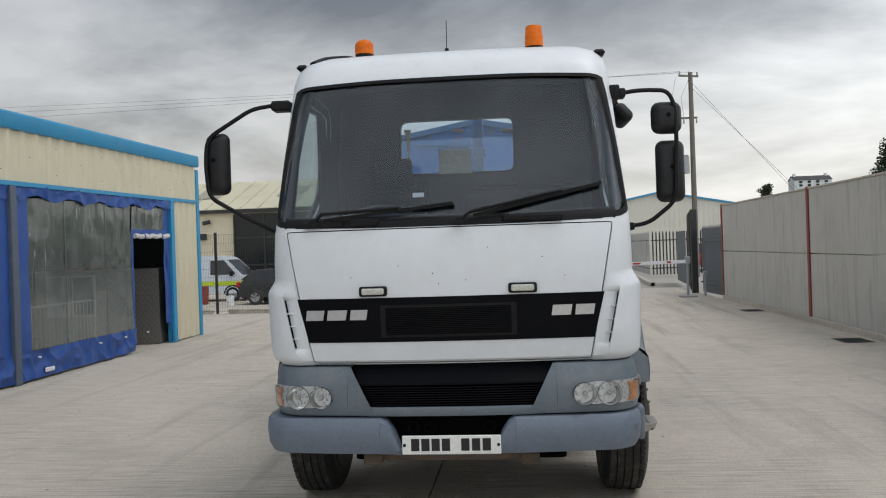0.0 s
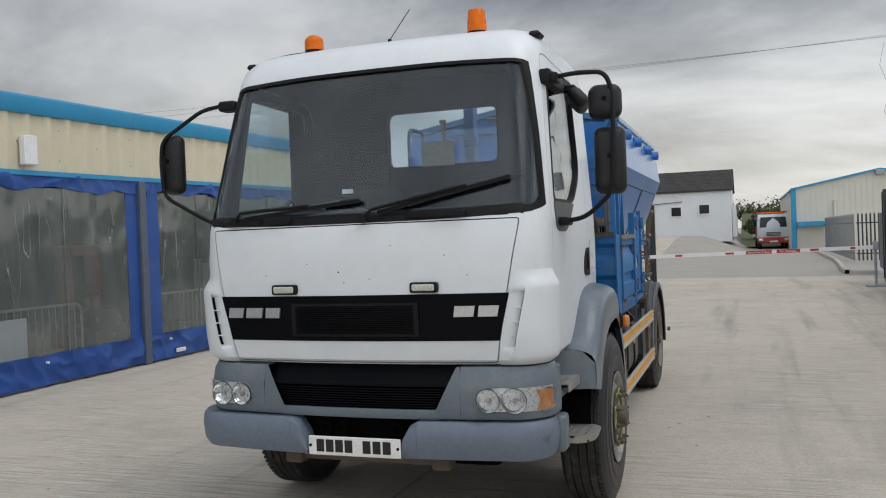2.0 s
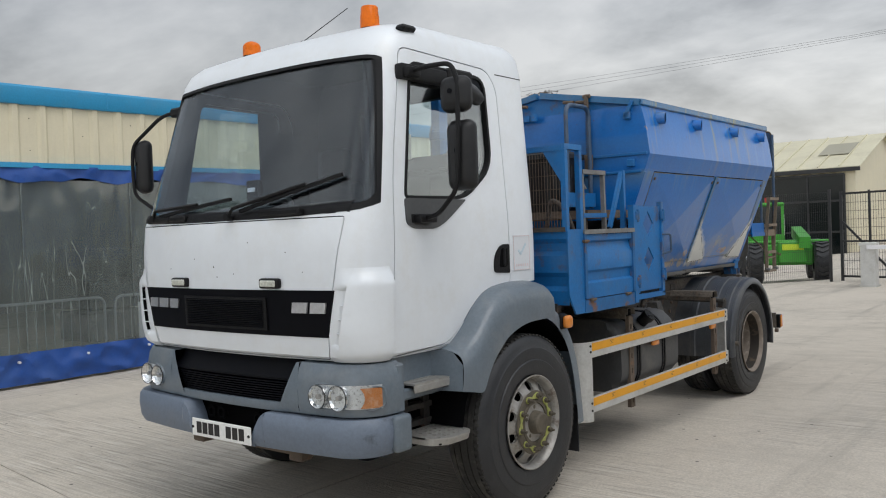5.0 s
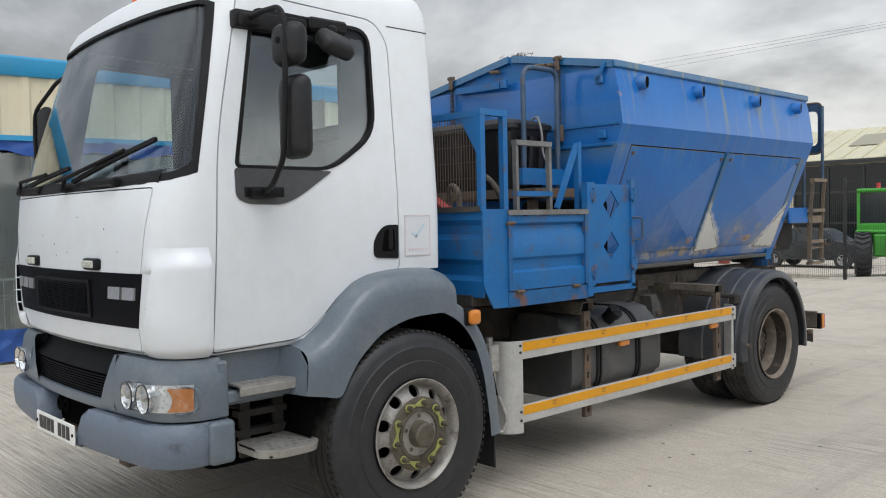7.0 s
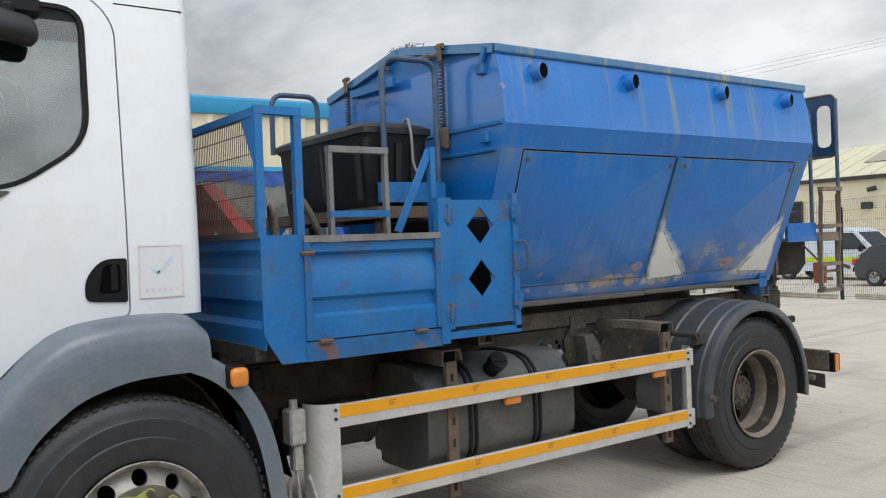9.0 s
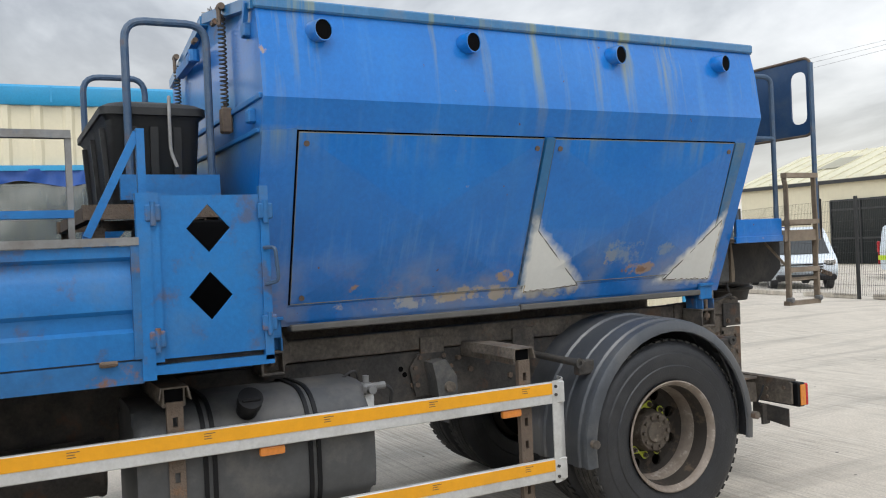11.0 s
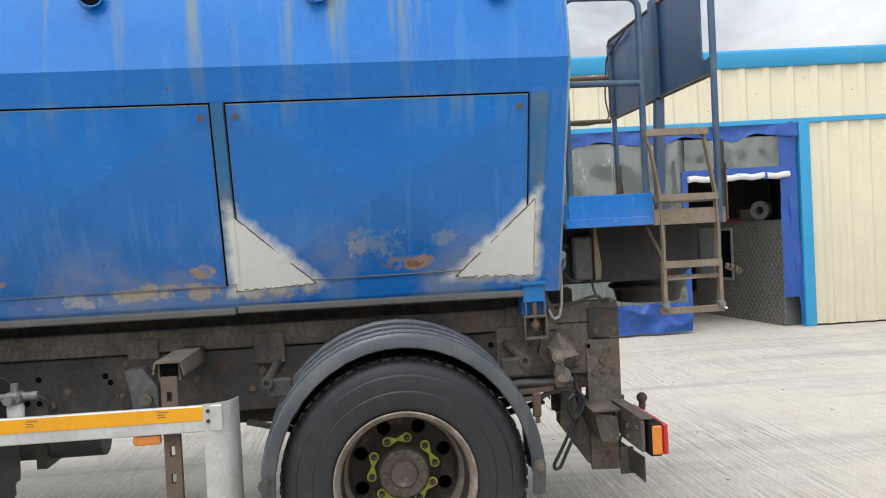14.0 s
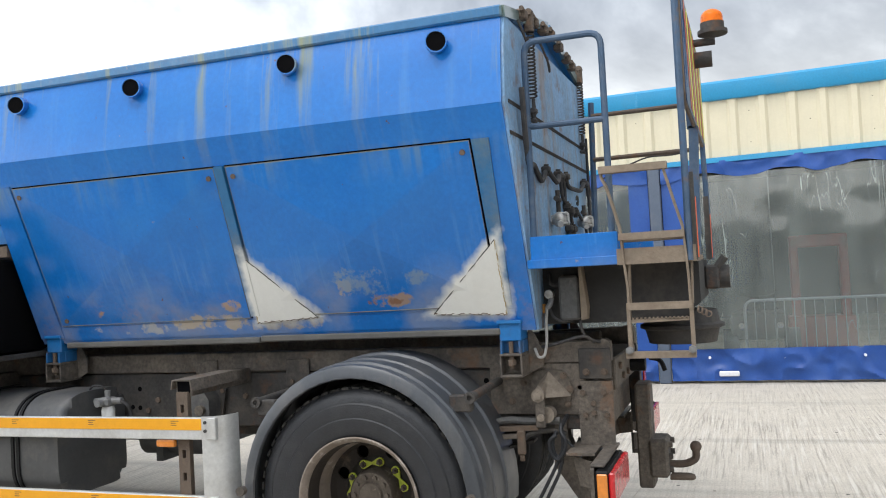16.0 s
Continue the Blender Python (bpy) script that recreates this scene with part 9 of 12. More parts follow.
    def both(a, b_):
        n = nt.nodes.new("ShaderNodeMath")
        n.operation = "MULTIPLY"
        L(a, n.inputs[0])
        L(b_, n.inputs[1])
        return n.outputs[0]

    col = over(old, (0.66, 0.62, 0.55), both(ramp(gr.outputs["Fac"], 0.53, 0.62, 0.75), wr.outputs[0]))
    col = over(col, (0.27, 0.245, 0.21), both(ramp(gr.outputs["Fac"], 0.46, 0.38, 0.62), wr.outputs[0]))
    lines = nt.nodes.new("ShaderNodeMath")
    lines.operation = "MULTIPLY"
    L(ramp(wv.outputs["Fac"], 0.80, 0.97, 0.16), lines.inputs[0])
    L(ramp(worn.outputs["Fac"], 0.36, 0.56, 1.0), lines.inputs[1])
    col = over(col, (0.23, 0.205, 0.17), lines.outputs[0])
    mp3 = nt.nodes.new("ShaderNodeMapping")
    mp3.inputs["Scale"].default_value = (1.5, 0.10, 1)
    mp3.inputs["Rotation"].default_value = (0, 0, 0.10)
    L(geo.outputs["Position"], mp3.inputs[0])
    tr = node(nt, "ShaderNodeTexNoise", Scale=1.0, Detail=6.0, Roughness=0.65)
    L(mp3.outputs[0], tr.inputs["Vector"])
    col = over(col, (0.25, 0.23, 0.20), ramp(tr.outputs["Fac"], 0.53, 0.70, 0.65))
    vo = node(nt, "ShaderNodeTexVoronoi", Scale=3.3)
    L(geo.outputs["Position"], vo.inputs["Vector"])
    col = over(col, (0.045, 0.042, 0.038), ramp(vo.outputs["Distance"], 0.05, 0.035, 0.9))
    L(col, b.inputs["Base Color"])
    return m


CONC = concrete()
CREAM = material("cream_cladding", (0.62, 0.565, 0.415), 0.5, vary=0.05, scale=2.5, dirt=(0.50, 0.46, 0.34), dirt_amount=0.35, dirt_scale=1.5, streak=(0.45, 0.41, 0.30), streak_amount=0.3, speck_amount=0.03)
TRIM = material("blue_trim", (0.020, 0.265, 0.50), 0.45, vary=0.08, scale=3, dirt=(0.08, 0.26, 0.40), dirt_amount=0.4)
CURTAIN = material("blue_pvc_curtain", (0.013, 0.072, 0.31), 0.46, vary=0.15, scale=3, dirt=(0.05, 0.11, 0.30), dirt_amount=0.5, dirt_scale=2, bump=0.6, bump_scale=9)
STEELP = material("grey_post", (0.085, 0.11, 0.155), 0.5, vary=0.1, scale=5, dirt=(0.15, 0.15, 0.15), dirt_amount=0.4)
FENCE_G = material("fence_slate_grey", (0.135, 0.155, 0.175), 0.55, metal=0.2, vary=0.15, scale=5, dirt=(0.09, 0.095, 0.10), dirt_amount=0.5)
FENCE_K = material("fence_near_black", (0.035, 0.04, 0.045), 0.6, vary=0.15, scale=5)
CHECKER = material("checker_plate", (0.20, 0.195, 0.185), 0.45, metal=0.5, vary=0.12, scale=5, dirt=(0.1, 0.095, 0.085), dirt_amount=0.5)
WALLC = material("precast_concrete", (0.55, 0.535, 0.50), 0.85, vary=0.06, scale=1.5, dirt=(0.40, 0.39, 0.355), dirt_amount=0.5, dirt_scale=1.1, streak=(0.20, 0.195, 0.18), streak_amount=0.55, bump=0.25, bump_scale=30)
REDOX = material("red_oxide_post", (0.26, 0.045, 0.03), 0.6, vary=0.12, scale=6, dirt=(0.2, 0.11, 0.09), dirt_amount=0.5)
BLACKST = material("black_steel", (0.015, 0.016, 0.018), 0.5, vary=0.15, scale=6, dirt=(0.06, 0.06, 0.06), dirt_amount=0.4)
GALV = material("galvanised", (0.33, 0.35, 0.37), 0.5, metal=0.3, vary=0.12, scale=5, dirt=(0.22, 0.22, 0.22), dirt_amount=0.5)
TIMBER = material("pole_timber", (0.185, 0.17, 0.15), 0.9, vary=0.2, scale=4, streak=(0.11, 0.10, 0.09), streak_amount=0.6)
RENDERW = material("white_render", (0.72, 0.75, 0.78), 0.8, vary=0.03, scale=1.2, streak=(0.55, 0.56, 0.56), streak_amount=0.25)
SLATE = material("roof_tile", (0.062, 0.058, 0.058), 0.75, vary=0.2, scale=3, dirt=(0.12, 0.115, 0.105), dirt_amount=0.5)
SHED_C = material("warehouse_cladding", (0.64, 0.625, 0.55), 0.55, vary=0.04, scale=1.2, dirt=(0.52, 0.50, 0.43), dirt_amount=0.4, dirt_scale=0.5, streak=(0.50, 0.48, 0.42), streak_amount=0.3)
ROOFC = material("cream_roof_sheet", (0.62, 0.585, 0.43), 0.55, vary=0.06, scale=0.8, dirt=(0.42, 0.38, 0.27), dirt_amount=0.5, dirt_scale=0.6, streak=(0.4, 0.36, 0.27), streak_amount=0.4)
DARKGL = material("dark_glazing", (0.006, 0.010, 0.011), 0.06, vary=0.3, scale=0.8, spec=0.22)
# near-black: the dimness inside the workshop put into the colour
DARKIN = material("shaded_interior", (0.034, 0.039, 0.045), 0.9, vary=0.2, scale=1)
GRASS = material("rough_grass", (0.085, 0.105, 0.035), 0.95, vary=0.25, scale=0.5, dirt=(0.14, 0.14, 0.06), dirt_amount=0.6, dirt_scale=0.15)
SKYLIGHT = material("grp_rooflight", (0.36, 0.34, 0.26), 0.5, vary=0.1)


def pvc():
    """Clear plastic sheet gone cloudy: sees through, mirrors the sky, with scuffs and hanging creases."""
    m = bpy.data.materials.new("clear_pvc_sheet")
    m.use_nodes = True
    nt = m.node_tree
    nt.nodes.clear()
    L = nt.links.new
    out = nt.nodes.new("ShaderNodeOutputMaterial")
    geo = nt.nodes.new("ShaderNodeNewGeometry")
    mp = nt.nodes.new("ShaderNodeMapping")
    mp.inputs["Scale"].default_value = (1, 5.0, 0.45)
    L(geo.outputs["Position"], mp.inputs[0])
    cr = node(nt, "ShaderNodeTexNoise", Scale=1.7, Detail=5.0, Roughness=0.55, Distortion=0.8)
    L(mp.outputs[0], cr.inputs["Vector"])
    bp = node(nt, "ShaderNodeBump", Strength=0.13, Distance=0.04)
    L(cr.outputs["Fac"], bp.inputs["Height"])
    tr = nt.nodes.new("ShaderNodeBsdfTransparent")
    tr.inputs[0].default_value = (0.70, 0.73, 0.75, 1)
    gl = node(nt, "ShaderNodeBsdfGlossy", Roughness=0.10)
    L(bp.outputs[0], gl.inputs["Normal"])
    df = nt.nodes.new("ShaderNodeBsdfDiffuse")
    df.inputs[0].default_value = (0.37, 0.42, 0.40, 1)
    # cloudy scuffs: streaks running down plus fine scratches
    mp2 = nt.nodes.new("ShaderNodeMapping")
    mp2.inputs["Scale"].default_value = (1, 3.0, 0.7)
    L(geo.outputs["Position"], mp2.inputs[0])
    n2 = node(nt, "ShaderNodeTexNoise", Scale=1.3, Detail=8.0, Roughness=0.7)
    L(mp2.outputs[0], n2.inputs["Vector"])
    r2 = nt.nodes.new("ShaderNodeMapRange")
    r2.inputs["From Min"].default_value, r2.inputs["From Max"].default_value = 0.35, 0.80
    r2.inputs["To Min"].default_value, r2.inputs["To Max"].default_value = 0.18, 0.40
    L(n2.outputs["Fac"], r2.inputs["Value"])
    # hairline scratches and creases that catch the light, in patches
    def hair(scale, dist, stretch, width, amount):
        mh = nt.nodes.new("ShaderNodeMapping")
        mh.inputs["Scale"].default_value = stretch
        L(geo.outputs["Position"], mh.inputs[0])
        nh = node(nt, "ShaderNodeTexNoise", Scale=scale, Detail=2.0, Roughness=0.5, Distortion=dist)
        L(mh.outputs[0], nh.inputs["Vector"])
        ab = nt.nodes.new("ShaderNodeMath")
        ab.operation = "SUBTRACT"
        L(nh.outputs["Fac"], ab.inputs[0])
        ab.inputs[1].default_value = 0.5
        aa = nt.nodes.new("ShaderNodeMath")
        aa.operation = "ABSOLUTE"
        L(ab.outputs[0], aa.inputs[0])
        rh = nt.nodes.new("ShaderNodeMapRange")
        rh.inputs["From Min"].default_value, rh.inputs["From Max"].default_value = width, 0.0
        rh.inputs["To Max"].default_value = amount
        L(aa.outputs[0], rh.inputs["Value"])
        return rh.outputs[0]
    patch = node(nt, "ShaderNodeTexNoise", Scale=1.1, Detail=3.0)
    L(geo.outputs["Position"], patch.inputs["Vector"])
    rp = nt.nodes.new("ShaderNodeMapRange")
    rp.inputs["From Min"].default_value, rp.inputs["From Max"].default_value = 0.46, 0.60
    L(patch.outputs["Fac"], rp.inputs["Value"])
    hs = nt.nodes.new("ShaderNodeMath")
    hs.operation = "ADD"
    L(hair(1.6, 0.3, (1, 2.6, 0.35), 0.005, 0.40), hs.inputs[0])
    L(hair(3.2, 0.2, (1, 1.6, 0.3), 0.005, 0.25), hs.inputs[1])
    hm = nt.nodes.new("ShaderNodeMath")
    hm.operation = "MULTIPLY"
    L(hs.outputs[0], hm.inputs[0])
    L(rp.outputs[0], hm.inputs[1])
    ha = nt.nodes.new("ShaderNodeMath")
    ha.operation = "ADD"
    ha.use_clamp = True
    L(r2.outputs[0], ha.inputs[0])
    L(hm.outputs[0], ha.inputs[1])
    mx1 = nt.nodes.new("ShaderNodeMixShader")
    L(ha.outputs[0], mx1.inputs[0])
    L(tr.outputs[0], mx1.inputs[1])
    L(df.outputs[0], mx1.inputs[2])
    mx2 = nt.nodes.new("ShaderNodeMixShader")
    L(sheen(nt, 0.07, 0.8, bp.outputs[0]), mx2.inputs[0])
    L(mx1.outputs[0], mx2.inputs[1])
    L(gl.outputs[0], mx2.inputs[2])
    L(mx2.outputs[0], out.inputs[0])
    return m


PVC = pvc()
ROOFL = glass("rooflight_sheet", (0.72, 0.72, 0.62), 0.3, 1.0)


def ground_z(x, y):
    z = -0.034 * sstep(1.2, 5.2, y) * sstep(17, 10, y) * sstep(-5.6, -2.5, x) * sstep(5.7, 3.5, x)
    z += -0.42 * sstep(15, 30, y) * sstep(-1.5, -6, x) * (1 - sstep(40, 56, y) * sstep(-14, -4, x))
    z += 1.2 * sstep(34, 60, y) * sstep(2.4, -1.5, x) * sstep(-14, -4, x)
    z += 9.5 * sstep(70, 150, y) * sstep(14, 50, x)
    return z


bm = BM()
xs = [-400, -200, -100, -60] + [-40 + 1.5 * i for i in range(41)] + [26, 32, 40, 50, 60, 80, 120, 200, 400]
ys = [-400, -150, -60, -30] + [-16 + 1.5 * i for i in range(60)] + [80, 90, 105, 120, 135, 150, 175, 220, 300, 600]
rows = [[(x, y, ground_z(x, y) - 0.022) for x in xs] for y in ys]
grid_surface(bm, rows)
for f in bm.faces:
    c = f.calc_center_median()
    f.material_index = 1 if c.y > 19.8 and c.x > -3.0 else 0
# darker stained concrete beyond the gate: the lane's dimmer light put into colour
CONC_DIM = material("lane_concrete_dimmed", (0.40, 0.372, 0.33), 0.9, vary=0.10, scale=2.0, dirt=(0.27, 0.25, 0.22), dirt_amount=0.5, dirt_scale=0.5, speck=40, speck_amount=0.2, streak=(0.33, 0.31, 0.28), streak_amount=0.3)
ground = solid("ground", bm, [CONC, CONC_DIM], "brushed pale concrete yard with joints and stains", "ground", "structure")
WORLD_OF[ground] = Matrix()

# workshop with profiled fascia and plastic curtains
WX, W0, W1 = -6.32, -22.0, 12.55
workshop = thing("workshop", "long cream-clad workshop with blue trim and plastic curtain bays", "building", (WX - 6, -5, 0), kind="structure")
WORLD_OF[workshop] = Matrix.Translation((WX - 6, -5, 0))


def cladding(bm, x, y0, y1, z0, z1, pitch=0.333, depth=0.034, rib=0.06, along="y", sign=1):
    """Box-profiled sheet: flats with raised ribs, standing in the plane x (or y)."""
    pts = []
    n = int(round((y1 - y0) / pitch))
    p = (y1 - y0) / n
    for i in range(n):
        a = y0 + i * p
        pts += [(a, 0), (a + p - rib * 2.2, 0), (a + p - rib * 1.6, depth), (a + p - rib * 0.6, depth)]
    pts.append((y1, 0))
    rows = []
    for z in (z0, z1):
        if along == "y":
            rows.append([(x + d * sign, a, z) for a, d in pts])
        else:
            rows.append([(a, x + d * sign, z) for a, d in pts])
    grid_surface(bm, rows)


bm = BM()
cladding(bm, WX, W0, W1, 2.77, 3.49)
part("fascia", bm, CREAM, workshop, "cream profiled fascia", smooth=False)
bm = BM()
for i in range(60):
    for z in (2.92, 3.12, 3.30):
        y = W1 - 0.20 - i * 0.333 * (1 if z != 3.12 else 1)
        if y > -6 and (i + int(z * 10)) % 4 == 0:
            cyl(bm, (WX, y, z), (WX + 0.008, y, z), 0.006, 6)
tagged(part("fixing_screw", bm, BLACKST, workshop, "dark cladding screws"), kind="stuff")
bm = BM()
prism(bm, [(WX - 0.20, 3.46), (WX + 0.055, 3.46), (WX + 0.075, 3.49), (WX + 0.075, 3.66), (WX + 0.05, 3.69), (WX - 0.20, 3.72)], "y", W0, W1 + 0.10)
eave = part("eaves_trim", bm, TRIM, workshop, "blue pressed steel eaves trim")
for y in (0.0, 3.0, 6.05, 9.1, 12.1):
    bm = BM()
    box(bm, (WX + 0.07, y - 0.012, 3.49), (WX + 0.079, y + 0.012, 3.67))
    part("cover_strip", bm, TRIM, eave)
bm = BM()
prism(bm, [(WX - 0.05, 2.71), (WX + 0.05, 2.71), (WX + 0.05, 2.77), (WX - 0.05, 2.78)], "y", W0, W1 + 0.02)
part("curtain_trim", bm, TRIM, workshop, "thin blue trim over the bays")
bm = BM()
box(bm, (WX - 12.2, W0, 3.55), (WX - 0.1, W1, 3.68))
LIGHTS = [(-3.6, -2.2), (1.2, 2.6), (4.4, 5.8), (7.6, 9.0)]
cut = BM()
for a, b in LIGHTS:
    box(cut, (WX - 4.6, a, 3.4), (WX - 2.6, b, 3.9))
roof = part("roof", carve(bm, cut, "DIFFERENCE"), ROOFC, workshop)
for a, b in LIGHTS:
    bm = BM()
    box(bm, (WX - 4.62, a - 0.02, 3.684), (WX - 2.58, b + 0.02, 3.690))
    o = part("rooflight", bm, ROOFL, roof, "translucent rooflight sheet")
    o.visible_shadow = False
# inner walls coloured as if in deep shade
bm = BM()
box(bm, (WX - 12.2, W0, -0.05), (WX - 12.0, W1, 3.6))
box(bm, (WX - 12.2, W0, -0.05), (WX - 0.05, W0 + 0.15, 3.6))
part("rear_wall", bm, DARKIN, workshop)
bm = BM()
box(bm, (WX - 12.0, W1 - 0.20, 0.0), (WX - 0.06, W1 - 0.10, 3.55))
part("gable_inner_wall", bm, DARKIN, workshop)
bm = BM()
cladding(bm, W1, WX - 12.2, WX, 0.02, 3.45, along="x")
part("gable_wall", bm, CREAM, workshop, "cream clad gable wall", smooth=False)
# end pier of cladding beside the last bay
bm = BM()
cladding(bm, WX, 11.36, W1, 0.02, 2.71, pitch=0.30)
part("end_pier", bm, CREAM, workshop, "cream clad end pier", smooth=False)
for y0, y1 in ((11.22, 11.37), (W1 - 0.03, W1 + 0.10)):
    bm = BM()
    box(bm, (WX - 0.08, y0, 0.0), (WX + 0.06, y1, 2.72 if y0 < 12 else 3.40), 0.008)
    part("corner_trim", bm, TRIM, workshop, "blue corner flashing")
for y in (6.20, 0.40, -5.4, -11.2, -17.0):
    bm = BM()
    box(bm, (WX - 0.02, y - 0.07, 0), (WX + 0.06, y + 0.07, 2.71), 0.01)
    part("bay_post", bm, STEELP, workshop, "slate-grey bay post")
bm = BM()
box(bm, (WX - 12, W0, -0.018), (WX + 0.05, W1 - 0.15, -0.004))
part("workshop_floor", bm, CONC, workshop)


def curtain(y0, y1, door=None):
    """One bay: blue borders, a clear middle and a creased blue skirt."""
    c = thing("plastic_curtain", "clear plastic strip curtain with creased blue borders", "curtain", (WX, (y0 + y1) / 2, 0), "workshop curtains")
    bot, mid, top = 0.03, 0.40, 2.56
    seed = y0 * 3.1

    def sheet(ya, yb, za, zb, off, amp, mat, name, ny=40, nz=8, lab="", fine=0.6, fold=0.0, near=None, ruck=0.0, swag=0.0):
        bm = BM()
        rows = []
        for j in range(nz + 1):
            z = za + (zb - za) * j / nz
            row = []
            for i in range(ny + 1):
                y = ya + (yb - ya) * i / ny
                w = noise.noise(Vector((y * 1.9 + seed, z * 2.3, 0))) + fine * noise.noise(Vector((y * 5.0 + seed, z * 5.5, 4)))
                if fold:
                    w += fold * (0.5 - abs(noise.noise(Vector((y * 3.1 + z * 2.2 + seed, z * 3.0 - y * 1.1, 9))))) ** 2 * 6
                if ruck:
                    w += ruck * math.sin(y * 23 + 3 * noise.noise(Vector((y * 1.5, 0, 3)))) * max(0.0, (z - (zb - 0.34)) / 0.34) ** 1.5
                if near is not None:
                    w += 2.6 * math.sin(y * 31 + 2 * noise.noise(Vector((y, z * 1.3, 2)))) * max(0.0, 1 - (near - y) / 0.42)
                hang = swag * (1 - j / nz) * (0.5 + 0.5 * math.sin(y * 6.3 + 2.5 * noise.noise(Vector((y * 0.8, seed, 1)))) + 0.6 * noise.noise(Vector((y * 4.0, seed, 7))))
                row.append((WX + off + amp * w, y, z - hang))
            rows.append(row)
        grid_surface(bm, rows)
        return part(name, bm, mat, c, lab)
    sheet(y0, y1 if not door else door[0] + 0.02, bot, mid + 0.02, 0.0, 0.031, CURTAIN, "skirt", 130, 16, "creased blue skirt", 0.9, 0.9)
    sheet(y0, y1, top + 0.02, 2.73, 0.014, 0.026, CURTAIN, "header", 150, 7, "blue gathered header", 1.4, 0.8, None, 0.0, 0.06)
    for a, b in ((y0, y0 + 0.30), (y1 - 0.24, y1)):
        sheet(a, b, mid, top, 0.004, 0.012, CURTAIN, "side_border", 4, 24)
    if not door:
        sheet(y0 + 0.30, y1 - 0.24, mid, top, 0.0, 0.009, PVC, "clear_sheet", 150, 24, "cloudy clear plastic sheet", 0.6, 0.0, None, 0.5)
    else:
        d0, d1, dz = door
        sheet(y0 + 0.30, d0, mid, top, 0.0, 0.011, PVC, "clear_sheet", 110, 24, "cloudy clear plastic sheet", 0.6, 0.0, d0, 0.4)
        sheet(d0, y1 - 0.24, dz + 0.04, top, 0.0, 0.012, PVC, "clear_sheet", 40, 8, "cloudy clear plastic sheet", 0.6, 0.0, None, 0.7)
        sheet(d0 - 0.05, d0 + 0.03, mid, dz + 0.05, 0.012, 0.008, CURTAIN, "door_border", 2, 20)
        sheet(d0 - 0.05, d1 + 0.02, dz + 0.02, dz + 0.10, 0.014, 0.006, CURTAIN, "door_header", 16, 2)
        bm = BM()
        rows = []
        for j in range(19):
            z = 0.03 + (dz - 0.03) * j / 18
            lean = 0.14 * (1 - j / 18) ** 1.5
            rows.append([(WX + 0.006 + 0.012 * math.sin(9 * z), d1 - 0.02 + lean + 0.10 * k / 3, z) for k in range(4)])
        grid_surface(bm, rows)
        part("door_border", bm, CURTAIN, c)
        bm = BM()
        tube(bm, [(WX + 0.05, d0 + 0.02 + (d1 - d0 - 0.04) * k / 16, dz - 0.02 + 0.012 * math.sin(k * 1.7)) for k in range(17)], 0.042, 12)
        part("rolled_flap", bm, material("rolled_pvc", (0.62, 0.62, 0.60), 0.3, vary=0.12, scale=9), c, "rolled-up clear plastic flap")
        for y in (d0 + 0.35, d1 - 0.35):
            bm = BM()
            disc_ring(bm, (WX + 0.05, y, dz - 0.02), 0.044, 0.052, 0.03, "y", 16)
            part("flap_strap", bm, CURTAIN, c)
    for k in range(int((y1 - y0) / 0.85)):
        y = y0 + 0.45 + k * 0.85
        bm = BM()
        cyl(bm, (WX + 0.005, y, 0.315), (WX + 0.045, y, 0.315), 0.016, 10)
        part("eyelet", bm, STICKER, c)
    bm = BM()
    box(bm, (WX + 0.03, y0 + 0.55, 0.085), (WX + 0.055, y0 + 0.78, 0.15), 0.012)
    part("hold_down", bm, STICKER, c, "white hold-down clip")
    # weld seams of the clear sheet
    for k in range(1, 4):
        y = y0 + (y1 - y0) * k / 4
        if door and y > door[0] - 0.1:
            continue
        bm = BM()
        box(bm, (WX + 0.008, y - 0.006, 0.42), (WX + 0.016, y + 0.006, top))
        part("sheet_seam", bm, PVC, c)


curtain(6.28, 11.20, (9.66, 11.08, 2.05))
curtain(0.48, 6.12)
curtain(-5.32, 0.32)
curtain(-11.1, -5.5)
curtain(-16.9, -11.3)

# the eaves fall gently along the yard
for th_ in [workshop] + [o for o in bpy.data.objects if o.name.startswith("plastic_curtain")]:
    for o in th_.children_recursive:
        if o.type == "MESH":
            for v in o.data.vertices:
                v.co.z -= 0.0110 * (12.0 - v.co.y) * max(0.0, min(1.0, v.co.z / 2.7))

# wire crowd barriers just inside the curtains
def crowd_barrier(y0, at):
    b = thing("crowd_barrier", "galvanised crowd barrier behind the plastic curtain", "barrier", (at, y0, 0), "crowd barriers")
    bm = BM()
    tube(bm, [(at, y0, 0.02), (at, y0, 0.95), (at, y0 + 2.2, 0.95), (at, y0 + 2.2, 0.02)], 0.018, 8, 0.12)
    part("frame", bm, GALV, b)
    bm = BM()
    cyl(bm, (at, y0, 0.18), (at, y0 + 2.2, 0.18), 0.014, 8)
    part("bottom_rail", bm, GALV, b)
    for k in range(18):
        bm = BM()
        y = y0 + 0.12 + k * 0.115
        cyl(bm, (at, y, 0.18), (at, y, 0.95), 0.006, 5)
        part("upright", bm, GALV, b)


for y in (1.0, 3.35, 7.16, -1.4, -3.8):
    crowd_barrier(y, WX - 0.55)
bm = BM()
box(bm, (WX - 0.32, 3.55, 0.30), (WX - 0.30, 4.35, 0.86), 0.004)
solid("white_board", bm, STICKER, "white board hung on a crowd barrier", "board")

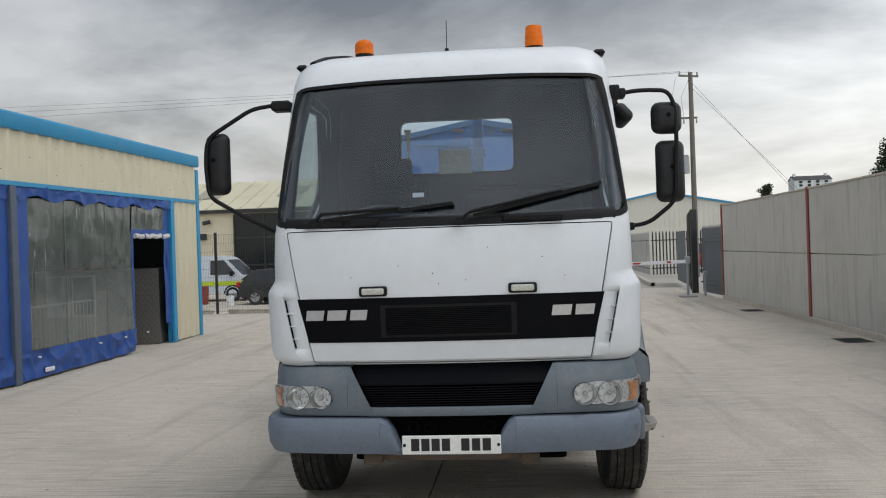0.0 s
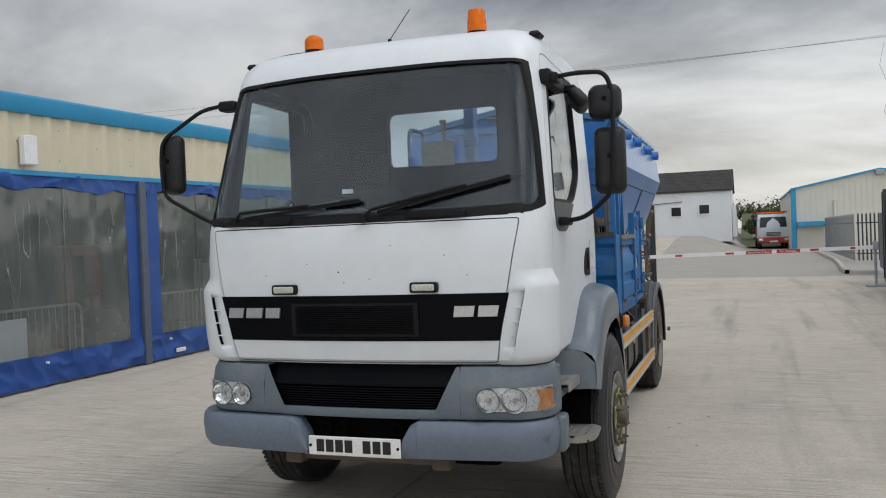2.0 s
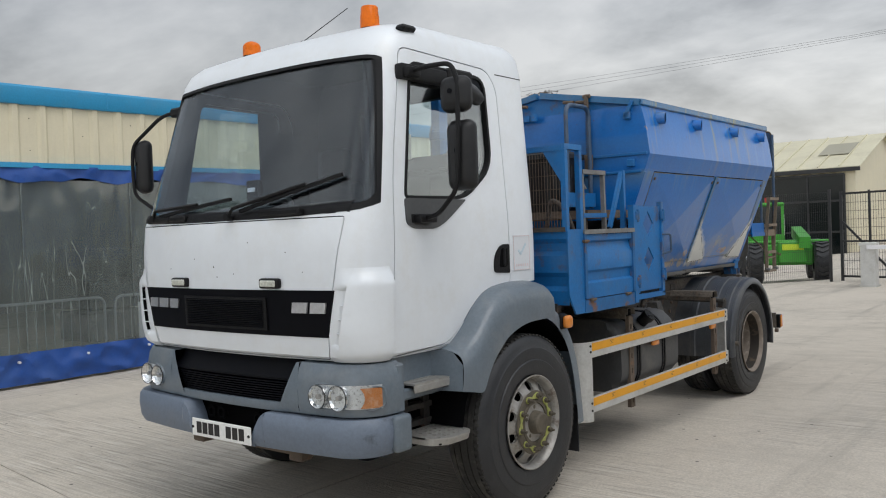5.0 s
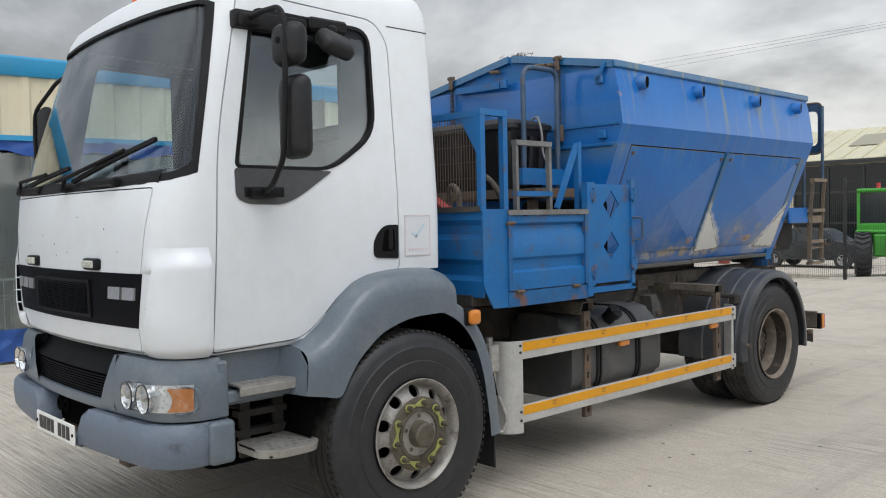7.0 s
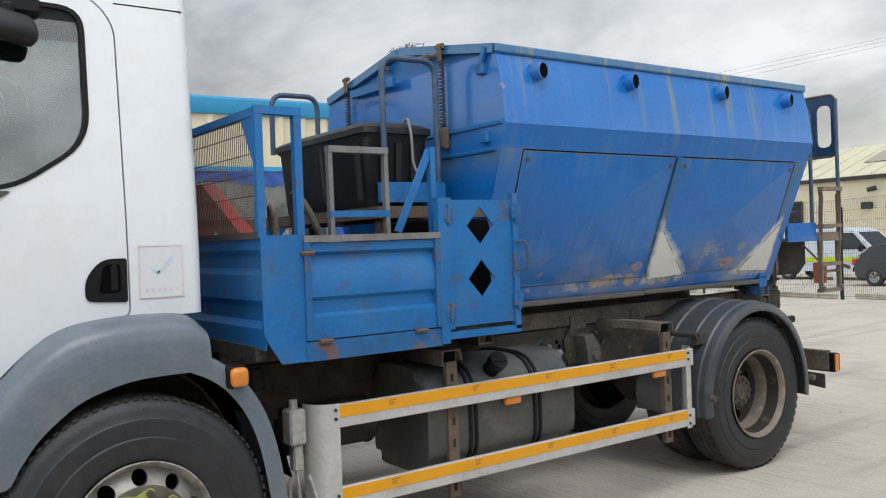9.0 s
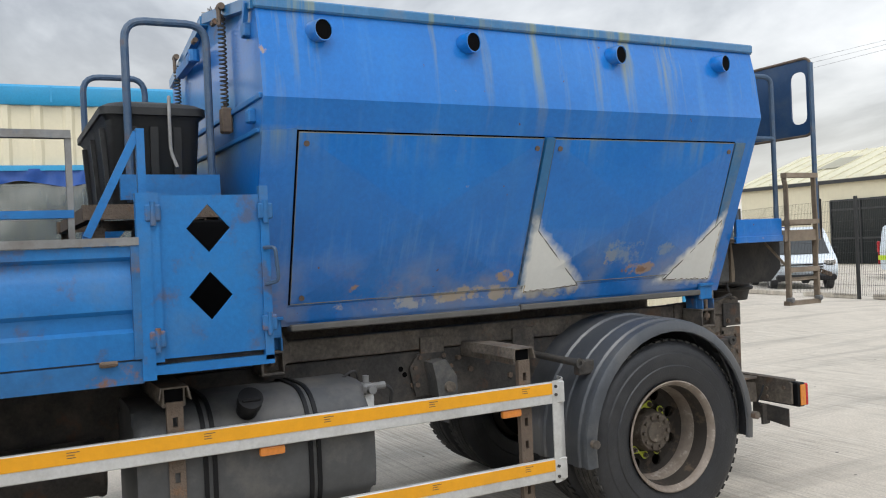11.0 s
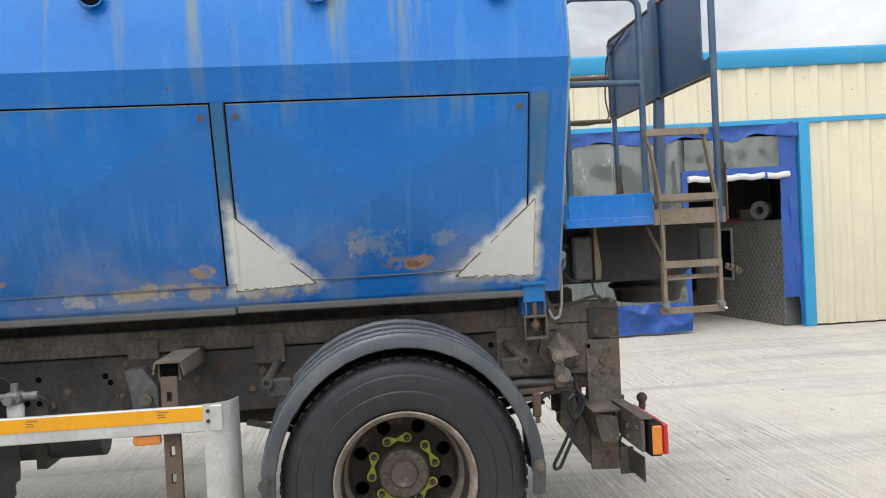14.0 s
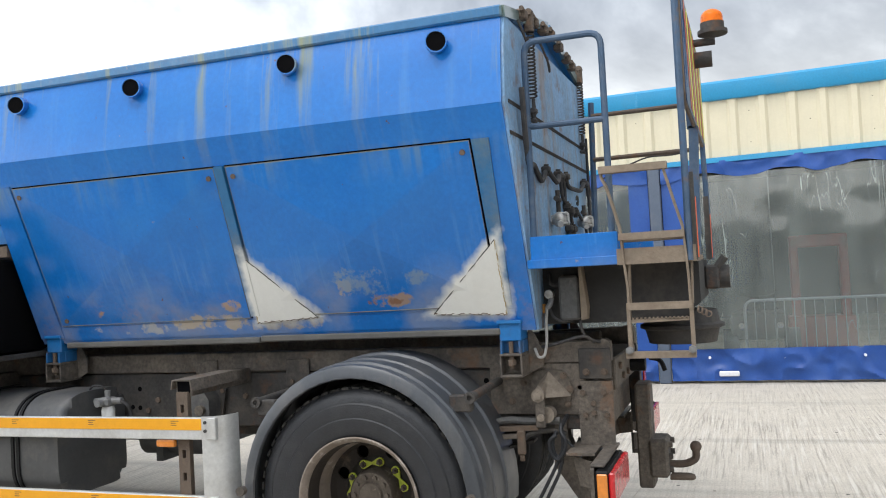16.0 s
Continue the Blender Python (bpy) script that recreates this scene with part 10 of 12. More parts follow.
# checker-plate cabin and things inside the door
CABIN = Matrix.Translation((-6.47, 11.035, 0)) @ Matrix.Rotation(radians(7.5), 4, "Z")
cb = thing("checker_box", "checker-plate steel cabinet with two small windows", "cabinet", (WX - 1.2, 11.5, 0))
bm = BM()
box(bm, (-2.30, 0.0, 0.0), (0.0, 1.05, 1.43), 0.01)
bm.transform(CABIN)
body = part("cabinet_body", bm, CHECKER, cb)
bm = BM()
for i in range(24):
    for j in range(46):
        xx, z = -2.27 + j * 0.05, 0.03 + i * 0.058
        if (i * 7 + j * 3) % 11 and not (-2.14 < xx < -1.14 and 0.52 < z < 1.38):
            bar(bm, (xx, -0.003, z), (xx + 0.026, -0.003, z + (0.022 if (i + j) % 2 else -0.022)), 0.008, 0.006)
bm.transform(CABIN)
tagged(part("tread_bar", bm, STEP, body), kind="stuff")
for xx, pale in ((-1.40, False), (-1.87, True)):
    bm = BM()
    box(bm, (xx - 0.22, -0.024, 0.56), (xx + 0.22, -0.002, 1.34), 0.005)
    bm.transform(CABIN)
    f = part("window", bm, STEP, cb)
    bm = BM()
    box(bm, (xx - 0.18, -0.030, 0.60), (xx + 0.18, -0.022, 1.30))
    bm.transform(CABIN)
    part("pane", bm, GALV if pale else DARKGL, f)
bm = BM()
disc_ring(bm, (0, 0, 0), 0.060, 0.135, 0.12, "x", 28)
bm.transform(Matrix.Translation((-7.25, 11.14, 1.572)) @ Matrix.Rotation(radians(-50), 4, "Z"))
solid("wire_reel", bm, material("reel_grey", (0.16, 0.155, 0.15), 0.7, vary=0.2, scale=20), "grey reel standing on the cabinet", "reel")
bm = BM()
box(bm, (WX - 1.55, 11.10, 1.432), (WX - 1.20, 11.40, 1.60), 0.01)
solid("cardboard_box", bm, RUSTY, "brown cardboard box on the cabinet", "box")
bm = BM()
box(bm, (WX - 1.95, 11.05, 1.432), (WX - 1.62, 11.2, 1.47), 0.012)
solid("red_tool", bm, RED_PAINT, "small red tool lying on the cabinet", "tool")
bm = BM()
box(bm, (WX - 1.9, 11.35, 1.432), (WX - 1.1, 11.7, 2.10), 0.01)
solid("tool_case", bm, BLACKP, "tall black tool case on the cabinet", "case")
# dim shapes behind the clear sheet
rm = thing("red_machine", "red steel machine frame inside the workshop", "machine", (WX - 3.0, 8.2, 0))
bm = BM()
box(bm, (WX - 3.2, 7.82, 0.55), (WX - 2.9, 7.94, 1.75), 0.02)
box(bm, (WX - 3.2, 8.50, 0.55), (WX - 2.9, 8.62, 1.75), 0.02)
part("upright", bm, RED_PAINT, rm)
bm = BM()
box(bm, (WX - 3.2, 7.82, 1.60), (WX - 2.9, 8.62, 1.78), 0.02)
box(bm, (WX - 3.3, 7.75, 0.0), (WX - 2.8, 8.68, 0.58), 0.02)
part("base", bm, RED_PAINT, rm)
qb = thing("quad_bike", "dark quad bike parked inside the workshop", "quad bike", (WX - 2.2, 7.3, 0))
bm = BM()
box(bm, (WX - 2.5, 6.95, 0.35), (WX - 1.7, 7.7, 0.72), 0.08, None, 2)
part("body", bm, BLACKP, qb)
bm = BM()
tube(bm, [(WX - 2.1, 7.1, 0.98), (WX - 2.0, 7.25, 0.93), (WX - 2.0, 7.45, 0.93), (WX - 2.1, 7.6, 0.98)], 0.018, 6)
cyl(bm, (WX - 2.0, 7.35, 0.7), (WX - 2.0, 7.35, 0.94), 0.02, 8)
part("handlebar", bm, BLACKP, qb)
for y in (7.1, 7.6):
    bm = BM()
    cyl(bm, (WX - 1.72, y, 0.55), (WX - 1.66, y, 0.55), 0.045, 12)
    part("lamp", bm, CHROME, qb)
    bm = BM()
    disc_ring(bm, (WX - 1.9, y + (0.15 if y > 7.3 else -0.15), 0.25), 0.1, 0.25, 0.2, "y", 20)
    part("wheel", bm, RUBBER, qb)
# added filler crates in the same shade-dark colour
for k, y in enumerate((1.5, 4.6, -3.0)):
    pl = thing("stacked_crate", "stacked crates inside the workshop, coloured near-black as if in shade", "crate", (WX - 4, y, 0), "crates")
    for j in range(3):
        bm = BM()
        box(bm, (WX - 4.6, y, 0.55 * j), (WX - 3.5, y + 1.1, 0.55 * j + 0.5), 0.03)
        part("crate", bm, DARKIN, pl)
# white meter box on the fascia
bm = BM()
box(bm, (WX + 0.03, 4.02, 2.74), (WX + 0.13, 4.22, 3.10), 0.012)
mb = solid("meter_box", bm, STICKER, "white plastic box screwed to the fascia", "box")

# precast concrete boundary wall with red oxide posts
wall = thing("wall_east", "precast concrete boundary wall with red steel posts", "wall", (5.82, 5, 0), kind="structure")
posts = [-16.6, -9.4, -2.2, 5.05, 12.25, 19.30]
for y0, y1 in zip(posts, posts[1:]):
    for z0, z1 in ((0.10, 1.29), (1.305, 2.515)):
        bm = BM()
        box(bm, (5.78, y0 + 0.05, z0), (5.93, y1 - 0.05, z1), 0.012)
        part("wall_panel", bm, WALLC, wall, "streaked precast panel")
    bm = BM()
    box(bm, (5.74, y0, -0.02), (5.98, y1, 0.105), 0.01)
    part("plinth", bm, CONC, wall)
    bm = BM()
    box(bm, (5.76, y0, 2.512), (5.95, y1, 2.545), 0.006)
    part("coping", bm, CONC, wall)
for y in posts:
    bm = BM()
    box(bm, (5.755, y - 0.055, 0), (5.775, y + 0.055, 2.56), 0.003)
    box(bm, (5.76, y - 0.02, 0), (5.96, y + 0.02, 2.56), 0.003)
    part("post", bm, REDOX, wall, "red oxide steel post")
for x, y in ((5.45, 15.2), (5.4, 9.2)):
    bm = BM()
    box(bm, (x - 0.22, y - 0.3, 0.0005), (x + 0.22, y + 0.3, 0.004))
    for k in range(6):
        box(bm, (x - 0.18, y - 0.25 + k * 0.09, 0.0045), (x + 0.18, y - 0.21 + k * 0.09, 0.008))
    solid("drain_cover", bm, BLACKST, "iron drain cover set in the concrete", "drain")
# palisade between the wall and the gate, service post
def palisade(name, p0, p1, h, mat, lab, pitch=0.155, half=0.034):
    f = thing(name, lab, "fence", (*p0, 0))
    p0, p1 = Vector((*p0, 0)), Vector((*p1, 0))
    d = (p1 - p0)
    L = d.length
    d.normalize()
    n = int(L / pitch)
    z0 = ground_z(p0.x, p0.y)
    for z in (0.35, h - 0.45):
        bm = BM()
        bar(bm, p0 + Vector((0, 0, z + z0)), p1 + Vector((0, 0, z + z0)), 0.04, 0.05)
        part("rail", bm, mat, f)
    side = Vector((-d.y, d.x, 0)) * -0.03
    for k in range(n):
        p = p0 + d * (pitch * (k + 0.5)) + side
        bm = BM()
        a = p - d * half
        b = p + d * half
        v = [bm.verts.new(c + Vector((0, 0, z))) for c, z in ((a, z0 + 0.05), (p + side * 0.6, z0 + 0.05), (b, z0 + 0.05), (b, z0 + h - 0.12), (p + side * 0.6, z0 + h), (a, z0 + h - 0.12))]
        bm.faces.new((v[0], v[1], v[4], v[5]))
        bm.faces.new((v[1], v[2], v[3], v[4]))
        part("pale", bm, mat, f, smooth=False)
    return f


palisade("palisade_fence", (5.86, 19.4), (5.74, 22.0), 2.05, FENCE_G, "slate-grey palisade fence by the gate", 0.095, 0.043)
palisade("palisade_fence", (6.3, 36.0), (12.5, 36.6), 2.1, FENCE_K, "dark palisade fence across the side yard", 0.16)
palisade("palisade_fence", (6.2, 36.0), (6.6, 62.0), 2.1, FENCE_G, "slate-grey palisade fence along the lane", 0.30)
bm = BM()
cyl(bm, (5.55, 20.6, 0), (5.55, 20.6, 0.62), 0.035, 12)
box(bm, (5.50, 20.55, 0.60), (5.60, 20.65, 0.72), 0.01)
solid("service_post", bm, GALV, "small galvanised service post", "post")
# right-hand gate: black leaf folded back beside a tall post
gt = thing("gate_leaf", "black steel gate leaf standing open", "gate", (5.5, 23.5, 0), "yard gates")
bm = BM()
box(bm, (5.48, 22.05, 0.0), (5.66, 22.23, 2.55), 0.01)
part("gate_post", bm, BLACKST, gt)
for a, b in (((5.50, 22.35, 0.12), (6.05, 25.6, 0.12)), ((5.50, 22.35, 2.45), (6.05, 25.6, 2.45)), ((5.50, 22.35, 1.2), (6.05, 25.6, 1.2))):
    bm = BM()
    bar(bm, a, b, 0.05, 0.06)
    part("rail", bm, BLACKST, gt)
for k in range(5):
    t = k / 4
    bm = BM()
    bar(bm, (5.50 + 0.55 * t, 22.35 + 3.25 * t, 0.1), (5.50 + 0.55 * t, 22.35 + 3.25 * t, 2.48), 0.06, 0.06, (0, 1, 0))
    part("stile", bm, BLACKST, gt)
for k in range(2):
    bm = BM()
    bar(bm, (5.50 + 0.275 * k, 22.35 + 1.62 * k, 0.12), (5.775 + 0.275 * k, 23.97 + 1.62 * k, 2.45), 0.03, 0.04)
    part("brace", bm, BLACKST, gt)
for k in range(30):
    t = (k + 0.5) / 30
    bm = BM()
    tube(bm, [(5.50 + 0.55 * t, 22.35 + 3.25 * t, 0.12), (5.50 + 0.55 * t, 22.35 + 3.25 * t, 2.45)], 0.006, 4)
    part("mesh_wire", bm, BLACKST, gt)
cl = thing("clad_gate", "grey sheet-clad gate panel standing open", "gate", (6.0, 27.5, 0), "yard gates")
for k in range(3):
    bm = BM()
    box(bm, (0, 0, 0.1), (1.05, 0.03, 1.95), 0.004, pose(6.02 + 0.09 * k, 25.9 + 1.06 * k, 0, 0, 0, 85))
    part("sheet", bm, FENCE_G, cl)
# kerb of the side entrance
bm = BM()
rows = []
pts = [(5.0, 27.0), (5.1, 29.5), (5.35, 33), (5.6, 38), (5.8, 50), (5.9, 62)]
for x, y in pts:
    rows.append([(x - 0.06, y, -0.02), (x - 0.06, y, 0.10), (x - 0.04, y, 0.12), (x + 0.08, y, 0.12), (x + 0.08, y, -0.02)])
grid_surface(bm, rows)
solid("kerb", bm, CONC, "pale concrete kerb along the lane", "kerb", "structure")

# rising arm barrier
br = thing("arm_barrier", "white rising-arm barrier with red patches and lettering", "barrier", (-1.0, 19.5, 0))
bm = BM()
box(bm, (-1.16, 19.33, 0), (-0.82, 19.67, 1.03), 0.02)
box(bm, (-1.18, 19.30, 0.0), (-0.80, 19.70, 0.05))
box(bm, (-1.18, 19.31, 0.98), (-0.80, 19.69, 1.06), 0.01)
part("housing", bm, ALU, br, "grey barrier housing")
A, B_ = Vector((-1.0, 19.28, 0.945)), Vector((5.02, 20.30, 1.02))
bm = BM()
bar(bm, A, B_, 0.05, 0.095)
arm = part("boom", bm, STICKER, br, "white barrier boom")
D = (B_ - A)
REDS = material("red_sign_vinyl", (0.42, 0.02, 0.025), 0.45, vary=0.08, scale=6)
ang = math.degrees(math.atan2(D.y, D.x))
tilt = math.degrees(math.atan2(D.z, D.length))


def on_boom(t, dz=0.0, off=0.027):
    p = A + D * t
    n = Vector((D.y, -D.x, 0)).normalized()
    return p + n * off + Vector((0, 0, dz))


for t0, t1 in ((0.185, 0.215), (0.395, 0.43), (0.74, 0.775), (0.90, 0.92), (0.48, 0.585), (0.605, 0.70)):
    bm = BM()
    bar(bm, on_boom(t0), on_boom(t1), 0.004, 0.09 if t1 - t0 > 0.05 else 0.05)
    part("red_patch", bm, REDS, arm, smooth=False)


def lettering(text, size, m, mat, parent, name="lettering"):
    cu = bpy.data.curves.new(name, "FONT")
    cu.body, cu.size, cu.align_x, cu.align_y, cu.extrude = text, size, "CENTER", "CENTER", 0.001
    ob = new(name, cu)
    bpy.context.view_layer.update()
    me = bpy.data.meshes.new_from_object(ob.evaluated_get(bpy.context.evaluated_depsgraph_get()))
    bpy.data.objects.remove(ob)
    me.transform(m)
    me.materials.clear()
    return link_data(name, me, mat, parent, "", False)


for text, t in (("Please Sound Horn", 0.5325), ("For Attention", 0.6525)):
    p = on_boom(t, -0.003, 0.0305)
    lettering(text, 0.072 if len(text) > 14 else 0.075, Matrix.Translation(p) @ pose(0, 0, 0, 0, 0, ang) @ pose(0, 0, 0, 90, 0, 0), STICKER, arm)
bm = BM()
cyl(bm, (5.02, 20.36, 0), (5.02, 20.36, 1.0), 0.035, 10)
box(bm, (4.95, 20.26, 0.95), (5.09, 20.42, 1.16), 0.01)
box(bm, (4.80, 20.15, 0), (5.24, 20.57, 0.05), 0.01)
part("rest_post", bm, GALV, br, "galvanised boom rest")

# left-hand gate leaf and the mesh fence
def mesh_panel(bm, p0, p1, z0, z1, pitch=0.055, r=0.0021, hp=0.25):
    p0, p1 = Vector(p0), Vector(p1)
    n = max(2, int((p1 - p0).length / pitch))
    up = Vector((0, 0, 1))
    for k in range(n + 1):
        p = p0 + (p1 - p0) * k / n
        g = ground_z(p.x, p.y)
        bar(bm, p + up * (z0 + g), p + up * (z1 + g), r * 2, r * 2, (0, 1, 0))
    m = int((z1 - z0) / hp)
    for k in range(m + 1):
        z = z0 + (z1 - z0) * k / m
        bar(bm, p0 + up * (z + ground_z(p0.x, p0.y)), p1 + up * (z + ground_z(p1.x, p1.y)), r * 2.6, r * 2.6)


gl2 = thing("gate_leaf", "black mesh gate leaf standing open", "gate", (-1.5, 21.3, 0), "yard gates")
for x, y, w in ((-2.10, 21.55, 0.07), (-0.62, 21.0, 0.17), (-1.35, 21.28, 0.05)):
    bm = BM()
    bar(bm, (x, y, ground_z(x, y)), (x, y, 2.38), w, w, (0, 1, 0))
    part("gate_post" if w > 0.1 else "stile", bm, BLACKST, gl2)
for z in (0.12, 1.05, 2.32):
    bm = BM()
    bar(bm, (-2.10, 21.55, z), (-0.62, 21.0, z), 0.05, 0.05)
    part("rail", bm, BLACKST, gl2)
bm = BM()
bar(bm, (-2.10, 21.55, 1.6), (-0.7, 21.03, 0.15), 0.04, 0.05)
part("brace", bm, BLACKST, gl2)
bm = BM()
mesh_panel(bm, (-2.1, 21.55, 0), (-0.65, 21.0, 0), 0.1, 2.3, 0.07, 0.0035, 0.2)
tagged(part("mesh", bm, BLACKST, gl2), kind="stuff")
fpts = [(-2.3, 21.2), (-4.05, 19.6), (-6.6, 20.2), (-8.9, 20.6), (-11.3, 21.1), (-13.7, 21.9), (-16.2, 22.5), (-18.7, 23.1), (-21.2, 23.7), (-23.7, 24.3), (-26.2, 24.9), (-28.7, 25.5)]
fence = thing("mesh_fence", "dark steel mesh fence on slim posts", "fence", (-10, 21, 0))
for x, y in fpts:
    bm = BM()
    g = ground_z(x, y)
    bar(bm, (x, y, g - 0.05), (x, y, g + 2.45), 0.065, 0.065, (0, 1, 0))
    part("post", bm, BLACKST, fence)
for a, b in zip(fpts, fpts[1:]):
    bm = BM()
    mesh_panel(bm, (*a, 0), (*b, 0), 0.06, 2.38)
    tagged(part("mesh_panel", bm, BLACKST, fence), kind="stuff")
for k in range(5):
    bm = BM()
    x = -4.9 - 2.2 * k
    y = 20.4 + 0.28 * k
    box(bm, (0, 0, 0), (1.7, 0.16, 0.12), 0.01, pose(x - 1.5, y, ground_z(x, y) - 0.01, 0, 0, -10))
    solid("kerb_block", bm, CONC, "pale kerb block lying along the fence", "kerb")

# ---- farther buildings ----
def gable_building(name, label, x0, x1, y0, y1, base, eave, ridge, along, wall_mat, roof_mat, over=0.25):
    """Walls and a pitched roof; along: the ridge's axis."""
    b = thing(name, label, "building", ((x0 + x1) / 2, (y0 + y1) / 2, base))
    h = (y0 + y1) / 2 if along == "x" else (x0 + x1) / 2
    bm = BM()
    if along == "x":
        prism(bm, [(y0, base - 0.5), (y1, base - 0.5), (y1, eave), (h, ridge), (y0, eave)], "x", x0, x1)
    else:
        prism(bm, [(x0, base - 0.5), (x1, base - 0.5), (x1, eave), (h, ridge), (x0, eave)], "y", y0, y1)
    part("wall", bm, wall_mat, b)
    for s in (0, 1):
        bm = BM()
        if along == "x":
            ye = y0 - over if s == 0 else y1 + over
            ze = eave - over * (ridge - eave) / (h - y0)
            rows = [[(x0 - over, ye, ze), (x1 + over, ye, ze)], [(x0 - over, h, ridge + 0.02), (x1 + over, h, ridge + 0.02)]]
        else:
            xe = x0 - over if s == 0 else x1 + over
            ze = eave - over * (ridge - eave) / (h - x0)
            rows = [[(xe, y0 - over, ze), (xe, y1 + over, ze)], [(h, y0 - over, ridge + 0.02), (h, y1 + over, ridge + 0.02)]]
        grid_surface(bm, rows, (0, 0, 0.10))
        part("roof", bm, roof_mat, b)
    return b


hall = gable_building("showroom_hall", "long cream hall with sheeted roof and dark glazed front", -34.0, -6.9, 44.0, 56.0, -0.42, 4.30, 6.25, "x", CREAM, ROOFC, 0.3)
bm = BM()
box(bm, (-34.3, 43.6, 4.06), (-6.6, 43.72, 4.26))
part("gutter", bm, BLACKST, hall)
for i in range(26):
    bm = BM()
    x = -33.6 + i * 1.04
    bar(bm, (x, 43.72, 4.36), (x, 50.0, 6.40), 0.05, 0.05)
    part("roof_rib", bm, ROOFC, hall)
for i in range(5):
    bm = BM()
    x = -30 + i * 5.2
    rows = [[(x, 46.0, 4.30 + 0.325 * 2.0 + 0.16), (x + 1.6, 46.0, 4.30 + 0.325 * 2.0 + 0.16)], [(x, 48.2, 4.30 + 0.325 * 4.2 + 0.16), (x + 1.6, 48.2, 4.30 + 0.325 * 4.2 + 0.16)]]
    grid_surface(bm, rows, (0, 0, 0.02))
    part("roof_light", bm, SKYLIGHT, hall, "greyish roof light")
for x0, x1, z1 in ((-16.4, -7.4, 3.95), (-27.5, -22.0, 3.1)):
    bm = BM()
    box(bm, (x0, 43.90, -0.4), (x1, 43.98, z1))
    gz = part("glazing", bm, DARKGL, hall, "dark glazed front")
    n = int((x1 - x0) / 1.5)
    for i in range(n + 1):
        bm = BM()
        x = x0 + (x1 - x0) * i / n
        box(bm, (x - 0.04, 43.84, -0.4), (x + 0.04, 43.91, z1))
        part("mullion", bm, BLACKST, gz)
    for z in (1.0, 2.6, z1):
        bm = BM()
        box(bm, (x0, 43.85, z - 0.05), (x1, 43.905, z + 0.05))
        part("transom", bm, BLACKST, gz)
bm = BM()
box(bm, (-11.2, 43.80, 0.9), (-10.4, 43.84, 2.0))
part("notice", bm, STICKER, hall, "white notice in the glazing")
bm = BM()
box(bm, (-18.6, 43.7, 2.55), (-18.1, 44.0, 2.9), 0.02)
part("wall_box", bm, BLACKST, hall)
bm = BM()
cyl(bm, (-18.2, 43.6, 3.5), (-17.8, 43.8, 3.6), 0.12, 10)
part("flood_light", bm, BLACKST, hall)

white = gable_building("white_cottage_range", "long white rendered range with dark tiled roof", -22.0, 0.95, 60.0, 68.0, 1.2, 4.42, 5.95, "x", RENDERW, SLATE, 0.15)
for i in range(9):
    bm = BM()
    z = 4.45 + i * 0.18
    y = 59.86 + i * 0.47
    bar(bm, (-22.1, y, z + 0.11), (1.1, y, z + 0.11), 0.05, 0.05)
    part("tile_course", bm, SLATE, white)
for x, z in ((-8.6, 2.85), (-5.4, 2.85), (-2.85, 2.95), (-0.9, 3.05)):
    bm = BM()
    box(bm, (x - 0.42, 59.90, z - 0.40), (x + 0.42, 60.0, z + 0.40), 0.01)
    w = part("window", bm, STICKER, white, "small dark window in a white frame")
    bm = BM()
    box(bm, (x - 0.33, 59.88, z - 0.31), (x + 0.33, 59.905, z + 0.31))
    part("pane", bm, DARKGL, w)
bm = BM()
bar(bm, (-4.55, 59.93, 1.2), (-4.55, 59.93, 5.0), 0.09, 0.09, (0, 1, 0))
bar(bm, (-4.4, 59.93, 3.55), (-2.4, 59.93, 3.65), 0.05, 0.05)
part("downpipe", bm, BLACKST, white)
bm = BM()
box(bm, (-22.1, 59.78, 4.30), (1.1, 59.88, 4.40))
part("gutter", bm, BLACKST, white)
bm = BM()
box(bm, (-7.4, 63.6, 5.7), (-6.6, 64.4, 6.8), 0.02)
cyl(bm, (-7.0, 64.0, 6.8), (-7.0, 64.0, 7.15), 0.13, 12)
part("chimney", bm, RENDERW, white)
bm = BM()
box(bm, (-3.0, 59.9, 4.0), (-2.7, 60.0, 4.2), 0.02)
part("wall_lamp", bm, STICKER, white)
bm = BM()
prism(bm, [(60.5, 1.0), (70.0, 1.0), (70.0, 2.2), (66, 2.5), (60.5, 3.3)], "x", 0.98, 1.25)
solid("garden_wall", bm, RENDERW, "white stepped garden wall", "wall")

shed = gable_building("cream_warehouse", "low cream warehouse with blue corner trim", 4.75, 14.6, 54.0, 76.0, 0.0, 3.90, 4.85, "y", SHED_C, TRIM, 0.12)
for x in (4.74, 14.6):
    bm = BM()
    box(bm, (x - 0.15, 53.85, 0), (x + 0.15, 54.1, 3.9), 0.02)
    part("corner_trim", bm, TRIM, shed, "blue corner trim")
bm = BM()
bar(bm, (4.6, 53.85, 3.92), (9.68, 53.85, 4.90), 0.09, 0.11)
bar(bm, (9.68, 53.85, 4.90), (14.8, 53.85, 3.92), 0.09, 0.11)
part("verge_trim", bm, TRIM, shed, "blue verge trim")
bm = BM()
box(bm, (4.9, 53.0, 1.55), (6.6, 53.95, 1.85), 0.02)
part("door_canopy", bm, TRIM, shed, "blue door canopy")
for i in range(30):
    bm = BM()
    x = 5.1 + i * 0.32
    box(bm, (x, 53.975, 0.1), (x + 0.035, 54.0, 3.95 + 0.19 * (4.85 - abs(x - 9.68)) * 0.9 - 0.15))
    part("cladding_rib", bm, SHED_C, shed)
bm = BM()
box(bm, (9.4, 53.6, 4.55), (9.9, 53.9, 4.85), 0.03)
part("flood_light", bm, GALV, shed)
bm = BM()
